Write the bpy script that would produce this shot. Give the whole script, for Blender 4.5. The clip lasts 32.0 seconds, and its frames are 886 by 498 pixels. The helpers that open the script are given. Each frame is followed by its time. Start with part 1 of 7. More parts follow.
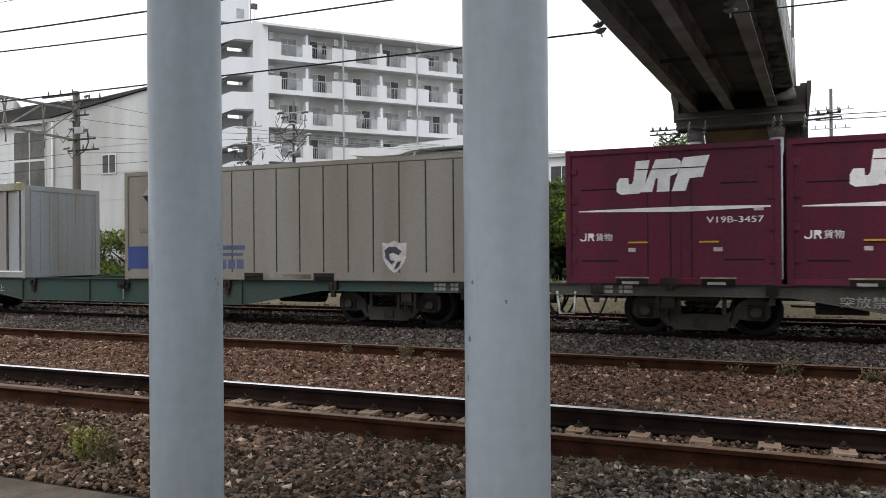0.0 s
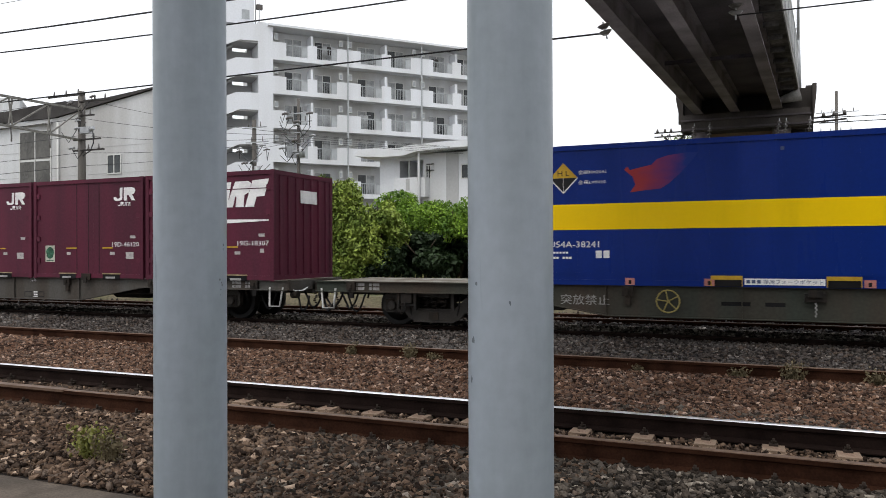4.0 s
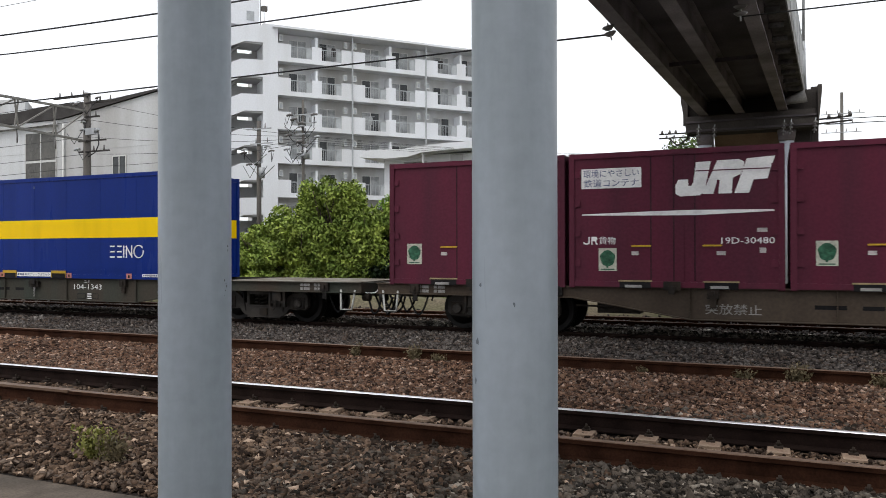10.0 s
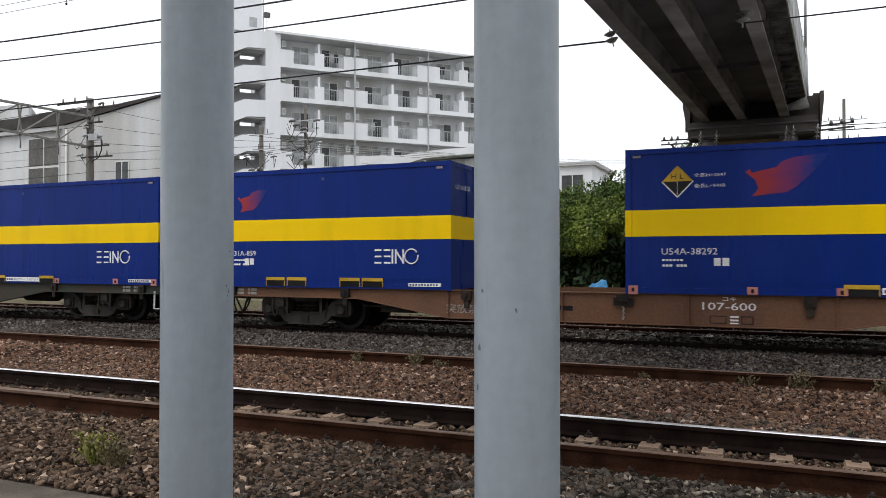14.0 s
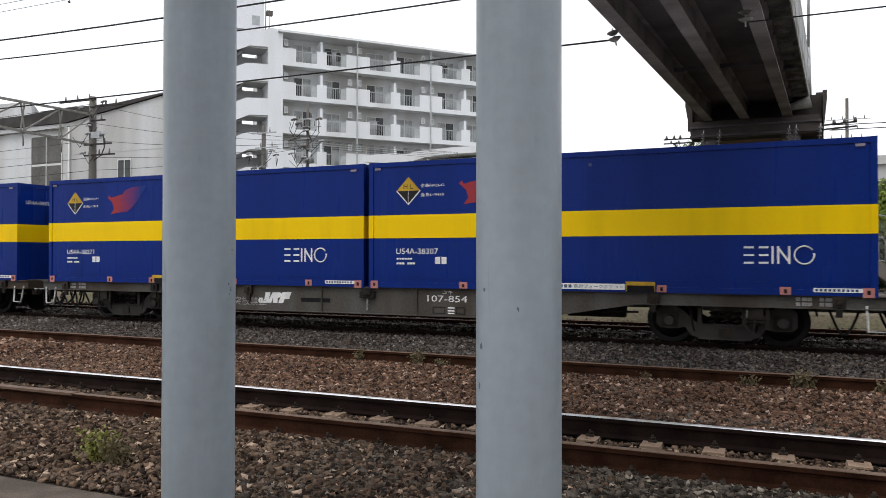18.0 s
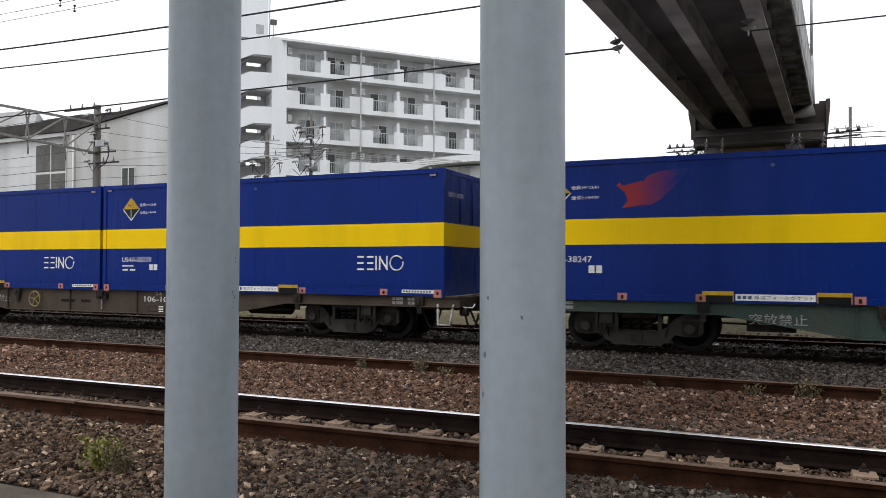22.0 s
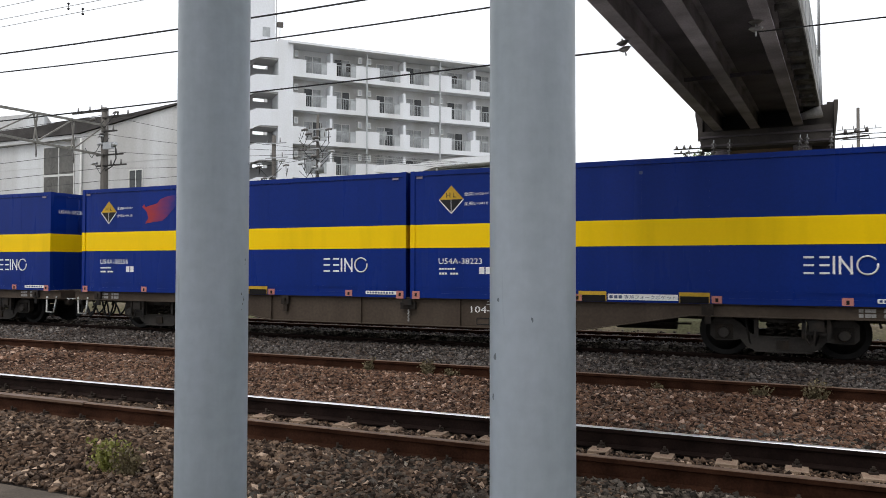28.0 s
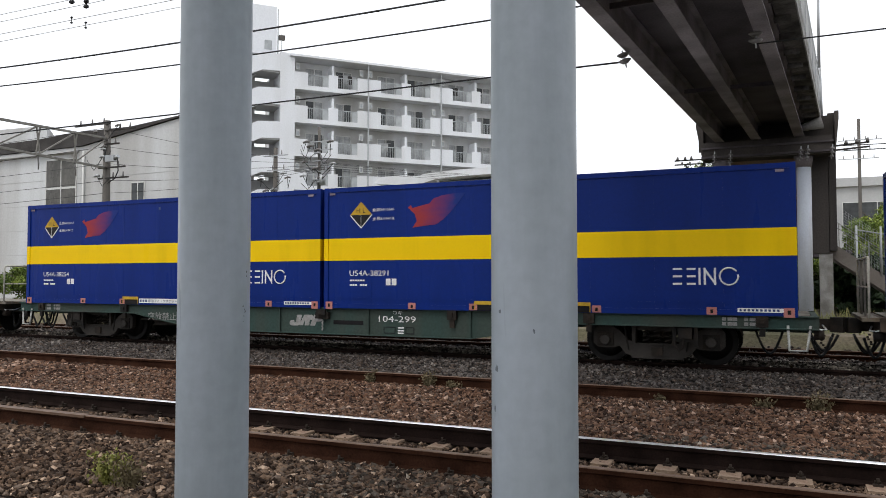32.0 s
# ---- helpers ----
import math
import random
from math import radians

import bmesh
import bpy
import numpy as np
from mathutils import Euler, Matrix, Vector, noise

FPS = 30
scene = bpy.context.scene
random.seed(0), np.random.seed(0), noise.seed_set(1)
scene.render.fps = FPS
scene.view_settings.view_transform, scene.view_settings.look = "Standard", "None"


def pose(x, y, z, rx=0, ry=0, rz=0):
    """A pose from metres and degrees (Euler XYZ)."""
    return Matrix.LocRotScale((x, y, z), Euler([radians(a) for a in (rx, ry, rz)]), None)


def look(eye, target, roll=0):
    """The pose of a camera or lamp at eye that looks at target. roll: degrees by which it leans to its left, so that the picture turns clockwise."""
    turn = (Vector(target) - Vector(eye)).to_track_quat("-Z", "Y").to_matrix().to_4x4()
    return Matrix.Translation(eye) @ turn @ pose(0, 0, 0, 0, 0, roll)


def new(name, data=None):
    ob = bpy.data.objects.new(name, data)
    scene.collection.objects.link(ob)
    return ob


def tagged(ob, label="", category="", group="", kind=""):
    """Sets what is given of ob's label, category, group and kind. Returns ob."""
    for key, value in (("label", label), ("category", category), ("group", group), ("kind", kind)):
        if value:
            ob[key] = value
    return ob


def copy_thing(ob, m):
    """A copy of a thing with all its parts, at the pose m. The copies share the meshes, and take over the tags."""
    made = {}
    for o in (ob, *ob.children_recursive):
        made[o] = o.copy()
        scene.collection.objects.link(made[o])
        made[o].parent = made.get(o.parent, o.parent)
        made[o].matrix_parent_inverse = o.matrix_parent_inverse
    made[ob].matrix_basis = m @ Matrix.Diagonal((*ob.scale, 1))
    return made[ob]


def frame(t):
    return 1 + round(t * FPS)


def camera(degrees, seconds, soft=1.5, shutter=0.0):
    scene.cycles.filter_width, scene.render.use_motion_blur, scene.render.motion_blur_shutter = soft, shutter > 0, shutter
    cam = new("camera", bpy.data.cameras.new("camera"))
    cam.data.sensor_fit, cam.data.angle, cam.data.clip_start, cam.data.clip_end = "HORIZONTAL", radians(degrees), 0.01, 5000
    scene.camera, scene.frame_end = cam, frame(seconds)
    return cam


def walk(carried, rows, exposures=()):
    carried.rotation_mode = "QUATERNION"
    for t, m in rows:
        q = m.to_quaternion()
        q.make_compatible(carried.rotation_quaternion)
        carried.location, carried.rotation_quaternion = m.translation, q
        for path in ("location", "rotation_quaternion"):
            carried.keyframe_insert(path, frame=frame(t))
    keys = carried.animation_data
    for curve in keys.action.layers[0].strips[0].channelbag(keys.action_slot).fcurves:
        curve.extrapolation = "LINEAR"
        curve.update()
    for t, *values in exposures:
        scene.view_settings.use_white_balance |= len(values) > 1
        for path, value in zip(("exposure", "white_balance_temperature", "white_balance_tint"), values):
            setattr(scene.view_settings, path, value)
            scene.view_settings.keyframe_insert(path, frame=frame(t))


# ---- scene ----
# ---- camera and its walk ----
EYE = Vector((0.0, 0.0, 1.571))
# seconds, yaw to the left of the across-track direction, pitch up, roll (degrees)
PATH = [
    (0.0, 22.699, 0.085, -0.430),
    (0.5, 22.706, 0.138, -0.354),
    (1.0, 22.742, 0.244, -0.351),
    (1.5, 22.787, 0.333, -0.337),
    (2.0, 22.827, 0.494, -0.281),
    (2.5, 22.840, 0.604, -0.291),
    (3.0, 22.868, 0.547, -0.278),
    (3.5, 22.932, 0.256, -0.231),
    (5.5, 23.093, 0.077, -0.205),
    (6.0, 23.101, -0.243, -0.211),
    (6.5, 23.077, -0.212, -0.231),
    (7.0, 23.128, -0.079, -0.205),
    (7.5, 23.149, 0.140, -0.179),
    (8.0, 23.200, 0.212, -0.175),
    (8.5, 23.207, 0.178, -0.142),
    (9.0, 23.259, 0.323, -0.171),
    (9.5, 23.255, 0.407, -0.113),
    (10.0, 23.313, 0.272, -0.139),
    (10.5, 23.283, 0.016, -0.138),
    (11.0, 23.280, 0.160, -0.068),
    (11.5, 23.292, 0.345, -0.059),
    (12.0, 23.352, 0.422, -0.080),
    (12.5, 23.341, 0.272, -0.092),
    (13.0, 23.359, 0.243, -0.037),
    (13.5, 23.412, 0.476, -0.035),
    (14.0, 23.461, 0.708, -0.056),
    (14.5, 23.469, 0.642, 0.010),
    (16.5, 23.466, 0.783, 0.007),
    (17.0, 23.486, 0.562, 0.026),
    (17.5, 23.590, 0.509, 0.009),
    (18.0, 23.612, 0.612, 0.079),
    (18.5, 23.656, 0.736, 0.086),
    (19.0, 23.702, 0.804, 0.102),
    (19.5, 23.781, 0.755, 0.066),
    (20.0, 23.751, 0.673, 0.065),
    (20.5, 23.748, 0.734, 0.110),
    (21.0, 23.803, 0.906, 0.135),
    (21.5, 23.811, 1.067, 0.177),
    (22.0, 23.842, 1.224, 0.148),
    (22.5, 23.860, 1.058, 0.141),
    (23.0, 23.853, 1.043, 0.160),
    (23.5, 23.905, 1.171, 0.150),
    (24.0, 23.952, 1.198, 0.156),
    (24.5, 24.001, 1.113, 0.163),
    (25.0, 24.033, 1.059, 0.111),
    (25.5, 24.090, 1.237, 0.119),
    (27.5, 24.272, 1.362, 0.140),
    (28.0, 24.304, 1.360, 0.110),
    (28.5, 24.316, 1.468, 0.104),
    (29.0, 24.297, 1.656, 0.154),
    (29.5, 24.314, 1.881, 0.197),
    (30.0, 24.317, 1.822, 0.155),
    (30.5, 24.358, 1.784, 0.015),
    (31.0, 24.371, 1.898, -0.062),
    (31.5, 24.403, 2.091, -0.010),
    (32.0, 24.415, 2.238, -0.007),
]


def heading(yaw, pitch):
    a, b = radians(yaw), radians(pitch)
    return Vector((-math.sin(a) * math.cos(b), math.cos(a) * math.cos(b), math.sin(b)))


cam = camera(60.29, 32.0, soft=0.75, shutter=0.05)


def eye(t):
    """The hand drifts a centimetre to the left towards the end."""
    return EYE + Vector((-0.011 * min(1, max(0, (t - 21) / 7)), 0, 0))


walk(cam, [(t, look(eye(t), eye(t) + heading(a, b), c)) for t, a, b, c in PATH])

# ---- world, sun, exposure ----
scene.view_settings.exposure = 0.3
SUN_EL, SUN_AZ = radians(60), radians(186)
world = bpy.data.worlds.new("overcast_sky")
scene.world = world
world.use_nodes = True
wn = world.node_tree.nodes
wl = world.node_tree.links
sky = wn.new("ShaderNodeTexSky")
sky.sky_type = 'NISHITA'
sky.sun_disc = False
sky.sun_elevation, sky.sun_rotation = SUN_EL, SUN_AZ
sky.air_density, sky.dust_density = 1.0, 4.0
cloud = wn.new("ShaderNodeMixRGB")
cloud.inputs[0].default_value = 0.9
cloud.inputs[2].default_value = (11.0, 11.3, 11.8, 1)
wl.new(sky.outputs[0], cloud.inputs[1])
wl.new(cloud.outputs[0], wn["Background"].inputs[0])
wn["Background"].inputs[1].default_value = 0.092
sun = new("sun", bpy.data.lights.new("sun", "SUN"))
sun.data.energy, sun.data.angle, sun.data.color = 1.0, radians(28), (1.0, 0.97, 0.92)
sun.matrix_world = look((0, 0, 0), (-math.sin(SUN_AZ) * math.cos(SUN_EL), -math.cos(SUN_AZ) * math.cos(SUN_EL), -math.sin(SUN_EL)))
sun.location = (0, 0, 60)


# ---- materials ----
def surf(name, base, rough=0.7, metal=0.0, var=0.15, scale=2.0, fine=40.0, bump=0.15, rand=0.0, second=None, amount=0.35, streak=False, spec=0.22, dist=0.01):
    """A surface with stains at one scale, grain at another and fine relief; second: a colour that lies on it in blotches."""
    m = bpy.data.materials.new(name)
    m.use_nodes = True
    n, l = m.node_tree.nodes, m.node_tree.links
    b = n["Principled BSDF"]
    b.inputs["Metallic"].default_value = metal
    b.inputs["Specular IOR Level"].default_value = spec
    tc = n.new("ShaderNodeTexCoord")
    mp = n.new("ShaderNodeMapping")
    l.new(tc.outputs["Object"], mp.inputs[0])
    if streak:
        mp.inputs["Scale"].default_value = (1, 1, 0.12)
    big = n.new("ShaderNodeTexNoise")
    big.inputs["Scale"].default_value, big.inputs["Detail"].default_value = scale, 5
    small = n.new("ShaderNodeTexNoise")
    small.inputs["Scale"].default_value, small.inputs["Detail"].default_value = fine, 3
    l.new(mp.outputs[0], big.inputs[0])
    l.new(tc.outputs["Object"], small.inputs[0])
    mix = n.new("ShaderNodeMixRGB")
    mix.inputs[1].default_value = (*base, 1)
    dark = second or tuple(c * (1 - 2.2 * var) for c in base)
    mix.inputs[2].default_value = (*dark, 1)
    ramp = n.new("ShaderNodeValToRGB")
    ramp.color_ramp.elements[0].position, ramp.color_ramp.elements[1].position = 0.62 - amount * 0.6, 0.78 - amount * 0.3
    l.new(big.outputs[0], ramp.inputs[0])
    l.new(ramp.outputs[0], mix.inputs[0])
    hsv = n.new("ShaderNodeHueSaturation")
    mr = n.new("ShaderNodeMapRange")
    mr.inputs[1].default_value, mr.inputs[2].default_value = 0.3, 0.7
    mr.inputs[3].default_value, mr.inputs[4].default_value = 1 - var, 1 + var
    l.new(small.outputs[0], mr.inputs[0])
    l.new(mix.outputs[0], hsv.inputs["Color"])
    if rand:
        info = n.new("ShaderNodeObjectInfo")
        geo = n.new("ShaderNodeNewGeometry")
        add = n.new("ShaderNodeMath")
        add.operation = 'ADD'
        l.new(info.outputs["Random"], add.inputs[0])
        l.new(geo.outputs["Random Per Island"], add.inputs[1])
        fr = n.new("ShaderNodeMath")
        fr.operation = 'FRACT'
        l.new(add.outputs[0], fr.inputs[0])
        rr = n.new("ShaderNodeMapRange")
        rr.inputs[3].default_value, rr.inputs[4].default_value = 1 - rand, 1 + rand
        l.new(fr.outputs[0], rr.inputs[0])
        mul = n.new("ShaderNodeMath")
        mul.operation = 'MULTIPLY'
        l.new(mr.outputs[0], mul.inputs[0])
        l.new(rr.outputs[0], mul.inputs[1])
        l.new(mul.outputs[0], hsv.inputs["Value"])
    else:
        l.new(mr.outputs[0], hsv.inputs["Value"])
    l.new(hsv.outputs[0], b.inputs["Base Color"])
    rg = n.new("ShaderNodeMapRange")
    rg.inputs[1].default_value, rg.inputs[2].default_value = 0.3, 0.7
    rg.inputs[3].default_value, rg.inputs[4].default_value = max(0.03, rough - 0.1), min(1, rough + 0.1)
    l.new(big.outputs[0], rg.inputs[0])
    l.new(rg.outputs[0], b.inputs["Roughness"])
    if bump:
        bp = n.new("ShaderNodeBump")
        bp.inputs["Strength"].default_value, bp.inputs["Distance"].default_value = bump, dist
        l.new(small.outputs[0], bp.inputs["Height"])
        l.new(bp.outputs[0], b.inputs["Normal"])
    return m


def pebbles(name, colours):
    """Crushed stone: every stone takes one of the colours, with dust in broad drifts."""
    m = surf(name, colours[2], 0.9, var=0.22, scale=0.7, fine=45, bump=0.5, spec=0.12)
    n, l = m.node_tree.nodes, m.node_tree.links
    geo = n.new("ShaderNodeNewGeometry")
    ramp = n.new("ShaderNodeValToRGB")
    ramp.color_ramp.interpolation = 'CONSTANT'
    stops = (0.0, 0.24, 0.46, 0.66, 0.82, 0.955)
    while len(ramp.color_ramp.elements) < len(colours):
        ramp.color_ramp.elements.new(0.5)
    for e, p, c in zip(ramp.color_ramp.elements, stops, colours):
        e.position, e.color = p, (*c, 1)
    l.new(geo.outputs["Random Per Island"], ramp.inputs[0])
    hsv = next(k for k in n if k.bl_idname == "ShaderNodeHueSaturation")
    mix = hsv.inputs["Color"].links[0].from_node
    l.new(ramp.outputs[0], mix.inputs[1])
    drift = n.new("ShaderNodeMixRGB")
    drift.blend_type = 'MULTIPLY'
    drift.inputs[0].default_value = 1.0
    drift.inputs[2].default_value = (0.74, 0.70, 0.68, 1)
    l.new(ramp.outputs[0], drift.inputs[1])
    l.new(drift.outputs[0], mix.inputs[2])
    return m


M = {}
# Bed colours kept near black as the shade in gaps between stones
M["bed_shade_brown"] = surf("bed_shade_brown", (0.026, 0.018, 0.014), 0.95, var=0.35, scale=0.8, fine=26, bump=1.0, second=(0.016, 0.012, 0.010), dist=0.05)
M["bed_shade_grey"] = surf("bed_shade_grey", (0.022, 0.019, 0.018), 0.95, var=0.35, scale=1.0, fine=26, bump=1.0, second=(0.02, 0.018, 0.017), dist=0.05)
M["stone_brown"] = pebbles("stone_brown", [(0.036, 0.021, 0.015), (0.159, 0.088, 0.057), (0.106, 0.063, 0.045), (0.239, 0.144, 0.097), (0.159, 0.113, 0.088), (0.477, 0.336, 0.258)])
M["stone_mixed"] = pebbles("stone_mixed", [(0.028, 0.018, 0.013), (0.127, 0.083, 0.057), (0.070, 0.048, 0.035), (0.223, 0.152, 0.106), (0.164, 0.122, 0.094), (0.509, 0.374, 0.276)])
M["stone_grey"] = pebbles("stone_grey", [(0.040, 0.034, 0.032), (0.082, 0.069, 0.062), (0.105, 0.093, 0.087), (0.100, 0.076, 0.062), (0.140, 0.125, 0.115), (0.24, 0.215, 0.195)])
# Stone colours raised to look lit despite the wagons' shade
M["stone_lit"] = pebbles("stone_lit", [(0.05, 0.044, 0.038), (0.17, 0.15, 0.13), (0.11, 0.095, 0.08), (0.28, 0.25, 0.215), (0.20, 0.175, 0.15), (0.50, 0.46, 0.40)])
M["stone_dark"] = pebbles("stone_dark", [(0.024, 0.020, 0.016), (0.105, 0.086, 0.069), (0.060, 0.050, 0.041), (0.165, 0.137, 0.110), (0.130, 0.112, 0.094), (0.40, 0.35, 0.29)])
M["earth"] = surf("earth", (0.165, 0.135, 0.095), 0.95, var=0.25, scale=0.6, fine=14, bump=0.6, second=(0.10, 0.10, 0.05), amount=0.4, dist=0.03)
M["rail_rust"] = surf("rail_rust", (0.044, 0.0185, 0.0105), 0.9, 0.0, var=0.25, scale=3, fine=60, bump=0.3, spec=0.06)
M["rail_dark"] = surf("rail_dark", (0.018, 0.0105, 0.0085), 0.85, 0.0, var=0.25, scale=3, fine=60, bump=0.3, spec=0.08)
M["sleeper_wood"] = surf("sleeper_wood", (0.055, 0.038, 0.028), 0.9, var=0.25, scale=4, fine=50, bump=0.4, spec=0.1)
M["rail_worn"] = surf("rail_worn", (0.93, 0.93, 0.94), 0.36, 1.0, var=0.06, scale=4, fine=80, bump=0.03)
M["rail_dull"] = surf("rail_dull", (0.15, 0.095, 0.065), 0.55, 0.2, var=0.1, scale=4, fine=80, bump=0.05)
M["sleeper"] = surf("sleeper", (0.29, 0.215, 0.155), 0.9, var=0.2, scale=5, fine=60, bump=0.35, second=(0.22, 0.14, 0.10), rand=0.12)
M["clip_rust"] = surf("clip_rust", (0.042, 0.030, 0.023), 0.8, var=0.2)
M["kerb"] = surf("kerb", (0.14, 0.112, 0.090), 0.92, var=0.2, scale=4, fine=70, bump=0.4, second=(0.09, 0.075, 0.062), amount=0.5, spec=0.1)
M["concrete"] = surf("concrete", (0.34, 0.33, 0.31), 0.9, var=0.14, scale=2.5, fine=70, bump=0.25, second=(0.19, 0.18, 0.165))
M["concrete_dark"] = surf("concrete_dark", (0.13, 0.12, 0.108), 0.9, var=0.16, scale=1.2, fine=30, bump=0.25, second=(0.08, 0.07, 0.065), streak=True)
M["post_paint"] = surf("post_paint", (0.375, 0.418, 0.478), 0.36, var=0.05, scale=7, fine=30, bump=0.05, second=(0.275, 0.318, 0.345), amount=0.40, streak=True)
M["post_stain"] = surf("post_stain", (0.17, 0.195, 0.22), 0.5)
M["chip"] = surf("chip", (0.12, 0.12, 0.12), 0.8)
M["curtain"] = surf("curtain", (0.40, 0.41, 0.41), 0.3, var=0.2, scale=1.5, fine=12, bump=0.0, spec=0.4)
M["frosted"] = surf("frosted", (0.42, 0.44, 0.45), 0.35, var=0.08)
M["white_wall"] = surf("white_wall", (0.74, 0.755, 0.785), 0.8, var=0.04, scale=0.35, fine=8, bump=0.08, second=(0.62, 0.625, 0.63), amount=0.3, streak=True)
# Wall behind the balconies, its grey darkened for the recess shade
M["shaded_wall"] = surf("shaded_wall", (0.57, 0.575, 0.58), 0.85, var=0.04, scale=0.4, fine=8, bump=0.08, second=(0.42, 0.41, 0.39), amount=0.3, streak=True)
M["old_render"] = surf("old_render", (0.60, 0.61, 0.62), 0.85, var=0.06, scale=0.5, fine=9, bump=0.12, second=(0.42, 0.41, 0.40), amount=0.42, streak=True)
M["old_glass"] = surf("old_glass", (0.10, 0.095, 0.085), 0.25, var=0.2, scale=0.8, fine=5, bump=0.0, spec=0.3)
M["grey_wall"] = surf("grey_wall", (0.46, 0.46, 0.46), 0.85, var=0.05, scale=0.5, fine=8, bump=0.08)
M["slate_roof"] = surf("slate_roof", (0.055, 0.05, 0.048), 0.75, var=0.15, scale=0.8, fine=12, bump=0.2)
M["window_glass"] = surf("window_glass", (0.055, 0.06, 0.062), 0.12, var=0.3, scale=0.6, fine=3, bump=0.0, spec=0.35)
M["steel_dark"] = surf("steel_dark", (0.045, 0.04, 0.037), 0.7, var=0.2, scale=2, fine=30, bump=0.15)
M["galv"] = surf("galv", (0.42, 0.43, 0.44), 0.5, 0.5, var=0.08, scale=3, fine=50, bump=0.05)
M["wire"] = surf("wire", (0.03, 0.03, 0.032), 0.6)
M["aircon"] = surf("aircon", (0.62, 0.62, 0.60), 0.6, var=0.04)
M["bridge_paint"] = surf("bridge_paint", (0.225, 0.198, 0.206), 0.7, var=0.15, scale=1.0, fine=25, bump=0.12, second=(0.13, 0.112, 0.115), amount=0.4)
# Darker bridge tone for slab, cross beams, stiffeners, landing and treads
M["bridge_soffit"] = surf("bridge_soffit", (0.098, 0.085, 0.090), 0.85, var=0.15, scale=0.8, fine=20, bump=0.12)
M["rust_soffit"] = surf("rust_soffit", (0.22, 0.15, 0.10), 0.8, var=0.12, scale=0.9, fine=20, bump=0.1, second=(0.13, 0.08, 0.055), streak=True)
M["pier_white"] = surf("pier_white", (0.57, 0.60, 0.66), 0.6, var=0.06, scale=2, fine=25, bump=0.06, second=(0.42, 0.42, 0.43), amount=0.25, streak=True)
M["insulator"] = surf("insulator", (0.16, 0.15, 0.145), 0.3, var=0.1)
M["bark"] = surf("bark", (0.09, 0.07, 0.05), 0.9, var=0.25, scale=5, fine=40, bump=0.6)


def leafy(name, base, second):
    m = surf(name, base, 0.6, var=0.2, scale=1.3, fine=9, bump=0.0, rand=0.28, second=second, amount=0.55)
    return m


# Leaf colour darkened to stand in for deep shade under the canopy
M["leaf_shade"] = leafy("leaf_shade", (0.028, 0.05, 0.016), (0.012, 0.024, 0.009))
M["leaf_bright"] = leafy("leaf_bright", (0.29, 0.35, 0.06), (0.085, 0.13, 0.024))
M["leaf_ivy"] = leafy("leaf_ivy", (0.38, 0.46, 0.09), (0.13, 0.19, 0.035))
M["leaf_fresh"] = leafy("leaf_fresh", (0.26, 0.42, 0.04), (0.07, 0.14, 0.02))
M["leaf_deep"] = leafy("leaf_deep", (0.115, 0.175, 0.03), (0.03, 0.055, 0.012))
M["leaf_mid"] = leafy("leaf_mid", (0.235, 0.30, 0.05), (0.045, 0.075, 0.016))
M["grass"] = leafy("grass", (0.17, 0.21, 0.06), (0.24, 0.22, 0.10))


# ---- mesh helpers ----
def box(bm, x0, x1, y0, y1, z0, z1):
    v = [bm.verts.new(p) for p in ((x0, y0, z0), (x1, y0, z0), (x1, y1, z0), (x0, y1, z0), (x0, y0, z1), (x1, y0, z1), (x1, y1, z1), (x0, y1, z1))]
    for f in ((3, 2, 1, 0), (4, 5, 6, 7), (0, 1, 5, 4), (1, 2, 6, 5), (2, 3, 7, 6), (3, 0, 4, 7)):
        bm.faces.new([v[i] for i in f])
    return v


def beam(bm, p, q, w, h, up=(0, 0, 1)):
    """A bar of rectangular section from p to q."""
    p, q = Vector(p), Vector(q)
    d = (q - p).normalized()
    s = d.cross(Vector(up))
    s = s.normalized() if s.length > 1e-4 else Vector((1, 0, 0))
    t = s.cross(d)
    v = []
    for c in (p, q):
        for a, b in ((-1, -1), (1, -1), (1, 1), (-1, 1)):
            v.append(bm.verts.new(c + s * a * w / 2 + t * b * h / 2))
    for f in ((0, 1, 2, 3), (7, 6, 5, 4), (0, 4, 5, 1), (1, 5, 6, 2), (2, 6, 7, 3), (3, 7, 4, 0)):
        bm.faces.new([v[i] for i in f])


def tube(bm, pts, r, seg=8, r1=None, caps=True):
    """A round bar along pts."""
    pts = [Vector(p) for p in pts]
    rings = []
    ref = None
    for i, p in enumerate(pts):
        d = (pts[min(i + 1, len(pts) - 1)] - pts[max(i - 1, 0)]).normalized()
        if ref is None:
            ref = d.orthogonal().normalized()
        ref = (ref - d * ref.dot(d))
        ref = ref.normalized() if ref.length > 1e-5 else d.orthogonal().normalized()
        t = d.cross(ref)
        rad = r if r1 is None else r + (r1 - r) * i / (len(pts) - 1)
        rings.append([bm.verts.new(p + (ref * math.cos(2 * math.pi * k / seg) + t * math.sin(2 * math.pi * k / seg)) * rad) for k in range(seg)])
    for a, b in zip(rings, rings[1:]):
        for k in range(seg):
            f = bm.faces.new((a[k], a[(k + 1) % seg], b[(k + 1) % seg], b[k]))
            f.smooth = True
    if caps:
        bm.faces.new(rings[0][::-1])
        bm.faces.new(rings[-1])


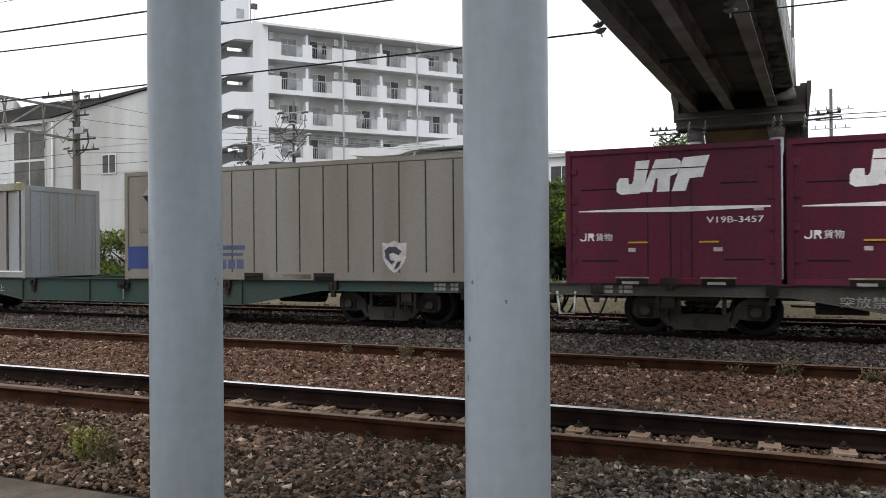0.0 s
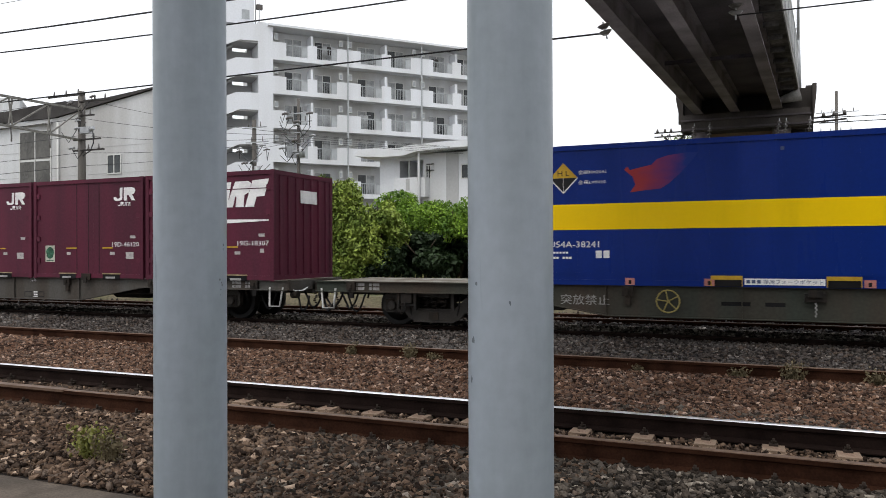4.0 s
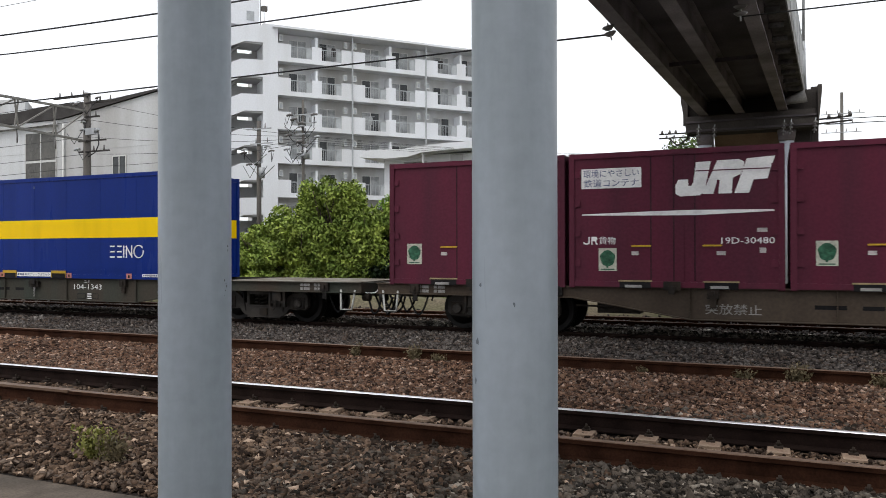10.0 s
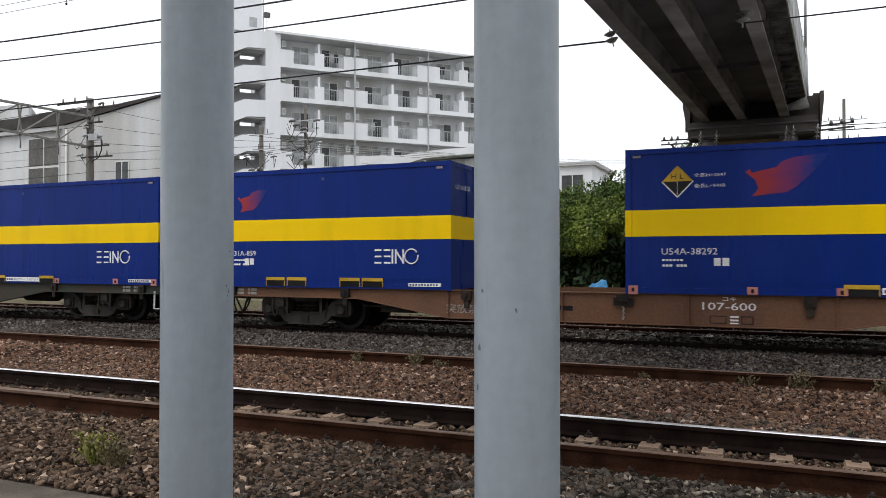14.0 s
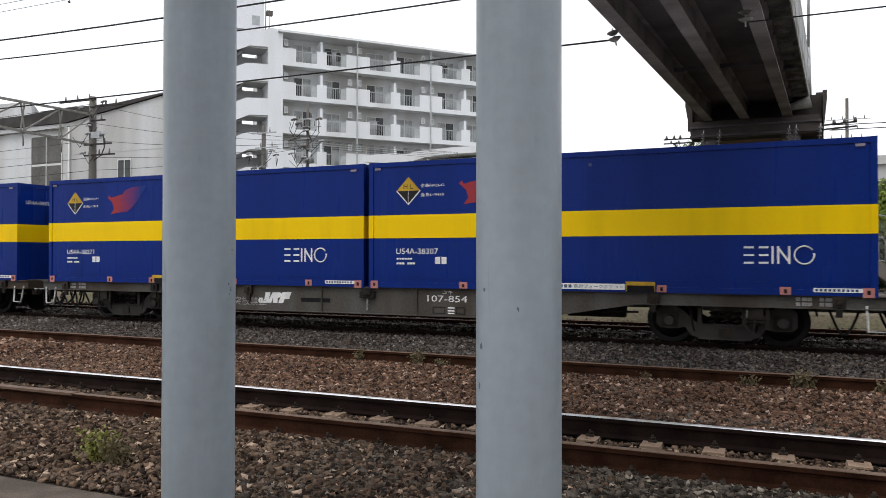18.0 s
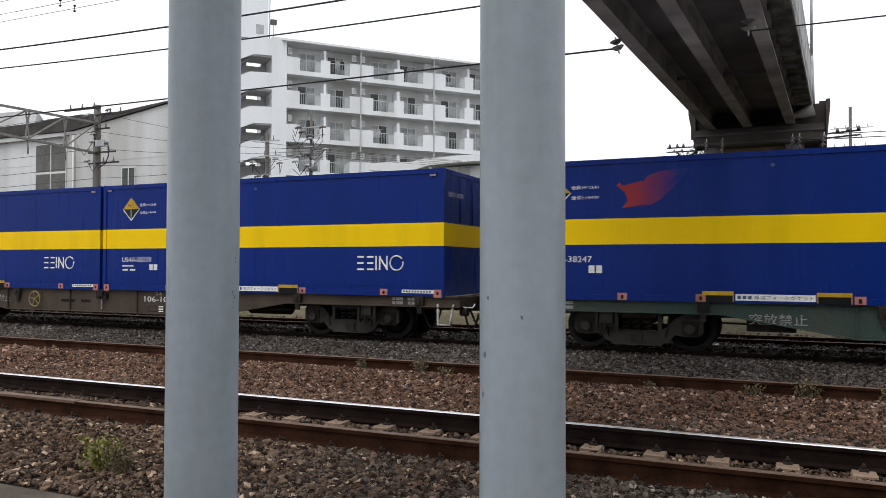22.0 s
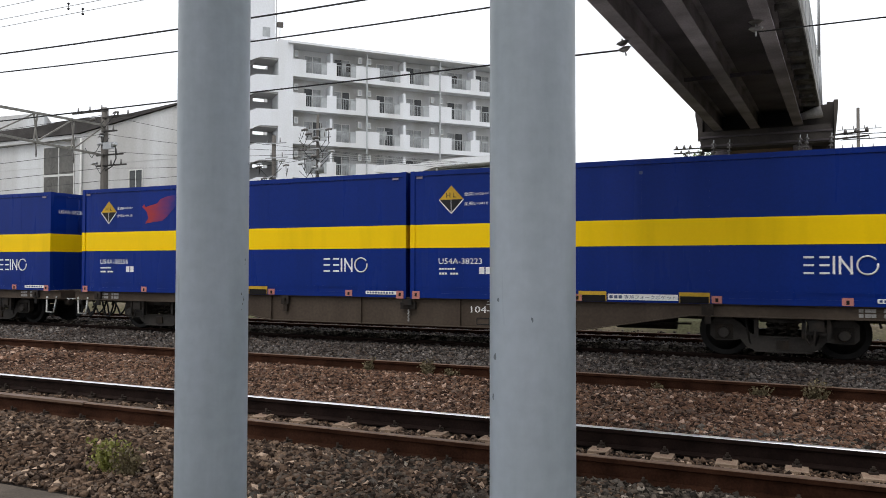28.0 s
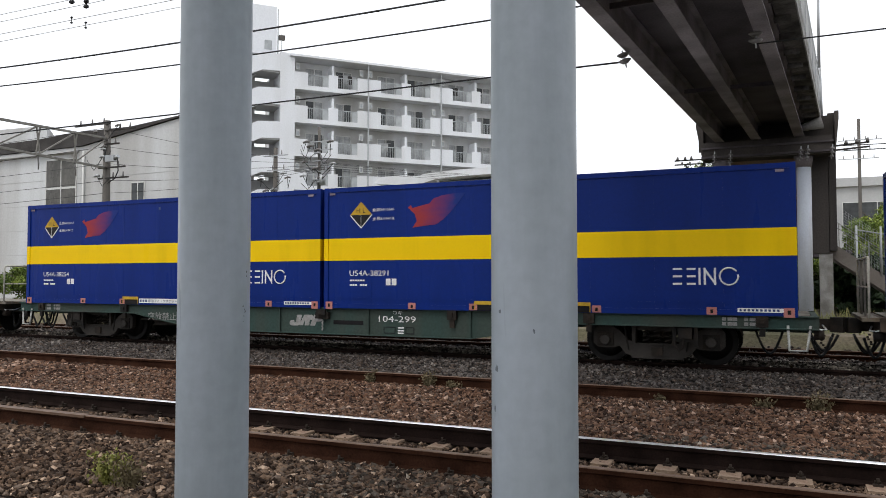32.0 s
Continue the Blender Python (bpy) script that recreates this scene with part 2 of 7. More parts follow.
def prism(bm, outline, y0, y1):
    """An outline of (x, z) pushed from y0 to y1."""
    a = [bm.verts.new((x, y0, z)) for x, z in outline]
    b = [bm.verts.new((x, y1, z)) for x, z in outline]
    n = len(outline)
    bm.faces.new(a)
    bm.faces.new(b[::-1])
    for i in range(n):
        bm.faces.new((a[i], b[i], b[(i + 1) % n], a[(i + 1) % n]))


def mesh_of(name, bm, material, smooth=False, bevel=0.0):
    if bevel:
        bmesh.ops.bevel(bm, geom=[e for e in bm.edges if e.calc_face_angle(0) > 0.6], offset=bevel, segments=2, affect='EDGES', profile=0.6)
    bmesh.ops.recalc_face_normals(bm, faces=bm.faces)
    me = bpy.data.meshes.new(name)
    bm.to_mesh(me)
    bm.free()
    me.materials.append(material)
    return me


def part(name, bm, material, parent, label="", bevel=0.0):
    ob = new(name, mesh_of(name, bm, material, bevel=bevel))
    ob.parent = parent
    if label:
        ob["label"] = label
    return ob


def thing(name, bm=None, material=None, label="", category="", group="", kind="", at=None, bevel=0.0):
    ob = new(name, mesh_of(name, bm, material, bevel=bevel) if bm else None)
    if at is not None:
        ob.matrix_world = at
    return tagged(ob, label, category, group, kind)


def raw(name, verts, faces, material, parent=None):
    me = bpy.data.meshes.new(name)
    me.from_pydata(verts, [], faces)
    me.materials.append(material)
    me.update()
    ob = new(name, me)
    ob.parent = parent
    return ob


def quads(name, v, material, parent=None):
    """A mesh of loose quads from an array of shape (n, 4, 3)."""
    n = len(v)
    me = bpy.data.meshes.new(name)
    me.vertices.add(n * 4)
    me.vertices.foreach_set("co", np.ascontiguousarray(v, dtype=np.float32).ravel())
    me.loops.add(n * 4)
    me.loops.foreach_set("vertex_index", np.arange(n * 4, dtype=np.int32))
    me.polygons.add(n)
    me.polygons.foreach_set("loop_start", np.arange(0, n * 4, 4, dtype=np.int32))
    me.update(calc_edges=True)
    me.materials.append(material)
    ob = new(name, me)
    ob.parent = parent
    return ob


# ---- ground ----
TRAIN_Y = 15.397
GROUND = [(-60, -0.30), (3.2, -0.12), (4.6, -0.075), (5.7, -0.062), (5.95, -0.09), (6.9, -0.09), (7.15, -0.065), (7.6, -0.07), (9.0, -0.12), (10.5, -0.12), (11.4, -0.13), (12.6, -0.20), (13.6, -0.17), (14.3, -0.115), (14.95, -0.11), (15.3, -0.035), (15.85, -0.025), (16.1, -0.09), (16.5, -0.105), (17.1, -0.14), (17.5, -0.115), (19.2, -0.115), (19.7, -0.13), (20.15, 0.22), (23.0, 0.27), (27, 0.28), (40, 0.3), (90, 0.3), (1500, 0.3)]


def ground_z(y):
    for (a, za), (b, zb) in zip(GROUND, GROUND[1:]):
        if a <= y <= b:
            return za + (zb - za) * (y - a) / (b - a)
    return 0.3


def build_ground():
    xs = [-900, -200, -60] + [-50 + 2 * i for i in range(41)] + [60, 200, 900]
    verts, faces = [], []
    for x in xs:
        for y, z in GROUND:
            verts.append((x, y, z))
    n = len(GROUND)
    for i in range(len(xs) - 1):
        for j in range(n - 1):
            faces.append((i * n + j, (i + 1) * n + j, (i + 1) * n + j + 1, i * n + j + 1))
    ob = raw("ground", verts, faces, M["bed_shade_brown"])
    ob.data.materials.append(M["bed_shade_grey"])
    ob.data.materials.append(M["earth"])
    for p in ob.data.polygons:
        y = p.center.y
        p.material_index = 2 if y > 19.8 or y < -5 else (1 if 11.6 < y < 19.8 else 0)
    tagged(ob, "railway ground of brown and grey ballast with dry earth beyond", "ground", kind="structure")


build_ground()


# ---- tracks ----
RAIL = [(-0.068, -0.174), (0.068, -0.174), (0.068, -0.163), (0.012, -0.143), (0.009, -0.05), (0.033, -0.038), (0.034, -0.006), (0.026, 0), (-0.026, 0), (-0.034, -0.006), (-0.033, -0.038), (-0.009, -0.05), (-0.012, -0.143), (-0.068, -0.163)]


def rail(y, z, x0, x1, body, head, label):
    root = thing("rail", label=label, category="rail", kind="structure", at=pose(0, y, z))
    bm = bmesh.new()
    a = [bm.verts.new((x0, p, q)) for p, q in RAIL]
    b = [bm.verts.new((x1, p, q)) for p, q in RAIL]
    n = len(RAIL)
    for i in range(n):
        bm.faces.new((a[i], a[(i + 1) % n], b[(i + 1) % n], b[i]))
    bm.faces.new(a[::-1])
    bm.faces.new(b)
    part("rail_body", bm, body, root)
    bm = bmesh.new()
    a = [bm.verts.new((x0, p, q)) for p, q in ((-0.0345, -0.005), (-0.0275, 0.0015), (0.0275, 0.0015), (0.0345, -0.005))]
    b = [bm.verts.new((x1, v.co.y, v.co.z)) for v in a]
    for i in range(3):
        bm.faces.new((a[i], a[i + 1], b[i + 1], b[i]))
    part("running_surface", bm, head, root)
    return root


NEAR = (5.902, 6.971)
rail(NEAR[0], 0.116, -120, 60, M["rail_rust"], M["rail_dull"], "rust-brown steel rail with a dull narrow running top")
rail(NEAR[1], 0.116, -120, 60, M["rail_dark"], M["rail_worn"], "dark steel rail with a bright polished running top")
rail(10.891, 0.058, -120, 60, M["rail_rust"], M["rail_dull"], "rust-brown rail lying in brown ballast")
rail(TRAIN_Y - 0.565, 0, -300, 200, M["rail_dark"], M["rail_dark"], "blackened rail under the freight train")
rail(TRAIN_Y + 0.565, 0, -300, 200, M["rail_dark"], M["rail_dark"], "blackened rail under the freight train")
rail(17.70, 0, -300, 200, M["rail_rust"], M["rail_dull"], "rusty rail of the siding behind the train")
rail(18.83, 0, -300, 200, M["rail_rust"], M["rail_dull"], "rusty rail of the siding behind the train")


# ---- unseen block added behind the camera, beyond the posts, to shade the right ----
bm = bmesh.new()
box(bm, 1.9, 40, -14.0, -2.6, -0.3, 9.0)
thing("unseen_shade_block", bm, M["grey_wall"], "plain grey block added out of view to shade the right side", "station house", kind="structure")


# ---- posts in front of the camera ----
def post(x, y, d):
    root = thing("steel_post", label="pale blue-grey painted round steel post with chipped paint", category="post", group="posts beside the platform", at=pose(x, y, -0.12))
    bm = bmesh.new()
    tube(bm, [(0, 0, 0), (0, 0, 1.2), (0, 0, 2.4), (0, 0, 3.8)], d / 2, 64)
    part("shaft", bm, M["post_paint"], root)
    return root


p1 = post(-1.459, 1.660, 0.193)
p2 = post(-0.550, 1.698, 0.198)


def chip(parent, r, angle, z, size, seed, mat="chip"):
    """A flake of missing paint, lying on the round shaft."""
    rng = np.random.default_rng(seed)
    bm = bmesh.new()
    n = 9
    ring = []
    for k in range(n):
        q = size * (0.5 + 0.7 * rng.random())
        a = radians(angle) + q * math.cos(6.283 * k / n) * 0.6 / r
        ring.append(bm.verts.new(((r + 0.0006) * math.cos(a), (r + 0.0006) * math.sin(a), z + 0.12 + q * math.sin(6.283 * k / n))))
    bm.faces.new(ring)
    part("paint_chip", bm, M[mat], parent, "dark chip in the paint")


for i, (a, z, s) in enumerate(((25.9, 1.903, 0.005), (25.1, 1.857, 0.004), (12.3, 1.590, 0.005), (12.0, 1.578, 0.004), (2.2, 1.497, 0.004), (8.0, 1.481, 0.005), (4.9, 1.470, 0.003), (6.5, 1.488, 0.003), (3.0, 1.455, 0.002))):
    chip(p1, 0.0965, a, z, s, i)
for i, (a, z, s) in enumerate(((-72.9, 1.457, 0.006), (-130.5, 1.369, 0.010), (-134.6, 1.280, 0.009), (-122.8, 1.498, 0.007))):
    chip(p2, 0.099, a, z, s, 20 + i, "post_stain")


# ---- train materials ----
M["deep_blue"] = surf("deep_blue_paint", (0.0032, 0.0215, 0.180), 0.30, var=0.07, scale=1.3, fine=25, bump=0.03, second=(0.0035, 0.019, 0.145), amount=0.4, streak=True, spec=0.10)
M["stripe_yellow"] = surf("stripe_yellow", (0.86, 0.565, 0.002), 0.35, var=0.015, scale=1.5, fine=25, bump=0.03, second=(0.74, 0.485, 0.003), amount=0.2, streak=True, spec=0.08)
M["wine"] = surf("wine_paint", (0.106, 0.0195, 0.0385), 0.5, var=0.1, scale=1.2, fine=20, bump=0.05, second=(0.070, 0.021, 0.034), amount=0.4, streak=True, rand=0.14, spec=0.1)
M["wine_faded"] = surf("wine_paint_faded", (0.098, 0.027, 0.056), 0.6, var=0.1, scale=1.2, fine=20, bump=0.05, second=(0.066, 0.021, 0.036), amount=0.4, streak=True, spec=0.1)
M["wine_joint"] = surf("wine_joint", (0.030, 0.010, 0.015), 0.7)
M["beige"] = surf("beige_paint", (0.216, 0.204, 0.182), 0.6, var=0.07, scale=1.0, fine=20, bump=0.05, second=(0.172, 0.152, 0.130), amount=0.35, streak=True, spec=0.25)
M["pale_grey"] = surf("pale_grey_paint", (0.295, 0.32, 0.338), 0.6, var=0.08, scale=1.2, fine=20, bump=0.06, second=(0.23, 0.21, 0.19), amount=0.4, streak=True)
M["mark_dull"] = surf("mark_dull", (0.48, 0.45, 0.44), 0.6, var=0.15, scale=6, fine=40, bump=0.0)
M["sticker_cream"] = surf("sticker_cream", (0.52, 0.52, 0.44), 0.6, var=0.15, scale=6, fine=30, bump=0.0)
M["mark_white"] = surf("mark_white", (0.80, 0.795, 0.79), 0.6, var=0.08, scale=4, fine=40, bump=0.0)
M["mark_dark"] = surf("mark_dark", (0.05, 0.05, 0.07), 0.6)
M["mark_blue"] = surf("mark_blue", (0.035, 0.06, 0.18), 0.6)
M["mark_slate"] = surf("mark_slate", (0.08, 0.10, 0.18), 0.6)
M["mark_red"] = surf("mark_red", (0.36, 0.035, 0.04), 0.6, var=0.2, scale=2.5, fine=8, bump=0.0, second=(0.14, 0.03, 0.07), amount=0.45)
M["mark_faded"] = surf("mark_faded", (0.26, 0.22, 0.27), 0.6)
M["mark_pink"] = surf("mark_pink", (0.50, 0.20, 0.17), 0.6)
M["mark_green"] = surf("mark_green", (0.035, 0.12, 0.07), 0.6, var=0.3, scale=9, fine=30, bump=0.0)
M["mark_black"] = surf("mark_black", (0.012, 0.012, 0.013), 0.6)
M["mark_yellow"] = surf("mark_yellow", (0.55, 0.34, 0.03), 0.6)
M["recess"] = surf("recess", (0.012, 0.011, 0.012), 0.9)
M["wagon_grey"] = surf("wagon_grey", (0.085, 0.082, 0.075), 0.75, var=0.15, scale=1.2, fine=18, bump=0.1, second=(0.055, 0.043, 0.034), amount=0.45, streak=True)
M["wagon_olive"] = surf("wagon_olive", (0.036, 0.042, 0.033), 0.75, var=0.15, scale=1.2, fine=18, bump=0.1, second=(0.055, 0.042, 0.032), amount=0.45, streak=True)
M["wagon_brown"] = surf("wagon_brown", (0.070, 0.052, 0.038), 0.75, var=0.15, scale=1.2, fine=18, bump=0.1, second=(0.052, 0.038, 0.028), amount=0.45, streak=True)
M["wagon_orange"] = surf("wagon_orange", (0.155, 0.075, 0.04), 0.75, var=0.15, scale=1.2, fine=18, bump=0.1, second=(0.12, 0.062, 0.04), amount=0.45, streak=True)
M["wagon_teal"] = surf("wagon_teal", (0.018, 0.05, 0.062), 0.7, var=0.15, scale=1.2, fine=18, bump=0.1, second=(0.045, 0.055, 0.055), amount=0.4, streak=True)
M["wagon_blue"] = surf("wagon_blue", (0.012, 0.033, 0.06), 0.7, var=0.15, scale=1.2, fine=18, bump=0.1, second=(0.04, 0.055, 0.07), amount=0.4, streak=True)
M["wagon_green"] = surf("wagon_green", (0.028, 0.058, 0.05), 0.7, var=0.15, scale=1.2, fine=18, bump=0.1, second=(0.05, 0.06, 0.05), amount=0.4, streak=True)
M["running_gear"] = surf("running_gear", (0.008, 0.007, 0.0065), 0.8, var=0.25, scale=3, fine=25, bump=0.2, second=(0.032, 0.024, 0.018), amount=0.4, spec=0.25)
M["bogie_frame"] = surf("bogie_frame", (0.042, 0.036, 0.031), 0.7, var=0.2, scale=2.5, fine=25, bump=0.15, second=(0.022, 0.019, 0.017), amount=0.4, spec=0.25)
M["wheel_steel"] = surf("wheel_steel", (0.008, 0.007, 0.0065), 0.65, 0.0, var=0.2, scale=3, fine=30, bump=0.1)
M["brake_yellow"] = surf("brake_yellow", (0.34, 0.27, 0.09), 0.6, var=0.15)
M["deck_worn"] = surf("deck_worn", (0.24, 0.23, 0.20), 0.7, 0.2, var=0.15, scale=2, fine=25, bump=0.1, second=(0.11, 0.085, 0.06), amount=0.5)
M["mark_faint"] = surf("mark_faint", (0.33, 0.32, 0.31), 0.7, var=0.15, scale=6, fine=50, bump=0.0)
M["step_white"] = surf("step_white", (0.46, 0.46, 0.44), 0.6, var=0.2, scale=5, fine=40, bump=0.0)
M["gate_tube"] = surf("gate_tube", (0.50, 0.48, 0.42), 0.55, var=0.15, scale=4, fine=40, bump=0.0)
M["mark_ochre"] = surf("mark_ochre", (0.36, 0.29, 0.12), 0.6, var=0.2, scale=5, fine=30, bump=0.0)
M["rail_tube"] = surf("rail_tube", (0.22, 0.21, 0.19), 0.6, var=0.15, scale=4, fine=40, bump=0.0)


def printed_fade(m, base, ground):
    """The print thins out into the paint behind it towards its far corner."""
    n, l = m.node_tree.nodes, m.node_tree.links
    tc = n.new("ShaderNodeTexCoord")
    sep = n.new("ShaderNodeSeparateXYZ")
    l.new(tc.outputs["Generated"], sep.inputs[0])
    noise = n.new("ShaderNodeTexNoise")
    noise.inputs["Scale"].default_value = 5
    l.new(tc.outputs["Generated"], noise.inputs[0])
    add = n.new("ShaderNodeMath")
    add.operation = 'MULTIPLY_ADD'
    add.inputs[1].default_value = 0.3
    l.new(noise.outputs[0], add.inputs[0])
    l.new(sep.outputs[0], add.inputs[2])
    ramp = n.new("ShaderNodeValToRGB")
    ramp.color_ramp.elements[0].position, ramp.color_ramp.elements[1].position = 0.35, 1.05
    ramp.color_ramp.elements[0].color, ramp.color_ramp.elements[1].color = (*base, 1), (*ground, 1)
    l.new(add.outputs[0], ramp.inputs[0])
    l.new(ramp.outputs[0], n["Principled BSDF"].inputs["Base Color"])


printed_fade(M["mark_red"], (0.30, 0.030, 0.035), (0.0035, 0.0225, 0.175))
M["lichen"] = surf("lichen", (0.20, 0.18, 0.075), 0.9, var=0.2, scale=3, fine=30, bump=0.2, second=(0.30, 0.30, 0.27), amount=0.45)
M["sign_brown"] = surf("sign_brown", (0.12, 0.075, 0.05), 0.7)
M["plate_green"] = surf("plate_green", (0.035, 0.075, 0.065), 0.6)
M["pocket_cream"] = surf("pocket_cream", (0.36, 0.29, 0.16), 0.7, var=0.2, scale=5, fine=40, bump=0.1)


# ---- footbridge over the tracks ----
M["edge_concrete"] = surf("edge_concrete", (0.13, 0.12, 0.11), 0.9, var=0.3, scale=1.6, fine=14, bump=0.3, second=(0.03, 0.027, 0.025), amount=0.55)
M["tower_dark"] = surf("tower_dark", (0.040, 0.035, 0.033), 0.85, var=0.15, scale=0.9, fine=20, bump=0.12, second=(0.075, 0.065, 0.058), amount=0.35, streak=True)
M["fascia"] = surf("fascia", (0.30, 0.29, 0.28), 0.85, var=0.15, scale=1.2, fine=18, bump=0.15, second=(0.16, 0.15, 0.14))
M["stair_grey"] = surf("stair_grey", (0.17, 0.152, 0.135), 0.85, var=0.12, scale=1.5, fine=25, bump=0.1, second=(0.14, 0.12, 0.105))
def build_bridge():
    root = thing("footbridge", label="dark weathered steel footbridge with concrete deck crossing the tracks", category="footbridge")
    slope = 0.062

    def cx(y):
        return -1.0 + (y - 27.0) * slope
    y0, y1 = -6.0, 28.4
    for off in (-1.12, 0.03, 1.33):
        for name, w, za, zb, mat in (("bottom_flange", 0.30, 6.20, 6.225, "bridge_paint"), ("web", 0.03, 6.225, 6.78, "bridge_paint"), ("top_flange", 0.26, 6.78, 6.80, "bridge_paint")):
            bm = bmesh.new()
            beam(bm, (cx(y0) + off, y0, (za + zb) / 2), (cx(y1) + off, y1, (za + zb) / 2), w, zb - za)
            part(name, bm, M[mat], root)
        if off:
            y = 1.0
            while y < 26:
                bm = bmesh.new()
                beam(bm, (cx(y) + off, y, 6.225), (cx(y) + off, y, 6.78), 0.014, 0.24, up=(0, 1, 0))
                part("web_stiffener", bm, M["bridge_paint"], root)
                y += 1.7
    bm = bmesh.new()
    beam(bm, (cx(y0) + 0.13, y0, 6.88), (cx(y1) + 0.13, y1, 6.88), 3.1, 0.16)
    part("deck_slab", bm, M["bridge_soffit"], root, "dark concrete deck slab")
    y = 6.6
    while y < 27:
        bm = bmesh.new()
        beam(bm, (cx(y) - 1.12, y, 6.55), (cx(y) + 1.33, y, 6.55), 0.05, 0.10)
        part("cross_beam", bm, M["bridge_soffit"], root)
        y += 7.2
    # weathered edge strip with brackets outside the last girder
    bm = bmesh.new()
    v = [bm.verts.new(p) for p in ((cx(y0) + 1.5, y0, 6.74), (cx(y0) + 1.76, y0, 6.74), (cx(y1) + 1.94, y1, 6.74), (cx(y1) + 1.5, y1, 6.74), (cx(y0) + 1.5, y0, 6.795), (cx(y0) + 1.76, y0, 6.795), (cx(y1) + 1.94, y1, 6.795), (cx(y1) + 1.5, y1, 6.795))]
    for f in ((0, 1, 2, 3), (7, 6, 5, 4), (0, 4, 5, 1), (1, 5, 6, 2), (2, 6, 7, 3), (3, 7, 4, 0)):
        bm.faces.new([v[i] for i in f])
    part("edge_strip", bm, M["edge_concrete"], root, "stained concrete edge strip")
    y = 5.0
    while y < 28:
        k = (y - y0) / (y1 - y0)
        bm = bmesh.new()
        beam(bm, (cx(y) + 1.46, y, 6.68), (cx(y) + 1.55 + 0.33 * k, y, 6.68), 0.09, 0.12)
        part("edge_bracket", bm, M["edge_concrete"], root)
        y += 1.25
    for off, side in ((-1.45, -1), (1.72, 1)):
        wide = 0.2 if side > 0 else 0.0

        def out(y, k=1.0):
            return cx(y) + off + wide * k * (y - y0) / (y1 - y0)
        bm = bmesh.new()
        beam(bm, (out(y0, 1), y0, 6.92), (out(y1, 1), y1, 6.92), 0.10, 0.30)
        part("edge_fascia", bm, M["fascia"], root, "pale stained fascia")
        y = y0 + 0.4
        while y < y1:
            bm = bmesh.new()
            beam(bm, (out(y), y, 7.22), (out(y), y, 8.35), 0.05, 0.05, up=(0, 1, 0))
            part("railing_post", bm, M["galv"], root)
            y += 1.8
        for z in (7.35, 8.33):
            bm = bmesh.new()
            tube(bm, [(out(y0), y0, z), (out(y1), y1, z)], 0.024, 6)
            part("hand_rail", bm, M["galv"], root)
        bm = bmesh.new()
        beam(bm, (out(y0), y0, 7.85), (out(y1), y1, 7.85), 0.012, 0.94)
        part("mesh_panel", bm, M["grey_wall"], root, "grey plastic railing panel")
    bm = bmesh.new()
    box(bm, -2.84, 1.38, 27.955, 28.04, 6.0, 6.95)
    part("end_diaphragm", bm, M["tower_dark"], root)
    # pier beyond the train
    py = 27.6
    for x in (-2.09, 0.47):
        bm = bmesh.new()
        tube(bm, [(x, py, 0.1), (x, py, 5.22)], 0.225, 28)
        part("pier_column", bm, M["pier_white"], root, "white-painted round pier column")
        bm = bmesh.new()
        tube(bm, [(x, py, 5.22), (x, py, 5.60)], 0.24, 28, 0.30)
        part("column_head", bm, M["bridge_paint"], root)
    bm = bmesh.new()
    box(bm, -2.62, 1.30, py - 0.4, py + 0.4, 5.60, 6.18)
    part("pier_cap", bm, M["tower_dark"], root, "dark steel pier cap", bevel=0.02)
    for z in (5.68, 5.98):
        bm = bmesh.new()
        box(bm, -2.68, 1.34, py - 0.46, py - 0.402, z - 0.03, z + 0.03)
        part("cap_stiffener", bm, M["bridge_soffit"], root)
    bm = bmesh.new()
    prism(bm, [(-2.62, 6.18), (-2.62, 5.42), (-2.85, 6.75), (-2.85, 6.95), (-2.62, 6.95)], py - 0.35, py + 0.35)
    part("cap_bracket", bm, M["tower_dark"], root)
    bm = bmesh.new()
    prism(bm, [(1.38, 6.18), (1.38, 5.42), (1.50, 6.7), (1.50, 6.95), (1.38, 6.95)], py - 0.35, py + 0.35)
    part("cap_bracket", bm, M["tower_dark"], root)
    # stair flight that runs back from the pier, and one that runs down along the tracks
    bm = bmesh.new()
    beam(bm, (-0.75, py + 0.4, 5.75), (-0.75, py + 6.0, 2.7), 2.15, 0.16)
    part("stair_soffit", bm, M["rust_soffit"], root, "rust-brown underside of the stair flight")
    for x in (-1.95, 0.42):
        bm = bmesh.new()
        beam(bm, (x, py + 0.3, 5.85), (x, py + 6.2, 2.65), 0.14, 0.5)
        part("stair_stringer", bm, M["bridge_paint"], root)
    for i in range(2):
        y = py + 2.2 + i * 2.4
        z = 5.75 - (y - py - 0.4) * 3.05 / 5.6 - 0.14
        bm = bmesh.new()
        beam(bm, (-1.85, y, z), (0.35, y, z), 0.10, 0.12)
        part("stair_cross_beam", bm, M["bridge_soffit"], root)
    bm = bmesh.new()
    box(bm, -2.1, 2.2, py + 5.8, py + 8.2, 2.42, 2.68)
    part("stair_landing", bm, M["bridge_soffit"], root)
    for x in (-1.69, 1.9):
        bm = bmesh.new()
        box(bm, x - 0.16, x + 0.16, py + 5.9, py + 6.2, 0.1, 2.42)
        part("landing_column", bm, M["concrete"], root, "grey square landing column")
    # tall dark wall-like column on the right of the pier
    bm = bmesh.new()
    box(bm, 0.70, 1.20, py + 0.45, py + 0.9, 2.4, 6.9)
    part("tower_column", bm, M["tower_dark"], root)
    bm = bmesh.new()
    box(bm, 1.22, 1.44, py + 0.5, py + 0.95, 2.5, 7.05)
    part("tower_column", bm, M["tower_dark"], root)
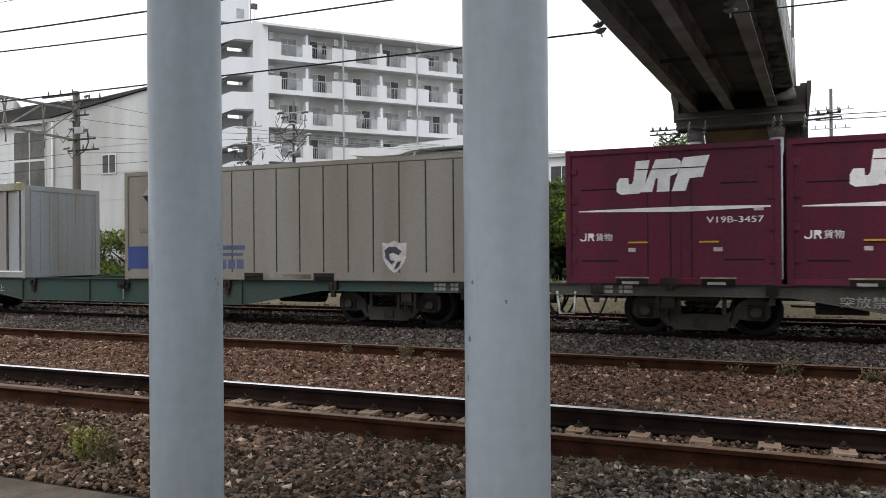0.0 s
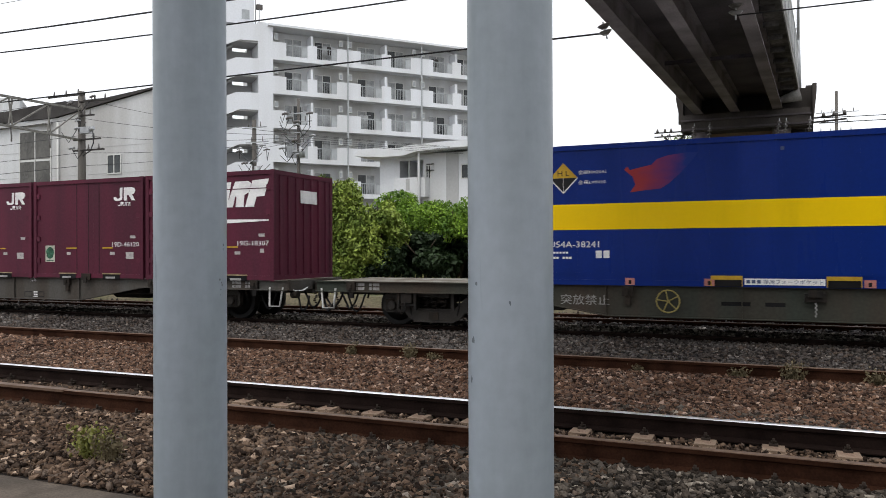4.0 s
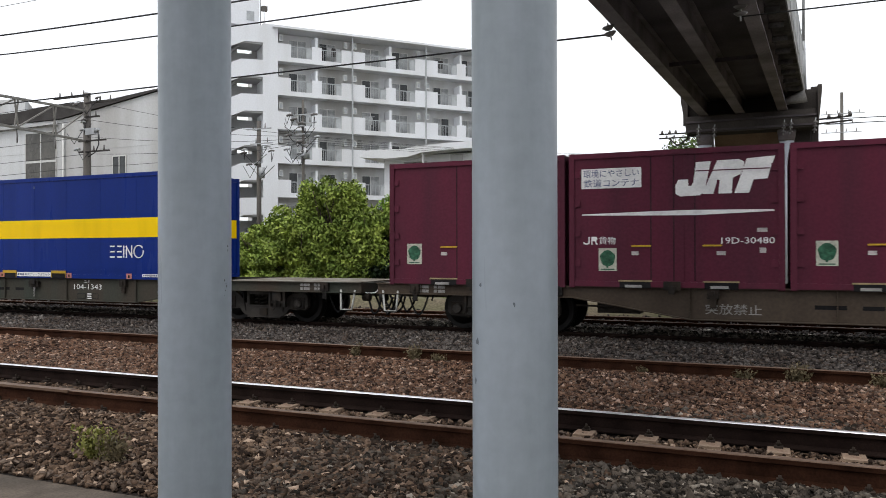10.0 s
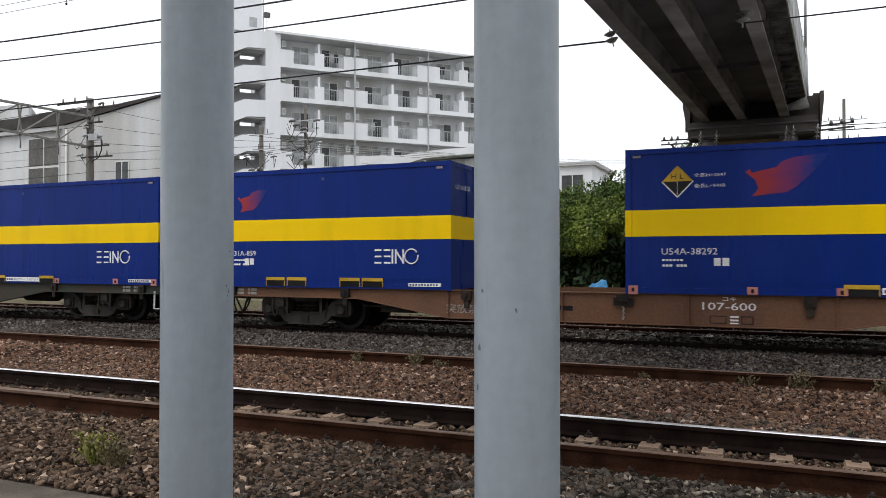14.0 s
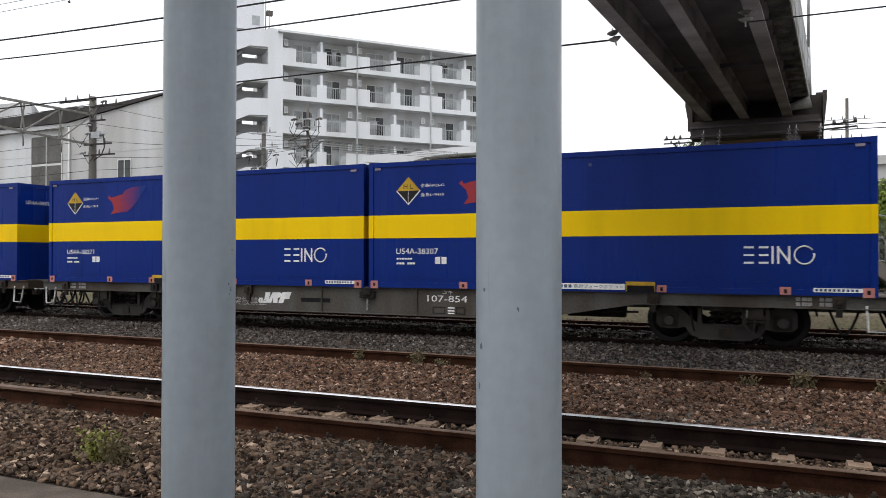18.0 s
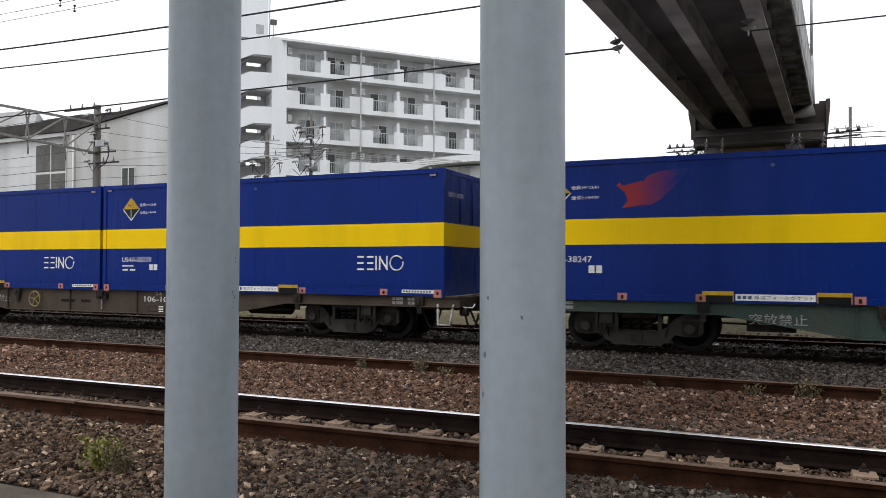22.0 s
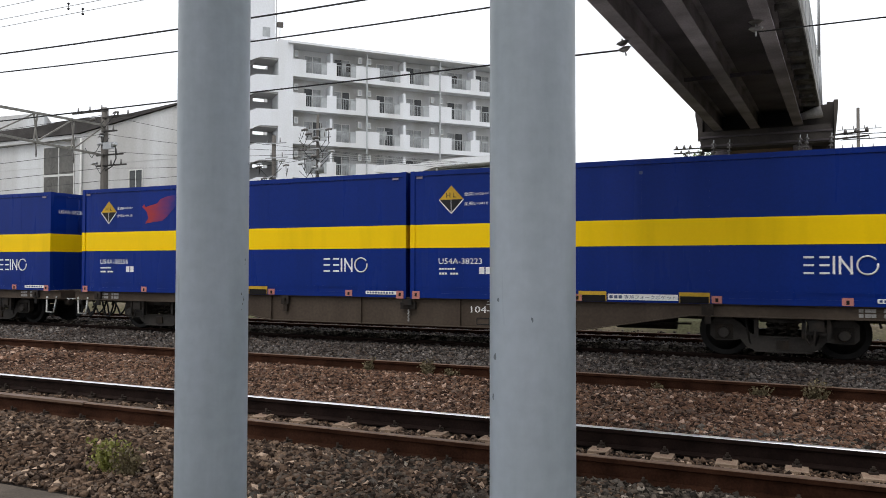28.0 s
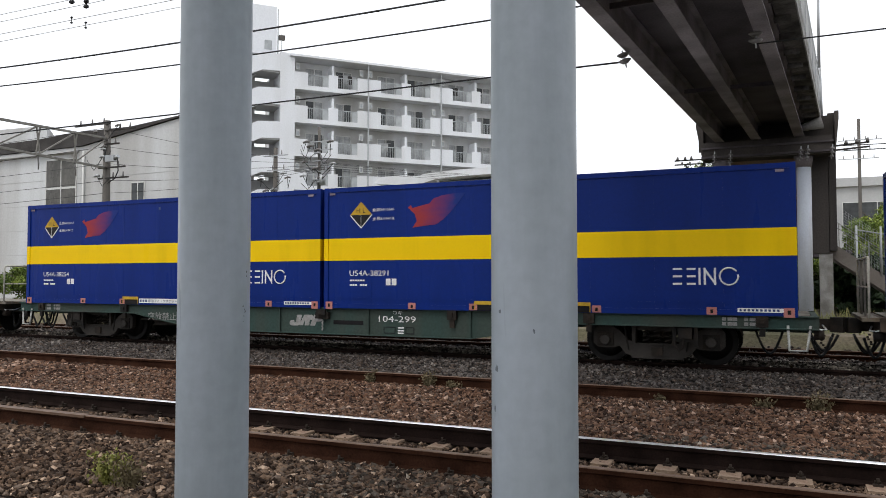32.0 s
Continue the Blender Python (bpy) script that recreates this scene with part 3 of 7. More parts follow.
    bm = bmesh.new()
    box(bm, 0.90, 1.30, py + 0.48, py + 0.85, 0.1, 2.395)
    part("column_plinth", bm, M["concrete"], root)
    # pale corbel under the deck edge beside the pier
    bm = bmesh.new()
    tube(bm, [(0.40, 27.15, 6.44), (0.72, 27.15, 6.52), (1.02, 27.15, 6.60)], 0.10, 12, 0.22)
    part("edge_corbel", bm, M["fascia"], root, "pale grey corbel under the deck edge")
    # flight running down along the tracks
    ys = py + 1.0
    a, b = Vector((1.25, ys, 2.56)), Vector((4.75, ys, -0.02))
    for dy in (0.0, 1.9):
        bm = bmesh.new()
        beam(bm, a + Vector((0, dy, 0)), b + Vector((0, dy, 0)), 0.12, 0.42)
        part("stair_stringer", bm, M["stair_grey"], root, "grey lower stair stringer")
        for k in range(4):
            p = a.lerp(b, (k + 0.3) / 4) + Vector((0, dy, 0.2))
            bm = bmesh.new()
            tube(bm, [p, p + Vector((0, 0, 0.85))], 0.014, 6)
            part("railing_post", bm, M["rail_tube"], root)
        for h in (1.05,):
            bm = bmesh.new()
            tube(bm, [a + Vector((0, dy, h)), b + Vector((0, dy, h))], 0.016, 6)
            part("hand_rail", bm, M["rail_tube"], root)
    bm = bmesh.new()
    n = 44
    for k in range(n + 1):
        p = a.lerp(b, k / n) + Vector((0, -0.03, 0.24))
        beam(bm, p, p + Vector((0, 0, 1.35)), 0.006, 0.006, up=(0, 1, 0))
    for k in range(16):
        h = Vector((0, -0.037, 0.26 + 0.088 * k))
        beam(bm, a + h, b + h, 0.006, 0.006)
    part("railing_mesh", bm, M["galv"], root, "fine grey wire mesh")["kind"] = "stuff"
    for k in (0.0, 0.42, 0.84):
        p = a.lerp(b, k) + Vector((0, -0.08, 0.2))
        bm = bmesh.new()
        tube(bm, [p, p + Vector((0, 0, 1.6))], 0.03, 8)
        part("mesh_post", bm, M["galv"], root)
    for k in range(14):
        p = a.lerp(b, (k + 0.5) / 14)
        bm = bmesh.new()
        box(bm, p.x - 0.18, p.x + 0.18, ys + 0.06, ys + 1.84, p.z - 0.02, p.z + 0.04)
        part("tread", bm, M["bridge_soffit"], root)
    # lamp pole and ladder post on the right railing
    bm = bmesh.new()
    tube(bm, [(1.00, 28.2, 6.9), (1.0, 28.2, 8.6)], 0.10, 10, 0.06)
    tube(bm, [(1.0, 28.2, 8.6), (1.02, 28.2, 12.8)], 0.05, 10, 0.03)
    part("lamp_pole", bm, M["galv"], root, "slim galvanised pole on the railing")
    bm = bmesh.new()
    for z in (7.2, 9.0):
        beam(bm, (0.72, 28.2, z), (1.0, 28.2, z), 0.03, 0.03)
    part("pole_bracket", bm, M["galv"], root)


build_bridge()


def insulator(x, y, z, along, n=3, r=0.11):
    root = thing("insulator", label="brown disc insulator string holding the overhead wire", category="insulator", group="insulators", at=Matrix.Translation((x, y, z)))
    d = Vector(along).normalized()
    bm = bmesh.new()
    tube(bm, [(0, 0, 0), d * (0.13 * n + 0.1)], 0.016, 8)
    part("pin", bm, M["galv"], root)
    for i in range(n):
        c = d * (0.08 + 0.13 * i)
        bm = bmesh.new()
        tube(bm, [c, c + d * 0.03, c + d * 0.06], r, 20, r * 0.45)
        part("disc", bm, M["insulator"], root)


insulator(-3.02, 15.4, 6.18, (0.25, 0, -1), 2, 0.13)
insulator(-0.52, 15.4, 6.28, (0.0, 0, -1), 2, 0.13)
for x in (-2.25, -1.75, 0.35, 0.55, 1.25):
    insulator(x, 26.9, 5.35, (0.1, -0.4, 1), 3, 0.08)


root = thing("bracket_arm", label="dark steel bracket with small insulators on the bridge pier", category="bracket")
for z in (5.62, 5.48):
    bm = bmesh.new()
    beam(bm, (-3.55, 27.1, z), (-2.55, 27.1, z), 0.04, 0.04)
    part("arm", bm, M["steel_dark"], root)
for x, z in ((-3.45, 5.62), (-3.2, 5.62), (-3.0, 5.62), (-3.3, 5.44), (-3.05, 5.44)):
    bm = bmesh.new()
    tube(bm, [(x, 27.1, z + 0.02), (x, 27.1, z + 0.08), (x, 27.1, z + 0.13)], 0.05, 10, 0.02)
    part("insulator", bm, M["insulator"], root)
bm = bmesh.new()
beam(bm, (-3.2, 27.1, 5.45), (-2.95, 27.1, 5.2), 0.05, 0.05)
beam(bm, (-2.95, 27.1, 5.2), (-2.6, 27.15, 5.45), 0.05, 0.05)
part("brace", bm, M["steel_dark"], root)
root = thing("bracket_arm", label="dark steel bracket with small insulators on the bridge pier", category="bracket")
for z in (5.82, 5.68):
    bm = bmesh.new()
    beam(bm, (1.35, 27.3, z), (2.35, 27.3, z + 0.06), 0.05, 0.05)
    part("arm", bm, M["steel_dark"], root)
for x, z in ((1.7, 5.86), (2.0, 5.88), (2.3, 5.9)):
    bm = bmesh.new()
    tube(bm, [(x, 27.3, z), (x, 27.3, z + 0.07), (x, 27.3, z + 0.12)], 0.06, 10, 0.03)
    part("insulator", bm, M["insulator"], root)


# ---- overhead wires ----
def wire(name, x0, x1, y, z, r, label, sag=0.0, n=12, y1=None, z1=None):
    bm = bmesh.new()
    pts = []
    for i in range(n + 1):
        s = i / n
        pts.append((x0 + (x1 - x0) * s, y + ((y1 if y1 is not None else y) - y) * s, z + ((z1 if z1 is not None else z) - z) * s - sag * 4 * s * (1 - s)))
    tube(bm, pts, r, 6)
    return thing(name, bm, M["galv" if name == "contact_wire" else "wire"], label, "wire", "overhead wires")


wire("overhead_wire", -47, 29, 15.4, 9.33, 0.022, "thick black feeder wire above the freight track", sag=1.5, n=40)
wire("overhead_wire", -45, 31, 15.4, 8.71, 0.018, "black messenger wire above the freight track", sag=1.5, n=40)
for y, z in ((6.36, 4.91), (6.52, 4.90), (6.36, 4.66), (6.52, 4.64)):
    wire("contact_wire", -60, 40, y, z, 0.0035, "thin grey contact wire above the near track", n=2)
for x, y, z, r in ((-7.77, 6.36, 4.91, 0.024), (-7.72, 6.52, 4.90, 0.024), (-7.77, 6.36, 4.66, 0.012), (-7.72, 6.52, 4.64, 0.012)):
    root = thing("wire_clamp", label="small dark clamp on a thin contact wire", category="clamp", group="wire clamps", at=pose(x, y, z))
    for h in (-0.035, 0.035):
        bm = bmesh.new()
        tube(bm, [(-r, 0, h * 0.8), (0, 0, h), (r, 0, h * 0.8)], r * 0.9, 8)
        part("jaw", bm, M["wire"], root)
    bm = bmesh.new()
    tube(bm, [(0, 0, -0.035), (0, 0, 0.035)], r * 0.35, 6)
    part("bolt", bm, M["wire"], root)
wire("overhead_wire", -120, -3.0, 15.4, 5.95, 0.018, "black overhead wire ending at the footbridge insulator", n=2)
wire("overhead_wire", -0.5, 60, 15.4, 6.0, 0.013, "black overhead wire leading on from the footbridge", n=2)
for z, z1 in ((8.7, 5.85), (7.8, 5.8), (7.0, 5.7), (6.2, 5.6), (5.6, 5.5)):
    wire("service_wire", -29.2, -20.0, 26.0, z, 0.009, "thin dark service wire beside the yard", sag=0.2, y1=30.0, z1=z1 + 1.2)
    wire("service_wire", -20.0, -8.0, 30.0, z1 + 1.2, 0.008, "thin dark service wire beside the yard", sag=0.3, y1=58.0, z1=z1 + 3.0)
    wire("service_wire", -29.2, -75.0, 26.0, z, 0.011, "thin dark service wire beside the yard", sag=0.4)
for y, z in ((26.9, 5.75), (26.9, 5.6)):
    wire("service_wire", 1.6, 60, y, z, 0.012, "thin dark service wire beside the yard", sag=0.2)


# ---- utility poles ----
def utility_pole(x, y, h, arms, label, r=0.15, size=0.07, tone="steel_dark"):
    root = thing("utility_pole", label=label, category="utility pole", group="utility poles", at=pose(x, y, ground_z(y)))
    bm = bmesh.new()
    tube(bm, [(0, 0, 0), (0, 0, h * 0.5), (0, 0, h)], r, 14, r * 0.75)
    part("shaft", bm, M["concrete_dark"], root)
    for z, w0, w1 in arms:
        bm = bmesh.new()
        beam(bm, (w0, -0.12, z), (w1, -0.12, z), size, size)
        part("cross_arm", bm, M[tone], root)
        k = max(2, int((w1 - w0) / 0.6))
        for i in range(k):
            px = w0 + (w1 - w0) * (i + 0.5) / k
            bm = bmesh.new()
            tube(bm, [(px, -0.12, z + 0.04), (px, -0.12, z + 0.10), (px, -0.12, z + 0.16), (px, -0.12, z + 0.26)], size * 0.7, 8, size * 0.35)
            part("insulator", bm, M["insulator"], root)
    return root


up = utility_pole(-29.2, 26.0, 8.75, [(8.6, -2.0, 0.3), (8.25, 0.0, 1.9), (6.5, -0.4, 1.3), (6.0, -0.4, 1.5), (7.6, 0, 0.9)], "dark concrete catenary pole with many cross arms", 0.2)
# lattice arm from the pole over the tracks
root = thing("catenary_beam", label="grey steel lattice beam carrying the overhead wires", category="catenary beam", at=pose(-29.2, 26.0, ground_z(26.0)))
pa, pb = Vector((0, 0, 7.92)), Vector((3.6, -10.0, 6.95))
qa, qb = Vector((0, 0, 6.50)), Vector((3.6, -10.0, 6.05))
for a, b in ((pa, pb), (qa, qb)):
    bm = bmesh.new()
    beam(bm, a, b, 0.09, 0.09)
    part("chord", bm, M["rail_tube"], root)
for i in range(1, 5):
    lo, hi = qa.lerp(qb, i / 4), pa.lerp(pb, i / 4)
    for d in (-0.012, 0.012):
        bm = bmesh.new()
        beam(bm, qa.lerp(qb, i / 4 + d), pa.lerp(pb, i / 4 - d), 0.05, 0.05)
        part("upright", bm, M["rail_tube"], root)
    bm = bmesh.new()
    beam(bm, lo, pa.lerp(pb, (i - 1) / 4), 0.05, 0.05)
    part("diagonal", bm, M["rail_tube"], root)
    bm = bmesh.new()
    tube(bm, [lo + Vector((0, 0, -0.05)), lo + Vector((0.05, 0, -0.35)), lo + Vector((0.05, 0, -0.6))], 0.03, 8)
    part("hanger", bm, M["insulator"], root)
def fittings(pole, h, seed, n, drum=True):
    """Line fittings, drooping jumper cables and a small transformer near the pole top."""
    rng = np.random.default_rng(seed)
    for i in range(n):
        z, a = h - 0.3 - 2.4 * rng.random(), (rng.random() - 0.5) * 1.9
        bm = bmesh.new()
        tube(bm, [(a - 0.16, -0.2, z), (a, -0.2, z + 0.05), (a + 0.16, -0.2, z + 0.02)], 0.035 + 0.03 * rng.random(), 7)
        part("line_fitting", bm, M["galv" if i % 2 else "insulator"], pole)
        bm = bmesh.new()
        b = (rng.random() - 0.5) * 2.2
        tube(bm, [(a, -0.2, z), ((a + b) / 2, -0.25, z - 0.4 - 0.3 * rng.random()), (b, -0.22, z - 0.1)], 0.016, 5)
        part("jumper_cable", bm, M["wire"], pole)
    bm = bmesh.new()
    if drum:
        tube(bm, [(0.26, -0.12, h - 2.75), (0.26, -0.12, h - 2.25)], 0.15, 14)
        part("transformer", bm, M["galv"], pole, "grey drum transformer")
    else:
        box(bm, 0.2, 0.75, -0.3, -0.1, h - 1.95, h - 1.65)
        tube(bm, [(0.75, -0.2, h - 1.8), (0.95, -0.2, h - 1.72)], 0.09, 10)
        part("switch_box", bm, M["galv"], pole, "grey line switch")
        bm = bmesh.new()
        tube(bm, [(0.9, -0.2, h - 1.85), (0.95, -0.2, h - 2.4), (0.75, -0.2, h - 2.75), (0.3, -0.2, h - 2.95)], 0.025, 6)
        part("jumper_cable", bm, M["wire"], pole)


fittings(utility_pole(-22.5, 30.0, 7.6, [(7.2, -0.6, 0.8), (6.5, -0.4, 0.9)], "grey concrete utility pole with cables", 0.13, 0.045, "galv"), 7.6, 1, 7)
fittings(utility_pole(-20.0, 30.0, 8.4, [(7.7, -0.7, 0.6), (7.3, -0.6, 0.8), (6.8, -0.7, 0.5), (6.3, -0.4, 0.6)], "grey utility pole crowded with insulators", 0.085, 0.045, "galv"), 8.4, 2, 14)
fittings(up, 8.7, 3, 6, False)
utility_pole(4.54, 60.0, 12.4, [(10.9, -1.3, 1.4), (10.2, -1.1, 1.0), (9.6, -1.3, 1.2)], "far grey utility pole with three cross arms", 0.13, 0.05, "galv")


# ---- apartment block ----
def build_apartment():
    at = Matrix.Translation((-39.0, 54.3, 0.3)) @ Matrix.Rotation(math.atan2(0.749, 0.663), 4, 'Z')
    root = thing("apartment_building", label="white seven-storey apartment block with balconies and open stair", category="apartment building", at=at)
    top, fl = 20.55, 2.93
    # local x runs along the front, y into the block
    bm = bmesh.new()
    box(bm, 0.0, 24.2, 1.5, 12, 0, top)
    part("wall", bm, M["shaded_wall"], root)
    bm = bmesh.new()
    box(bm, -0.25, 24.5, -0.35, 12.3, top + 0.02, top + 0.2)
    part("roof", bm, M["white_wall"], root)
    bm = bmesh.new()
    box(bm, -1.05, 0.22, 0.0, 3.0, 0, top + 0.3)
    part("corner_pier", bm, M["white_wall"], root, "white corner pier between stair and balconies")
    for f in range(7):
        z = 17.90 - f * fl
        bm = bmesh.new()
        box(bm, 0.22, 24.2, 0.05, 1.5, z - 0.02, z + 0.16)
        part("balcony_slab", bm, M["white_wall"], root)
        for bay in range(4):
            x0 = 0.22 + bay * 7.2 if bay == 0 else bay * 7.2 - 0.3
            x1 = (bay + 1) * 7.2 - 0.3 if bay < 3 else 24.2
            w = x1 - x0
            segs = ((0.0, 1.0, 1),) if bay == 3 else ((0.0, 0.17, 1), (0.17, 0.45, 0), (0.45, 0.58, 1), (0.58, 0.85, 0), (0.85, 1.0, 1))
            for a, b, solid in segs:
                xa, xb = x0 + a * w, x0 + b * w
                if solid:
                    bm = bmesh.new()
                    box(bm, xa, xb, 0.0, 0.12, z - 0.12, z + 1.40)
                    part("balcony_parapet", bm, M["white_wall"], root)
                else:
                    bm = bmesh.new()
                    box(bm, xa, xb, 0.0, 0.12, z - 0.12, z + 0.28)
                    part("balcony_upstand", bm, M["white_wall"], root)
                    bm = bmesh.new()
                    box(bm, xa, xb, 0.03, 0.08, z + 1.20, z + 1.27)
                    xm = xa + (xb - xa) * 0.72
                    n = max(6, int((xm - xa) / 0.15))
                    for i in range(n + 1):
                        px = xa + (xm - xa) * i / n
                        box(bm, px - 0.014, px + 0.014, 0.045, 0.07, z + 0.28, z + 1.20)
                    part("balcony_railing", bm, M["frosted"], root)["kind"] = "stuff"
                    bm = bmesh.new()
                    box(bm, xm + 0.03, xb, 0.05, 0.07, z + 0.28, z + 1.195)
                    part("frosted_panel", bm, M["frosted"], root)
            for a, b in () if bay == 3 else ((0.19, 0.43), (0.60, 0.83)):
                xa, xb = x0 + a * w, x0 + b * w
                win = part("window", window_mesh(xb - xa, 2.0), M["aircon"], root)
                win.location = (xa, 1.44, z + 0.2)
                for i in range(2):
                    bm = bmesh.new()
                    ww = (xb - xa) / 2
                    box(bm, i * ww + 0.06, (i + 1) * ww - 0.05, 0.025, 0.035, 0.06, 1.94)
                    p = part("pane", bm, M["curtain" if (f * 5 + bay * 3 + i + int(a * 10)) % 3 else "window_glass"], win)
            # partition, air conditioner, drain pipe
            bm = bmesh.new()
            box(bm, x0 + 0.50 * w, x0 + 0.53 * w, 0.13, 1.498, z + 0.17, z + 2.3)
            part("partition", bm, M["white_wall"], root)
            for a in (0.03, 0.90):
                bm = bmesh.new()
                box(bm, x0 + a * w, x0 + a * w + 0.34, 0.45, 0.75, z + 1.72, z + 2.30)
                unit = part("air_conditioner", bm, M["aircon"], root, bevel=0.03)
                bm = bmesh.new()
                box(bm, x0 + a * w + 0.06, x0 + a * w + 0.28, 0.442, 0.449, z + 1.80, z + 2.18)
                part("fan_grille", bm, M["frosted"], unit)
            bm = bmesh.new()
            box(bm, x1 - 0.055, x1 + 0.055, -0.10, -0.005, z - 0.2, z + fl - 0.2)
            part("drain_pipe", bm, M["frosted"], root)
    # open stair beside the corner pier
    for f in range(7):
        z = 19.15 - f * fl
        bm = bmesh.new()
        prism(bm, [(-1.052, z + 0.05), (-2.6, z + 0.0), (-4.6, z - 0.95), (-4.6, z + 0.6), (-2.9, z + 1.42), (-1.052, z + 1.5)], 0.0, 0.14)
        part("stair_parapet", bm, M["white_wall"], root)
        bm = bmesh.new()
        box(bm, -5.4, -1.052, 0.15, 2.6, z - 0.1, z + 0.08)
        part("stair_landing", bm, M["grey_wall"], root)
        bm = bmesh.new()
        beam(bm, (-2.6, 1.9, z + 0.1), (-4.6, 1.9, z - 1.3), 1.0, 0.16)
        part("stair_flight", bm, M["grey_wall"], root)
    # back wall of the stair with one small opening on each floor
    for xa, xb in ((-5.4, -2.75), (-1.45, -1.052)):
        bm = bmesh.new()
        box(bm, xa, xb, 2.62, 2.85, 0, 20.9)
        part("stair_back_wall", bm, M["grey_wall"], root)
    for f in range(8):
        z = 19.15 - f * fl + 2.55
        bm = bmesh.new()
        box(bm, -2.75, -1.45, 2.62, 2.85, max(0, z - 1.9), z if f else 20.9)
        part("stair_back_wall", bm, M["grey_wall"], root)
    bm = bmesh.new()
    box(bm, -6.4, -5.4, 0.0, 3.0, 0, 22.4)
    part("stair_wall", bm, M["white_wall"], root)
    bm = bmesh.new()
    box(bm, -5.4, -1.15, 1.2, 5.0, top + 0.31, top + 4.6)
    part("roof_house", bm, M["white_wall"], root)
    bm = bmesh.new()
    box(bm, -2.2, -1.55, 1.16, 1.198, top + 0.75, top + 1.55)
    part("window", bm, M["frosted"], root)
    bm = bmesh.new()
    tube(bm, [(-1.05, 1.1, top + 0.3), (-1.05, 1.1, top + 4.4)], 0.05, 6)
    tube(bm, [(-0.72, 1.1, top + 0.3), (-0.72, 1.1, top + 2.2)], 0.03, 6)
    part("roof_ladder", bm, M["galv"], root)
    bm = bmesh.new()
    box(bm, -0.95, -0.45, 1.0, 1.35, top + 1.7, top + 2.1)
    part("roof_antenna", bm, M["concrete_dark"], root, bevel=0.05)


def window_mesh(w, h):
    bm = bmesh.new()
    t = 0.06
    for x0, x1, z0, z1 in ((0, w, 0, t), (0, w, h - t, h), (0, t, t, h - t), (w - t, w, t, h - t), (w / 2 - t / 2, w / 2 + t / 2, t, h - t)):
        box(bm, x0, x1, 0, 0.05, z0, z1)
    return bm


build_apartment()


# ---- warehouse at the left ----
def build_warehouse():
    root = thing("warehouse", label="white rendered warehouse with dark sloping roof and tall window", category="warehouse", at=pose(0, 0, 0.2))
    y = 32.0

    def slant(bm, pts, y0, y1):
        """An outline pushed back along the building's slanting side."""
        a = [bm.verts.new((px, y0, pz)) for px, pz in pts]
        b = [bm.verts.new((px - (y1 - y0) * 1.0, y1, pz)) for px, pz in pts]
        n = len(pts)
        bm.faces.new(a)
        bm.faces.new(b[::-1])
        for k in range(n):
            bm.faces.new((a[k], b[k], b[(k + 1) % n], a[(k + 1) % n]))
    bm = bmesh.new()
    slant(bm, [(-60, 0), (-28.6, 0), (-28.6, 10.45), (-30.5, 10.22), (-37.9, 9.18), (-43.2, 9.15), (-60, 9.0)], y, y + 9)
    part("wall", bm, M["old_render"], root)
    bm = bmesh.new()
    slant(bm, [(-60, 9.02), (-43.2, 9.17), (-37.9, 9.20), (-30.5, 10.24), (-28.5, 10.47), (-28.5, 10.56), (-30.5, 10.33), (-34.0, 10.02), (-38.4, 10.05), (-41.5, 9.85), (-60, 9.6)], y - 0.15, y + 9)
    part("roof", bm, M["slate_roof"], root, "dark slate-coloured roof")
    bm = bmesh.new()
    slant(bm, [(-46.5, 9.6), (-41.5, 9.6), (-41.5, 10.8), (-46.5, 10.9)], y + 0.4, y + 4)
    part("roof_vent", bm, M["old_render"], root)
    bm = bmesh.new()
    slant(bm, [(-60, 8.75), (-38.0, 8.85), (-38.0, 9.0), (-60, 8.9)], y - 0.3, y - 0.004)
    part("eave_board", bm, M["grey_wall"], root)
    for k in range(5):
        bm = bmesh.new()
        box(bm, -60, -28.62, y - 0.012, y - 0.002, 1.3 + k * 1.5, 1.32 + k * 1.5)
        part("wall_joint", bm, M["grey_wall"], root)
    w = part("window", window_mesh(2.62, 3.5), M["aircon"], root)
    w.location = (-40.95, y - 0.06, 5.05)
    for i in range(2):
        for j in range(2):
            bm = bmesh.new()
            box(bm, 0.07 + i * 1.30, 1.25 + i * 1.30, 0.02, 0.03, 0.07 + j * 1.75, 1.69 + j * 1.75)
            part("pane", bm, M["old_glass"], w)
    bm = bmesh.new()
    box(bm, 0.065, 2.555, 0.01, 0.045, 1.69, 1.81)
    part("transom", bm, M["aircon"], w)
    w = part("window", window_mesh(1.05, 1.1), M["aircon"], root)
    w.location = (-33.98, y - 0.06, 5.75)
    for i in range(2):
        bm = bmesh.new()
        box(bm, 0.05 + i * 0.5, 0.5 + i * 0.5, 0.02, 0.03, 0.05, 1.05)
        part("pane", bm, M["window_glass"], w)
    bm = bmesh.new()
    tube(bm, [(-37.7, y - 0.12, 0), (-37.7, y - 0.12, 8.9)], 0.06, 8)
    part("drain_pipe", bm, M["aircon"], root)


build_warehouse()


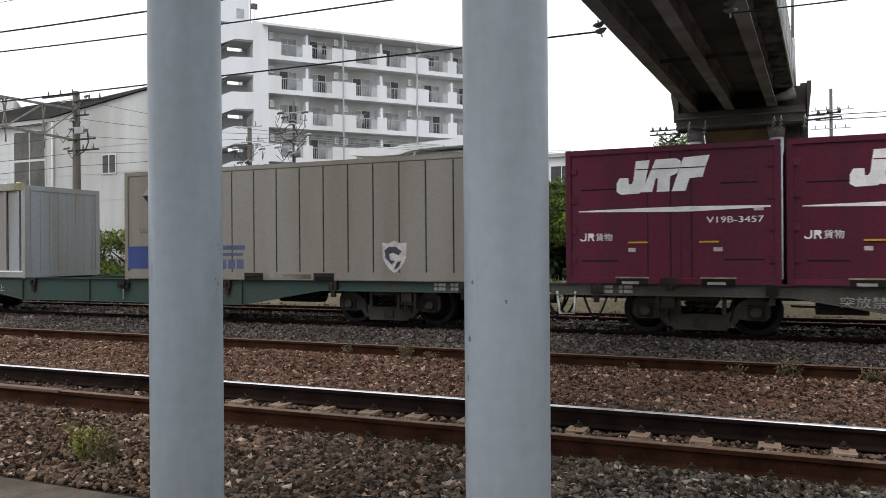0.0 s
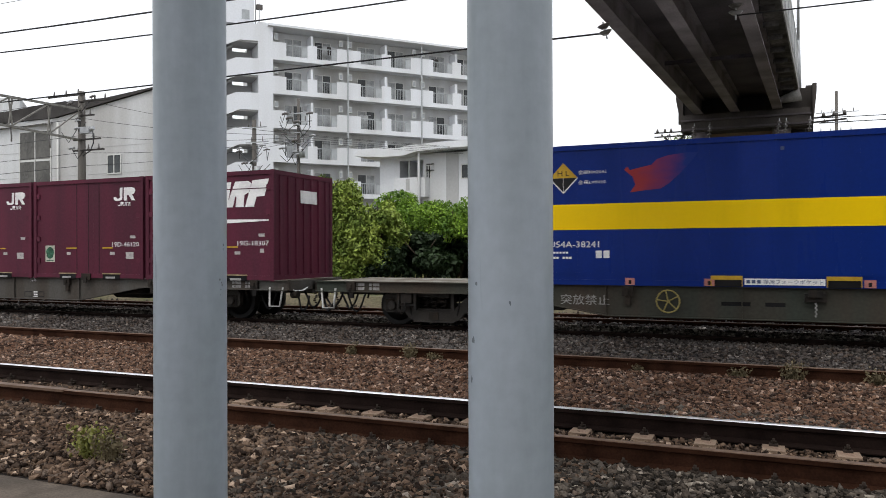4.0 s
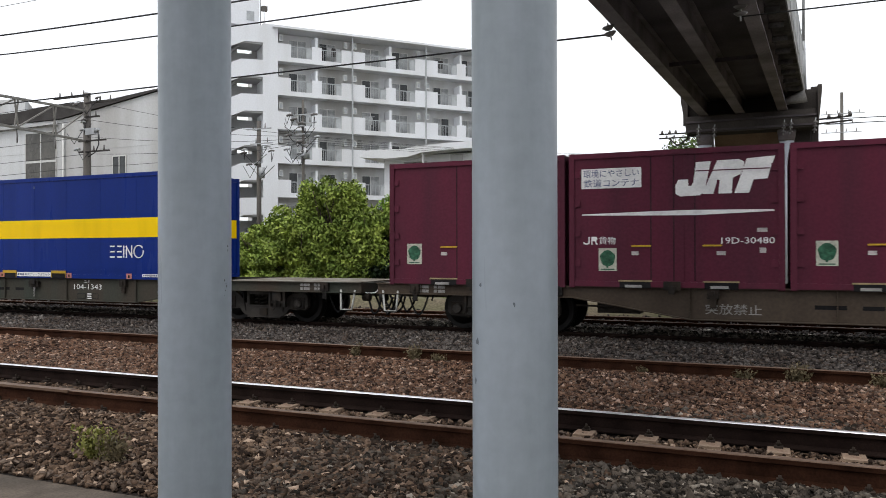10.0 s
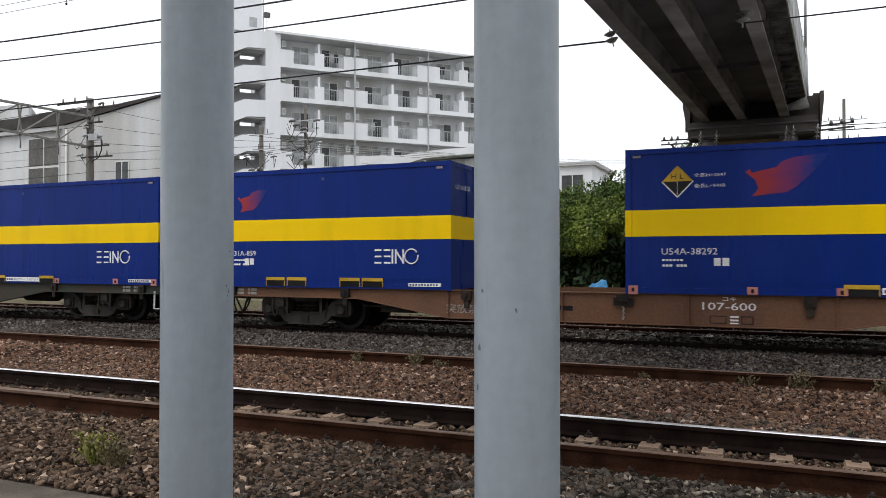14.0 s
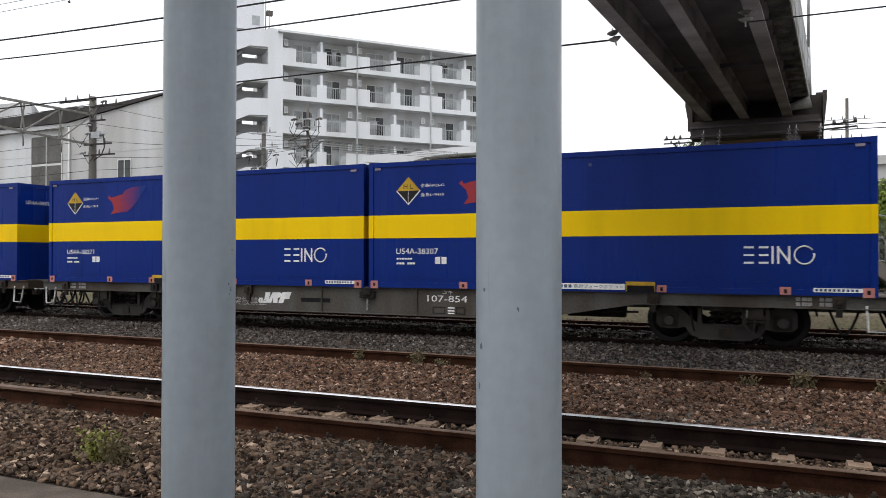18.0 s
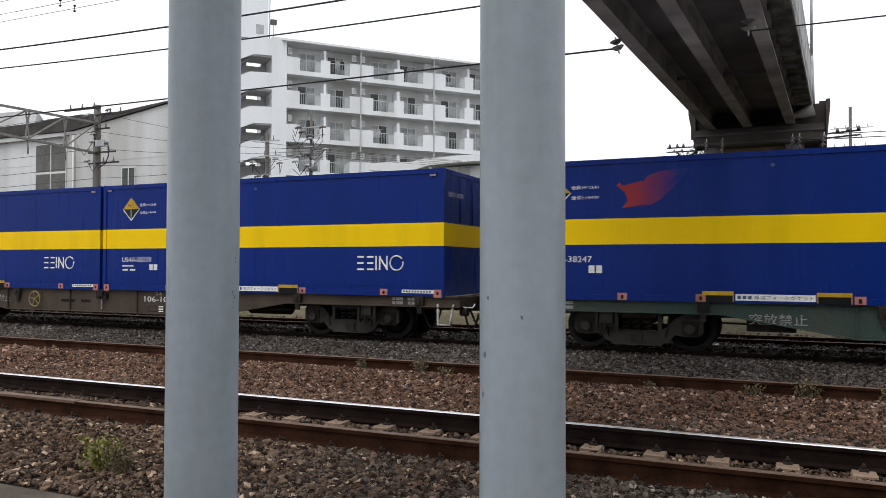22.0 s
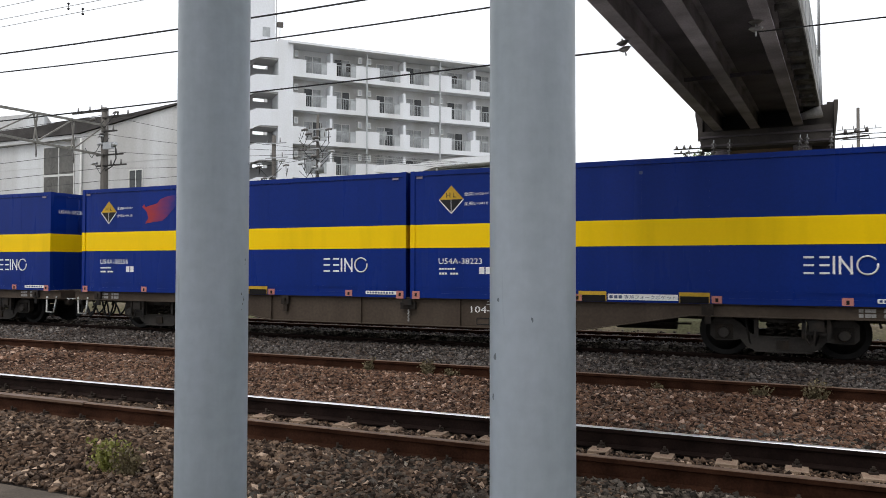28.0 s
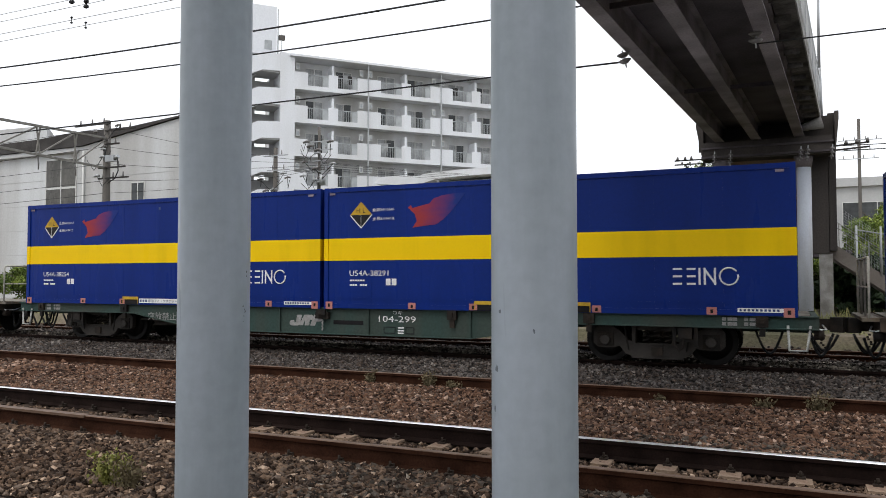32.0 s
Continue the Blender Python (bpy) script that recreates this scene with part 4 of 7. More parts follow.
# ---- other buildings ----
def build_house(x, y, w, d, h, label, roof_h=0.3, wins=(), wall="white_wall"):
    root = thing("house", label=label, category="house", at=pose(x, y, 0.3))
    bm = bmesh.new()
    box(bm, 0, w, 0, d, 0, h)
    part("wall", bm, M[wall], root)
    bm = bmesh.new()
    box(bm, -0.3, w + 0.3, -0.3, d + 0.3, h, h + roof_h)
    part("roof", bm, M["grey_wall"], root)
    for wx, wz, ww, wh in wins:
        p = part("window", window_mesh(ww, wh), M["aircon"], root)
        p.location = (wx, -0.04, wz)
        bm = bmesh.new()
        box(bm, 0.05, ww - 0.05, 0.02, 0.03, 0.05, wh - 0.05)
        part("pane", bm, M["window_glass"], p)
    return root


def build_corner_house():
    root = thing("house", label="low white house with wavy roof edge and recessed balcony", category="house", at=pose(-22.0, 40.0, 0.3))
    bm = bmesh.new()
    box(bm, 1.0, 2.3, 0, 8.0, 0, 6.9)
    box(bm, 3.8, 8.2, 0, 8.0, 0, 6.9)
    box(bm, 2.3, 3.8, 1.3, 8.0, 0, 6.9)
    box(bm, 2.3, 3.8, 0, 1.3, 6.55, 6.9)
    part("wall", bm, M["white_wall"], root)
    bm = bmesh.new()
    prism(bm, [(-0.15, 6.86), (-0.12, 7.02), (0.25, 7.22), (1.6, 7.25), (2.6, 7.16), (3.4, 7.28), (5.4, 7.38), (8.8, 7.40), (8.8, 7.05), (5.4, 7.0), (3.8, 6.91), (3.0, 6.72), (1.6, 6.70), (0.3, 6.80)], -1.0, 8.4)
    part("roof", bm, M["white_wall"], root, "white roof with a wavy rounded edge")
    bm = bmesh.new()
    box(bm, 2.2, 4.2, -0.6, -0.48, 4.38, 5.5)
    box(bm, 2.2, 2.32, -0.48, -0.003, 4.38, 5.5)
    box(bm, 4.08, 4.2, -0.48, -0.003, 4.38, 5.5)
    box(bm, 2.32, 4.08, -0.48, 1.295, 4.38, 4.52)
    part("balcony", bm, M["white_wall"], root)
    bm = bmesh.new()
    box(bm, 2.98, 3.22, -0.612, -0.602, 4.75, 5.42)
    part("balcony_vent", bm, M["grey_wall"], root)
    bm = bmesh.new()
    box(bm, 2.86, 2.94, 0.0, 1.29, 4.53, 6.54)
    part("partition", bm, M["grey_wall"], root)
    bm = bmesh.new()
    tube(bm, [(3.55, -0.72, 6.90), (3.84, -0.72, 6.88), (3.86, -0.72, 6.80), (3.86, -0.72, 0.0)], 0.075, 8)
    part("drain_pipe", bm, M["white_wall"], root, "white drain pipe")
    for z in (6.25, 5.9, 3.9):
        bm = bmesh.new()
        box(bm, 4.06, 4.5, -0.16, -0.003, z, z + 0.04)
        part("bracket", bm, M["steel_dark"], root)
    bm = bmesh.new()
    box(bm, 5.25, 6.0, -0.03, -0.006, 0.2, 6.85)
    part("wall_panel", bm, M["grey_wall"], root)
    for wx, wy, wz, ww, wh in ((2.34, 1.24, 4.9, 0.45, 1.6), (3.96, -0.04, 5.4, 0.34, 0.85), (6.15, -0.04, 5.35, 0.9, 0.85), (2.5, 1.24, 1.2, 1.2, 1.9), (6.4, -0.04, 2.0, 1.3, 1.2)):
        p = part("window", window_mesh(ww, wh), M["aircon"], root)
        p.location = (wx, wy, wz)
        bm = bmesh.new()
        box(bm, 0.05, ww - 0.05, 0.02, 0.03, 0.05, wh - 0.05)
        part("pane", bm, M["window_glass"], p)


build_corner_house()
build_house(-19.6, 62.0, 6.0, 8.0, 8.9, "far white apartment house with dark windows", wins=((1.2, 6.4, 1.5, 1.8), (3.4, 6.4, 1.9, 1.8), (3.4, 3.6, 1.6, 1.8)))
build_house(3.0, 70.0, 26.0, 12.0, 8.75, "long pale industrial building behind the trees", roof_h=0.7, wall="grey_wall", wins=((1.0, 5.2, 5.0, 2.3), (6.6, 5.2, 3.4, 2.3), (11.4, 5.2, 4.0, 2.3)))


# ---- trees and shrubs ----
def leaf_cloud(blobs, count, size, rng):
    """Small bent leaf faces spread over the shells of the blobs."""
    tot = sum(b[3] * b[4] for b in blobs)
    out = []
    for bx, by, bz, rx, rz in blobs:
        k = int(count * rx * rz / tot)
        d = rng.normal(size=(k, 3))
        d /= np.linalg.norm(d, axis=1)[:, None]
        rad = 0.55 + 0.5 * rng.random(k) ** 0.6 + 0.12 * np.sin(d[:, 0] * 7 + bx) * np.cos(d[:, 2] * 6 + by)
        c = np.stack([bx + d[:, 0] * rx * rad, by + d[:, 1] * rx * rad, bz + d[:, 2] * rz * rad], 1)
        a = rng.normal(size=(k, 3))
        a /= np.linalg.norm(a, axis=1)[:, None]
        n = 0.7 * d + 0.6 * rng.normal(size=(k, 3)) + np.array([0, 0, 0.9])
        b = np.cross(n, a)
        b /= np.linalg.norm(b, axis=1)[:, None] + 1e-9
        s = size * (0.6 + 0.8 * rng.random(k))[:, None]
        out.append(np.stack([c - a * s, c + b * s * 0.5 + n * 0.02, c + a * s, c - b * s * 0.5], 1))
    return np.concatenate(out)


def tree(x, y, h, w, seed, mat, label, name="tree", count=5000, size=0.16, low=0.25):
    rng = np.random.default_rng(seed)
    root = thing(name, label=label, category=name.replace("_", " "), at=pose(x, y, ground_z(y) - 0.05))
    bm = bmesh.new()
    tube(bm, [(0, 0, 0), (0.05 * w, 0, h * 0.25), (0.02 * w, 0.04 * w, h * 0.55)], 0.05 * h ** 0.6 + 0.03, 8, 0.03)
    for i in range(5):
        a = i * 1.26 + seed
        tube(bm, [(0.03 * w, 0, h * (0.2 + 0.06 * i)), (math.cos(a) * w * 0.2, math.sin(a) * w * 0.2, h * (0.42 + 0.06 * i)), (math.cos(a) * w * 0.38, math.sin(a) * w * 0.38, h * (0.6 + 0.05 * i))], 0.05, 6, 0.015)
    part("trunk", bm, M["bark"], root)
    blobs = []
    for i in range(30):
        a = rng.random() * 6.283
        q = rng.random() ** 0.5
        zc = low + (0.92 - low) * rng.random()
        rr = (0.10 + 0.13 * rng.random())
        blobs.append((math.cos(a) * w * 0.36 * q, math.sin(a) * w * 0.36 * q, h * zc * (1 - 0.25 * q), w * rr, h * rr * 0.62))
    quads("crown", leaf_cloud(blobs, count, size, rng), mat, root)
    return root


for i, (x, y, h, w, m) in enumerate(((-9.4, 30, 4.4, 5.0, "leaf_fresh"), (-7.0, 31, 4.9, 5.2, "leaf_deep"), (-4.9, 30.5, 5.4, 5.0, "leaf_deep"), (-3.3, 31, 6.0, 4.4, "leaf_deep"), (-12.0, 30, 4.2, 5.0, "leaf_fresh"), (-14.2, 29, 4.0, 4.4, "leaf_fresh"), (-6.0, 29.0, 4.3, 4.2, "leaf_mid"), (-3.9, 29.2, 4.6, 3.6, "leaf_deep"))):
    tree(x, y, h, w, 11 + i, M[m], "leafy green tree behind the siding", count=22000, size=0.06, low=0.64 if m == "leaf_deep" else 0.52)
# Dark shrubs added to fill the shade below the trees and the stair
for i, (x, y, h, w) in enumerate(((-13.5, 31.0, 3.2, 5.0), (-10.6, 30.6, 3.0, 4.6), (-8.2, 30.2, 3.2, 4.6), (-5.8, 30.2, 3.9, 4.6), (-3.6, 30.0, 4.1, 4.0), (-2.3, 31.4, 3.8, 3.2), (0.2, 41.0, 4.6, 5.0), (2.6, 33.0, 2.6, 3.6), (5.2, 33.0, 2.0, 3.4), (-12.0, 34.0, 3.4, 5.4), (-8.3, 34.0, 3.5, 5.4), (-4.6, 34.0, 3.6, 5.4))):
    tree(x, y, h, w, 30 + i, M["leaf_shade"], "dense undergrowth shrub with shade put into its dark leaf colour", "shrub", count=9000, size=0.15, low=0.03)
for i, (x, y, h, w) in enumerate(((-0.4, 37.5, 3.0, 4.0), (-1.8, 38.5, 3.4, 4.4), (1.4, 37.0, 2.6, 3.6))):
    tree(x, y, h, w, 50 + i, M["leaf_mid"], "green shrub beyond the footbridge stair", "shrub", count=8000, size=0.08, low=0.05)
for i, (x, y, h, w) in enumerate(((-16.0, 25.4, 5.25, 2.3), (-15.5, 25.8, 5.05, 2.3), (-16.5, 25.6, 4.7, 2.1), (-14.6, 26.0, 4.4, 2.4), (-13.8, 26.3, 3.9, 2.2), (-18.2, 25.6, 3.3, 2.2), (-19.2, 25.4, 2.9, 2.2), (-20.2, 25.5, 2.2, 2.2), (-16.6, 24.8, 3.4, 2.2), (-17.8, 24.6, 2.2, 2.6), (-19.4, 24.6, 1.7, 2.6))):
    tree(x, y, h, w, 40 + i, M["leaf_ivy"], "ivy-covered bright green shrub beside the siding", "shrub", count=11000, size=0.075, low=0.1)
# More dark-leaved filler for the shade at the foot of the ivy
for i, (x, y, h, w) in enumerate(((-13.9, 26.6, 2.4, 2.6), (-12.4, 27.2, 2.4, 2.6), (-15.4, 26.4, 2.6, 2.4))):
    tree(x, y, h, w, 70 + i, M["leaf_shade"], "dense undergrowth shrub with shade put into its dark leaf colour", "shrub", count=9000, size=0.12, low=0.03)
for i, (x, y, h, w) in enumerate(((-28.6, 25.8, 2.4, 3.6), (-25.8, 25.9, 2.9, 3.6), (-22.9, 25.7, 2.9, 3.4), (-31.6, 25.9, 2.1, 3.4), (-34.6, 26.2, 2.1, 3.6))):
    tree(x, y, h, w, 60 + i, M["leaf_mid"], "round green hedge shrub beside the yard", "shrub", count=8000, size=0.065, low=0.1)
for i, (x, y, h, w) in enumerate(((4.4, 39, 5.4, 3.8), (7.0, 40, 6.0, 4.6), (9.6, 41, 6.2, 4.6), (5.6, 36.5, 3.8, 4.0), (3.2, 37, 4.4, 3.0), (7.4, 35, 4.4, 3.6))):
    tree(x, y, h, w, 80 + i, M["leaf_bright"], "bright green tree beyond the footbridge stair", count=13000, size=0.07, low=0.12)


# ---- washing on the balconies ----
def washing(u, v, z, cols):
    at = Matrix.Translation((-39.0, 54.3, 0.3)) @ Matrix.Rotation(math.atan2(0.749, 0.663), 4, 'Z') @ Matrix.Translation((u, v, z))
    root = thing("laundry", label="washing hung to dry on a balcony rail", category="laundry", group="washing on the balconies", at=at)
    for i, c in enumerate(cols):
        bm = bmesh.new()
        prism(bm, [(i * 0.42, 0), (i * 0.42 + 0.36, 0.03), (i * 0.42 + 0.38, 0.7), (i * 0.42 + 0.30, 0.78), (i * 0.42 + 0.06, 0.78), (i * 0.42 - 0.02, 0.68)], 0, 0.03)
        part("garment", bm, M[c], root)
    bm = bmesh.new()
    tube(bm, [(-0.2, 0.015, 0.80), (len(cols) * 0.42 + 0.2, 0.015, 0.80)], 0.015, 6)
    part("pole", bm, M["galv"], root)


washing(4.3, 0.5, 18.75, ("wire", "curtain", "slate_roof", "curtain"))
washing(15.3, 0.5, 18.75, ("wire", "slate_roof"))
washing(8.2, 0.5, 12.9, ("curtain", "curtain"))


# ---- ballast stones ----
M["weed_green"] = leafy("weed_green", (0.29, 0.29, 0.07), (0.14, 0.145, 0.04))
M["weed_dry"] = leafy("weed_dry", (0.17, 0.135, 0.075), (0.10, 0.08, 0.045))

def stones(name, areas, mat, seed, label):
    """Angular stones lying on the ground; each area: x0, x1, y0, y1, count, size."""
    rng = np.random.default_rng(seed)
    wedge = np.array([(-1, -0.7, -0.8), (1, -0.7, -0.8), (0, 1, -0.8), (-1, -0.7, 0.8), (1, -0.7, 0.8), (0, 1, 0.8)], float)
    tris = np.array([(2, 1, 0), (3, 4, 5), (0, 1, 4), (0, 4, 3), (1, 2, 5), (1, 5, 4), (2, 0, 3), (2, 3, 5)])
    vs, fs, base = [], [], 0
    ys = np.array([g[0] for g in GROUND], float)
    zs = np.array([g[1] for g in GROUND], float)
    for x0, x1, y0, y1, n, size in areas:
        p = np.stack([rng.uniform(x0, x1, n), rng.uniform(y0, y1, n)], 1)
        z = np.interp(p[:, 1], ys, zs)
        s = size * (0.45 + 0.95 * rng.random(n) ** 1.6)
        v = wedge[None] * (0.6 + 0.7 * rng.random((n, 6, 3))) + 0.22 * rng.normal(size=(n, 6, 3))
        v *= s[:, None, None] * (0.55 + 0.6 * rng.random((n, 1, 3)))
        q = rng.normal(size=(n, 4))
        q /= np.linalg.norm(q, axis=1)[:, None]
        w, x, y, zz = q.T
        R = np.stack([1 - 2 * (y * y + zz * zz), 2 * (x * y - zz * w), 2 * (x * zz + y * w), 2 * (x * y + zz * w), 1 - 2 * (x * x + zz * zz), 2 * (y * zz - x * w), 2 * (x * zz - y * w), 2 * (y * zz + x * w), 1 - 2 * (x * x + y * y)], 1).reshape(n, 3, 3)
        v = np.einsum('nij,nkj->nki', R, v)
        v[:, :, 2] *= 0.8
        v += np.concatenate([p, (z + s * 0.15 + 0.02 * rng.random(n))[:, None]], 1)[:, None]
        vs.append(v.reshape(-1, 3))
        fs.append((tris[None] + (base + 6 * np.arange(n))[:, None, None]).reshape(-1, 3))
        base += 6 * n
    v, f = np.concatenate(vs), np.concatenate(fs)
    me = bpy.data.meshes.new(name)
    me.vertices.add(len(v))
    me.vertices.foreach_set("co", v.ravel())
    me.loops.add(f.size)
    me.loops.foreach_set("vertex_index", f.ravel().astype(np.int32))
    me.polygons.add(len(f))
    me.polygons.foreach_set("loop_start", np.arange(0, f.size, 3, dtype=np.int32))
    me.update(calc_edges=True)
    me.validate()
    me.materials.append(mat)
    tagged(new(name, me), label, "ballast", kind="stuff")


stones("ballast_stones", [(-12, 4.0, 7.6, 8.9, 32000, 0.025), (-15, 4.6, 8.9, 10.82, 40000, 0.027), (-30, -12, 6.0, 10.8, 11000, 0.045), (-17, 5.0, 10.95, 11.9, 9000, 0.026)], M["stone_brown"], 3, "loose rust-brown ballast stones between the tracks")
stones("ballast_stones", [(-8.5, -2.2, 4.0, 5.84, 24000, 0.026), (-3.6, -1.0, 4.0, 5.84, 4500, 0.026), (-10, 3.2, 6.0, 6.88, 15000, 0.023), (-12, 0.5, 7.06, 7.7, 13000, 0.024)], M["stone_mixed"], 5, "loose grey-brown crushed ballast stones round the near track")
stones("ballast_stones", [(-24, 6.5, 14.88, 17.2, 22000, 0.034)], M["stone_lit"], 8, "pale ballast stones between the rails, lightened against the train's shade")
stones("ballast_stones", [(-3.6, -1.0, 4.0, 5.84, 5500, 0.026), (-1.6, 2.4, 4.0, 5.84, 16500, 0.026), (-1.5, 4.0, 7.06, 8.3, 5200, 0.025)], M["stone_dark"], 6, "loose dark grey crushed ballast stones beside the near rail")
stones("ballast_stones", [(-17, 5.0, 11.4, 12.4, 15000, 0.028), (-20, 5.6, 12.4, 14.8, 30000, 0.030), (-24, 6.5, 17.2, 19.8, 14000, 0.036), (-40, -17, 11, 19.5, 12000, 0.05)], M["stone_grey"], 4, "dusty grey ballast stones beside the freight track")


# ---- sleepers of the near track ----
bed = thing("near_track_sleepers", label="row of tan concrete sleepers under the near track", category="sleepers", kind="structure")
bm = bmesh.new()
box(bm, -0.092, 0.092, -0.55, 0.66, -0.16, -0.064)
box(bm, -0.085, 0.085, 0.26, 0.462, -0.0635, -0.044)
sl_mesh = mesh_of("sleeper", bm, M["sleeper"], bevel=0.012)
bm = bmesh.new()
for y in (-0.5345, 0.5345):
    for o in (-1, 1):
        yy = y + o * 0.098
        box(bm, -0.036, 0.036, yy - 0.03, yy + 0.03, -0.063, -0.028)
        tube(bm, [(0, yy, -0.028), (0, yy, 0.016)], 0.012, 6)
        box(bm, -0.022, 0.022, yy - o * 0.03 - 0.018, yy - o * 0.03 + 0.018, -0.028, -0.012)
wood = bmesh.new()
box(wood, -0.12, 0.12, -0.55, 0.66, -0.16, -0.058)
wood_mesh = mesh_of("sleeper", wood, M["sleeper_wood"], bevel=0.01)
clip_mesh = mesh_of("rail_clip", bm, M["clip_rust"])
for i in range(62):
    x = 3.76 - 0.53 * i
    s = new("sleeper", sl_mesh if x > -6.4 else wood_mesh)
    s.parent = bed
    s.location = (x + 0.012 * math.sin(i * 2.3), 6.4365, 0)
    c = new("rail_clip", clip_mesh)
    c.parent = s
    c["kind"] = "stuff"

# worn head of the next rail length, beyond the joint
bm = bmesh.new()
box(bm, -60, -6.86, -0.05, 0.05, -0.02, 0.006)
joint = thing("rail_joint_cover", label="wider pale-worn rail head beyond the joint", category="rail", kind="structure", at=pose(0, NEAR[0], 0.116))
part("worn_head", bm, M["rail_dull"], joint)

# kerb in front of the camera
bm = bmesh.new()
box(bm, -60, 30, 3.25, 3.98, -0.4, -0.095)
thing("platform_kerb", bm, M["kerb"], "weathered grey concrete kerb beside the ballast", "kerb", kind="structure", bevel=0.015)


# ---- weeds ----
def weed(x, y, h, w, n, mat, seed, label):
    rng = np.random.default_rng(seed)
    root = thing("weed", label=label, category="weed", group="weeds in the ballast", at=pose(x, y, ground_z(y)))
    verts, faces = [], []
    for i in range(n):
        a, r = rng.random() * 6.283, rng.random() ** 0.5
        bx, by = math.cos(a) * w * 0.25 * r, math.sin(a) * w * 0.25 * r
        tx, ty, tz = bx + math.cos(a) * w * 0.5 * r * rng.random(), by + math.sin(a) * w * 0.4 * r * rng.random(), h * (0.4 + 0.6 * rng.random())
        wd = 0.0018 + 0.002 * rng.random()
        b = len(verts)
        verts += [(bx - wd, by, 0), (bx + wd, by, 0), ((bx + tx) / 2 + wd, (by + ty) / 2, tz * 0.6), (tx, ty, tz), ((bx + tx) / 2 - wd, (by + ty) / 2, tz * 0.6)]
        faces.append((b, b + 1, b + 2, b + 3, b + 4))
        for k in range(9):
            q = 0.25 + 0.8 * rng.random()
            c = np.array((bx + (tx - bx) * q, by + (ty - by) * q, tz * q)) + rng.normal(size=3) * 0.024
            d = rng.normal(size=3)
            d /= np.linalg.norm(d)
            e = np.cross(d, rng.normal(size=3))
            e /= np.linalg.norm(e)
            s = 0.015 * (0.6 + rng.random())
            b = len(verts)
            verts += [tuple(c - d * s), tuple(c + e * s * 0.7), tuple(c + d * s), tuple(c - e * s * 0.7)]
            faces.append((b, b + 1, b + 2, b + 3))
    raw("foliage", verts, faces, mat, root)


weed(-4.93, 4.50, 0.30, 0.30, 60, M["weed_green"], 1, "leafy green weed growing in the ballast")
weed(-4.74, 4.46, 0.27, 0.24, 40, M["weed_dry"], 2, "leafy green weed growing in the ballast")
weed(-5.15, 10.80, 0.24, 0.22, 50, M["weed_dry"], 3, "dry weed tuft beside the rusty rail")
weed(-4.75, 10.82, 0.12, 0.25, 30, M["weed_dry"], 4, "dry weed tuft beside the rusty rail")
weed(0.31, 10.85, 0.26, 0.34, 70, M["weed_dry"], 5, "dry weed tuft beside the rusty rail")
weed(-0.35, 10.84, 0.14, 0.28, 36, M["weed_dry"], 6, "dry weed tuft beside the rusty rail")
weed(1.30, 10.82, 0.20, 0.42, 60, M["weed_dry"], 7, "dry weed tuft beside the rusty rail")
weed(-6.2, 10.82, 0.2, 0.16, 30, M["weed_dry"], 8, "dry weed tuft beside the rusty rail")
weed(-1.64, 10.82, 0.10, 0.15, 20, M["weed_dry"], 9, "dry weed tuft beside the rusty rail")


# ---- grass along the far side of the yard ----
def grass_strip():
    rng = np.random.default_rng(9)
    verts, faces = [], []
    n = 16000
    xs, ys = rng.uniform(-40, 10, n), 20.6 + 5.5 * rng.random(n) ** 0.8
    hs = (0.08 + 0.26 * rng.random(n) ** 2) * (0.4 + 0.8 * (ys - 20) / 5)
    for x, y, h in zip(xs, ys, hs):
        a = rng.random() * 3.14
        dx, dy = math.cos(a) * 0.022, math.sin(a) * 0.022
        lx, ly = rng.normal() * 0.1, rng.normal() * 0.1
        z = ground_z(y)
        b = len(verts)
        verts += [(x - dx, y - dy, z), (x + dx, y + dy, z), (x + lx + dx * 0.3, y + ly, z + h), (x + lx - dx * 0.3, y + ly, z + h * 0.95)]
        faces.append((b, b + 1, b + 2, b + 3))
    ob = raw("tall_grass", verts, faces, M["grass"])
    tagged(ob, "yellow-green tall grass along the far side of the yard", "grass", kind="stuff")


grass_strip()


# ---- small things beyond the siding ----
for x in (-8.6, -6.2, -3.9, -3.0, -0.6, 2.2, -11.5, -14.8, -18.2):
    bm = bmesh.new()
    box(bm, -0.06, 0.06, -0.06, 0.06, -0.1, 0.42)
    thing("marker_post", bm, M["mark_white"], "short white concrete marker post beside the siding", "marker post", "white marker posts", at=pose(x, 20.9, 0.22), bevel=0.012)


def heap(x, y, w, h, mat, seed, label):
    rng = np.random.default_rng(seed)
    bm = bmesh.new()
    bmesh.ops.create_icosphere(bm, subdivisions=3, radius=1)
    for v in bm.verts:
        k = 1 + 0.35 * noise.noise(v.co * 2.2 + Vector((seed, 0, 0)))
        v.co = Vector((v.co.x * w * k, v.co.y * 0.5 * k, max(-0.2, v.co.z) * h * k))
    thing("tarpaulin_heap", bm, mat, label, "tarpaulin", at=pose(x, y, ground_z(y)))


M["tarp_blue"] = surf("tarp_blue", (0.05, 0.22, 0.42), 0.5, var=0.1, scale=4, fine=20, bump=0.3)
M["tarp_white"] = surf("tarp_white", (0.6, 0.6, 0.58), 0.6, var=0.1, scale=4, fine=20, bump=0.3)
heap(-4.75, 22.6, 0.40, 0.62, M["tarp_blue"], 1, "crumpled blue tarpaulin lying in the grass")
heap(-3.15, 22.7, 0.34, 0.62, M["tarp_white"], 2, "crumpled white sheet lying in the grass")
heap(-2.55, 22.5, 0.36, 0.45, M["tarp_white"], 5, "crumpled white sheet lying in the grass")
